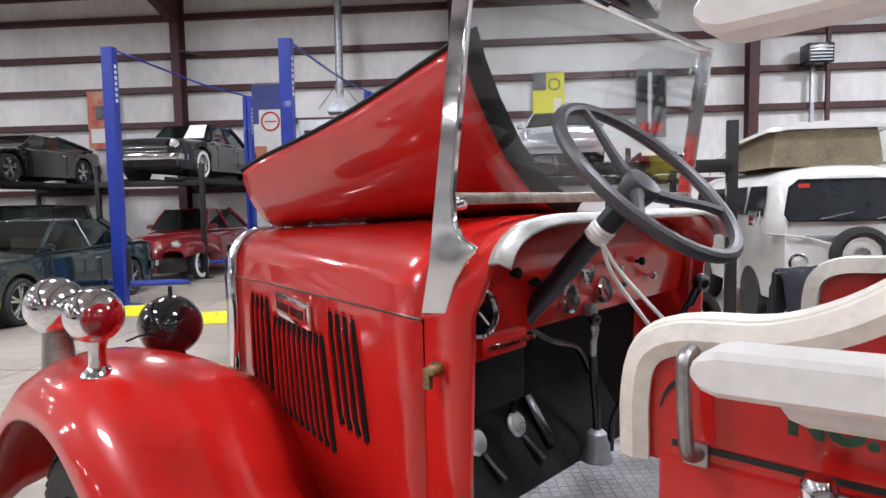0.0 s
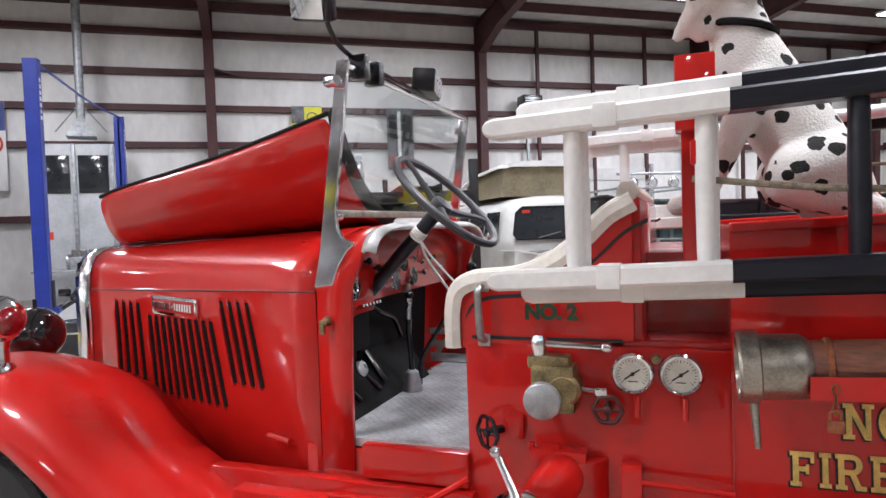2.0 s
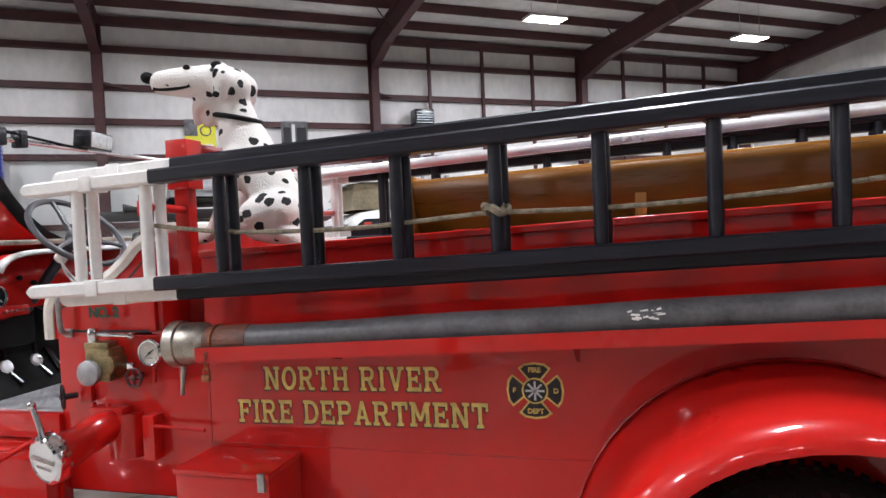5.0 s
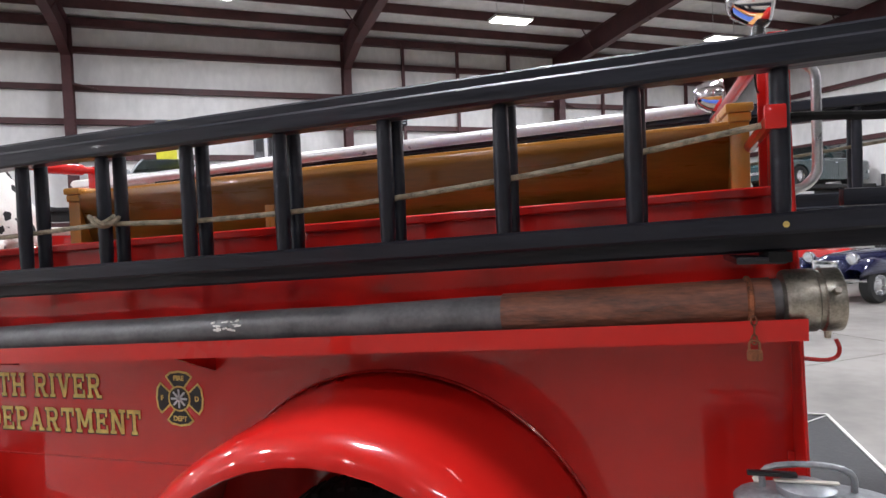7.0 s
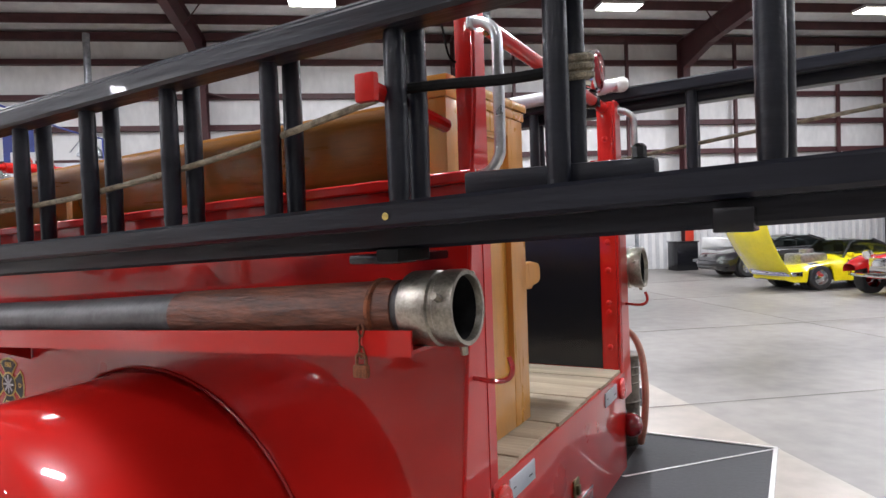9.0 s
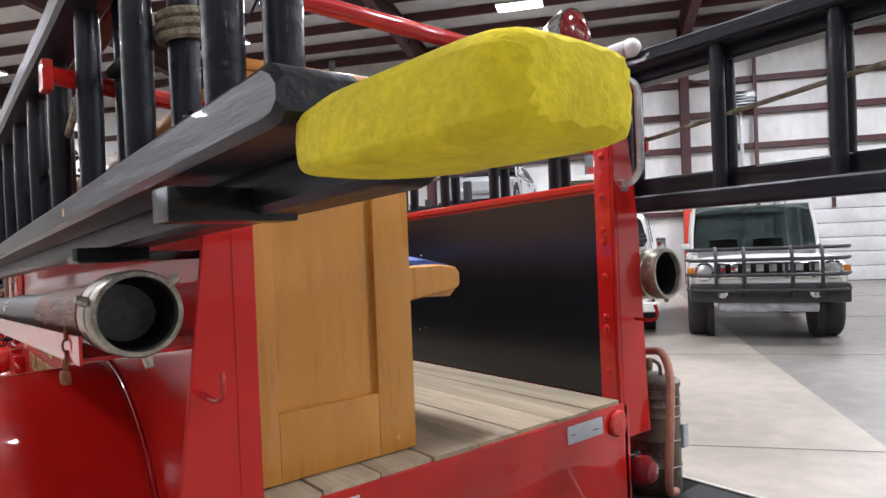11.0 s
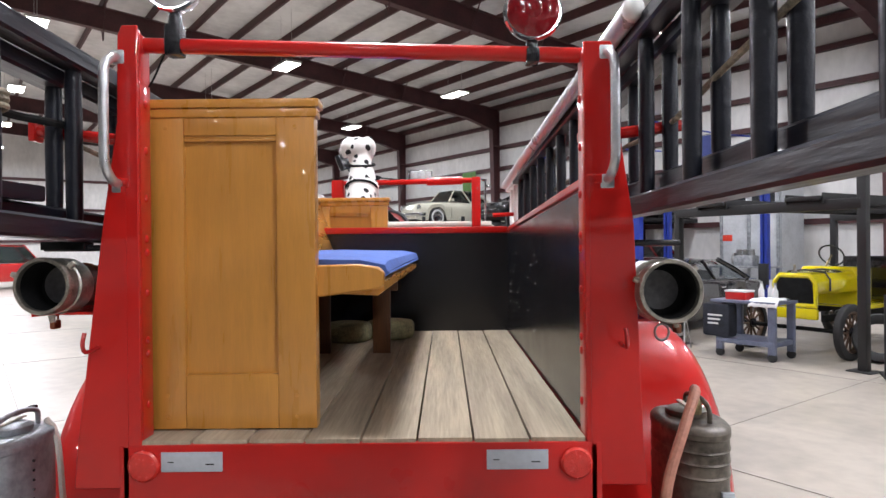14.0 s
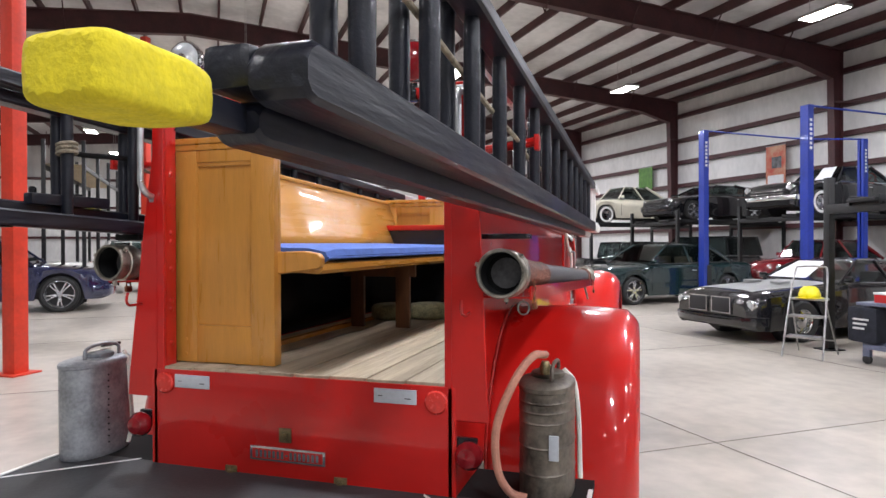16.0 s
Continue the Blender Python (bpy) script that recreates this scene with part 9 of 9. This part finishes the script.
for s in (-1, 1):
    part("rear_leg", tube(blank(), [sm_ @ Vector((0.06, s * 0.2, 0.72)), sm_ @ Vector((-0.36, s * 0.24, 0.01))], 0.012, 8), STEEL, sl_)
for z, x in ((0.28, 0.22), (0.54, 0.13), (0.76, 0.03)):
    part("step", box(blank(), (x - 0.12, -0.21, z - 0.015), (x + 0.10, 0.21, z + 0.01), 0.006, sm_), STEEL, sl_)
part("rear_bar", tube(blank(), [sm_ @ Vector((-0.24, -0.23, 0.2)), sm_ @ Vector((-0.24, 0.23, 0.2))], 0.01, 6), STEEL, sl_)
hat = thing("hard_hat", "bright yellow hard hat lying on the step ladder", "hat")
hm_ = sm_ @ Matrix.Translation((0.02, 0, 0.772))
part("shell", lathe(blank(), [(0.135, 0), (0.13, 0.06), (0.11, 0.115), (0.07, 0.15), (0.0, 0.16)], hm_, 24, cap=False), BRIGHT_YELLOW, hat, solid=0.004)
part("brim", lathe(blank(), [(0.12, 0.004), (0.165, 0.0), (0.165, 0.006), (0.12, 0.012)], hm_ @ Matrix.Diagonal((1.1, 1, 1, 1)), 24, cap=False), BRIGHT_YELLOW, hat)

# tool cart
cart = thing("tool_cart", "grey-blue steel tool cart with parts and bottles", "cart")
cm_ = Matrix.Translation((-7.44, 4.68, 0)) @ pose(0, 0, 0, 0, 0, 36)
part("lower_tray", box(blank(), (-0.42, -0.3, 0.20), (0.42, 0.3, 0.27), 0.01, cm_), CART_BLUE, cart)
part("upper_tray", box(blank(), (-0.5, -0.32, 0.78), (0.45, 0.32, 0.82), 0.008, cm_), CART_BLUE, cart)
for x, y in ((-0.38, -0.26), (0.38, -0.26), (-0.38, 0.26), (0.38, 0.26)):
    part("upright", box(blank(), (x - 0.05, y - 0.03, 0.10), (x + 0.05, y + 0.03, 0.80), 0.006, cm_), CART_BLUE, cart)
    m = cm_ @ Matrix.Translation((x, y, 0.06)) @ pose(0, 0, 0, 90)
    part("castor", lathe(blank(), [(0.02, -0.03), (0.06, -0.02), (0.06, 0.02), (0.02, 0.03)], m, 16), RUBBER, cart)
tb_ = thing("tool_case", "black fabric tool case with white print", "case")
part("case_body", box(blank(), (-0.62, -0.34, 0.28), (-0.2, -0.1, 0.76), 0.05, cm_), CLOTH_DARK, tb_)
for k in range(3):
    part("print_bar", box(blank(), (-0.52, -0.352, 0.46 + 0.06 * k), (-0.36 + 0.03 * k, -0.342, 0.485 + 0.06 * k), 0, cm_), BANNER_WHITE, tb_)
rb_ = thing("red_carton", "red and white carton on the tool cart", "carton")
part("carton_body", box(blank(), (-0.32, -0.22, 0.82), (-0.02, 0.02, 0.93), 0.008, cm_), CAR_RED, rb_)
part("carton_lid", box(blank(), (-0.33, -0.23, 0.93), (-0.01, 0.03, 0.955), 0.006, cm_), BANNER_WHITE, rb_)
for k, (x, y, hgt) in enumerate(((0.12, -0.05, 0.24), (0.22, 0.02, 0.26), (0.31, -0.04, 0.22))):
    bt = thing("bottle", "pale plastic bottle standing on the tool cart", "bottle", group="bottles on the cart")
    part("flask", lathe(blank(), [(0.035, 0), (0.04, 0.02), (0.04, hgt * 0.6), (0.018, hgt * 0.8), (0.016, hgt)], cm_ @ Matrix.Translation((x, y, 0.82)), 14), BANNER_WHITE, bt)
    part("cap", cyl(blank(), cm_ @ Vector((x, y, 0.82 + hgt)), cm_ @ Vector((x, y, 0.85 + hgt)), 0.02, seg=10), (STEEL, BANNER_WHITE, STEEL)[k], bt)
rg_ = thing("white_rag", "crumpled white rag on the tool cart", "cloth")
bm = blank()
rng = random.Random(4)
rows = [[cm_ @ Vector((0.08 + 0.05 * i, -0.34 + 0.06 * j, 0.835 + 0.035 * rng.random() - (0.10 if j == 0 else 0))) for j in range(7)] for i in range(9)]
part("cloth", loft(bm, rows), SHEET_WHITE, rg_, solid=0.006, smooth=70)

# dark jacket on a floor stand by the camper
st_ = thing("stand", "dark steel floor stand with crossed feet", "stand")
jm = Matrix.Translation((-5.68, 5.85, 0)) @ pose(0, 0, 0, 0, 0, 64)
for x in (-0.42, 0.42):
    part("upright", cyl(blank(), jm @ Vector((x, 0, 0.02)), jm @ Vector((x, 0, 1.0)), 0.02, seg=8), RACK_BLACK, st_)
    part("foot", box(blank(), (x - 0.02, -0.35, 0), (x + 0.02, 0.35, 0.035), 0.006, jm), RACK_BLACK, st_)
part("low_bar", cyl(blank(), jm @ Vector((-0.42, 0, 0.08)), jm @ Vector((0.42, 0, 0.08)), 0.014, seg=8), SAFETY_RED, st_)
part("top_bar", cyl(blank(), jm @ Vector((-0.42, 0, 0.98)), jm @ Vector((0.42, 0, 0.98)), 0.016, seg=8), RACK_BLACK, st_)
jk = thing("jacket", "dark navy jacket hanging over the stand", "jacket")
rows = []
for k in range(15):
    a = k / 14
    side = -1 if a < 0.5 else 1
    drop = abs(a - 0.5) * 2
    rows.append([jm @ Vector((-0.34 + 0.085 * i + 0.01 * math.sin(3 * k + i), side * (0.03 + 0.10 * drop ** 0.6) + 0.03 * math.sin(1.9 * i + 2 * a), 1.03 - 0.52 * drop * (1 + 0.14 * math.sin(1.3 * i)))) for i in range(9)])
part("cloth", loft(blank(), rows), CLOTH_DARK, jk, solid=0.012, smooth=70)
wheel_ob = thing("loose_tyre", "loose black tyre lying beside the camper", "tyre")
part("tread_ring", lathe(blank(), [(0.2, -0.09), (0.31, -0.10), (0.33, -0.05), (0.33, 0.05), (0.31, 0.10), (0.2, 0.09)], Matrix.Translation((-6.9, 6.1, 0.33)) @ pose(0, 0, 0, 80, 0, 60), 28, cap=False), RUBBER, wheel_ob, solid=0.01)

# roll-up door and clutter at the far bay of the long wall
ru = COLS[-2] - 3.9
bm = blank()
for k in range(8):
    hbox(bm, ru - 1.9, ru + 1.9, 0.21, 0.25, 0.02 + 0.45 * k, 0.45 + 0.45 * k, 0.012)
hall_part("door_1", bm, DOOR_WHITE, "white sectional roll-up door in the long wall", category="door")
for x in (ru - 1.98, ru + 1.98):
    hall_part("trim", hbox(blank(), x - 0.06, x + 0.06, 0.0, 0.28, 0, 3.75, 0.01), GALV, "grey steel track beside the roll-up door", category="trim")
bin_ = thing("dark_bin", "black steel bin standing by the wall", "bin")
part("bin_body", hbox(blank(), COLS[-2] - 1.0, COLS[-2] - 0.2, 0.8, 1.5, 0, 1.0, 0.02), BLACK_SHEET, bin_)
part("bin_lid", hbox(blank(), COLS[-2] - 1.03, COLS[-2] - 0.17, 0.78, 1.52, 1.0, 1.05, 0.01), BLACK_SHEET, bin_)
bin_.matrix_world = HM
# corrugated lower wall lining in the far bays
bm = blank()
for k in range(int((U1 - COLS[-3]) / 0.3)):
    u = COLS[-3] + 0.3 * k
    if abs(u - ru) > 2.1:
        hbox(bm, u + 0.02, u + 0.16, 0.0, 0.03, 0, 2.1, 0.004)
hall_part("wall_lining", bm, DOOR_WHITE, "white ribbed metal lining along the foot of the wall", category="wall")
# upright studs between the far columns
for c0 in COLS[-3:-1]:
    for k in (1, 2, 3):
        hall_part("wall_stud", hbox(blank(), c0 + 8.595 * k / 4 - 0.05, c0 + 8.595 * k / 4 + 0.05, 0.21, 0.33, 2.3, EAVE - 0.2), MAROON, "maroon steel stud on the long wall", category="beam")
# heater and pipes high on the wall
ht = thing("wall_heater", "dark unit heater mounted high on the wall", "heater")
hu = 6.95
part("heater_case", hbox(blank(), hu - 0.35, hu + 0.35, 0.25, 0.8, 5.5, 6.05, 0.02), BLACK_SHEET, ht)
for k in range(5):
    part("louvre", hbox(blank(), hu - 0.3, hu + 0.3, 0.8, 0.82, 5.56 + 0.09 * k, 5.59 + 0.09 * k), GALV, ht)
part("flue", hbox(blank(), hu - 0.05, hu + 0.05, 0.22, 0.32, 1.5, 5.5, 0.01), GALV, ht)
ht.matrix_world = HM
# pallet shelving above the far aisle
sh = thing("pallet_shelf", "dark steel pallet shelf loaded with yellow crates", "shelf")
hm2 = Matrix.Translation((-15.08, -16.69, 0)) @ pose(0, 0, 0, 0, 0, 38)
for x in (-4, -1.3, 1.3, 4):
    for y in (-0.5, 0.5):
        part("upright", box(blank(), (x - 0.05, y - 0.05, 0), (x + 0.05, y + 0.05, 4.6), 0.006, hm2), RACK_BLACK, sh)
for z in (2.5, 3.9):
    for y in (-0.5, 0.5):
        part("beam", box(blank(), (-4, y - 0.03, z - 0.12), (4, y + 0.03, z), 0.006, hm2), RACK_BLACK, sh)
    part("shelf_board", box(blank(), (-4, -0.47, z), (4, 0.47, z + 0.02), 0, hm2), PLANK, sh)
for k, x in enumerate((-0.8, 0.2, 2.2)):
    cr = thing("crate", "yellow wire crate on the pallet shelf", "crate", group="crates on the shelf")
    part("crate_body", box(blank(), (x, -0.35, 2.52), (x + 0.8, 0.35, 2.95), 0.02, hm2), BANNER_YELLOW, cr)
    part("crate_load", box(blank(), (x + 0.06, -0.3, 2.95), (x + 0.74, 0.3, 3.15), 0.03, hm2), BLACK_SHEET, cr)
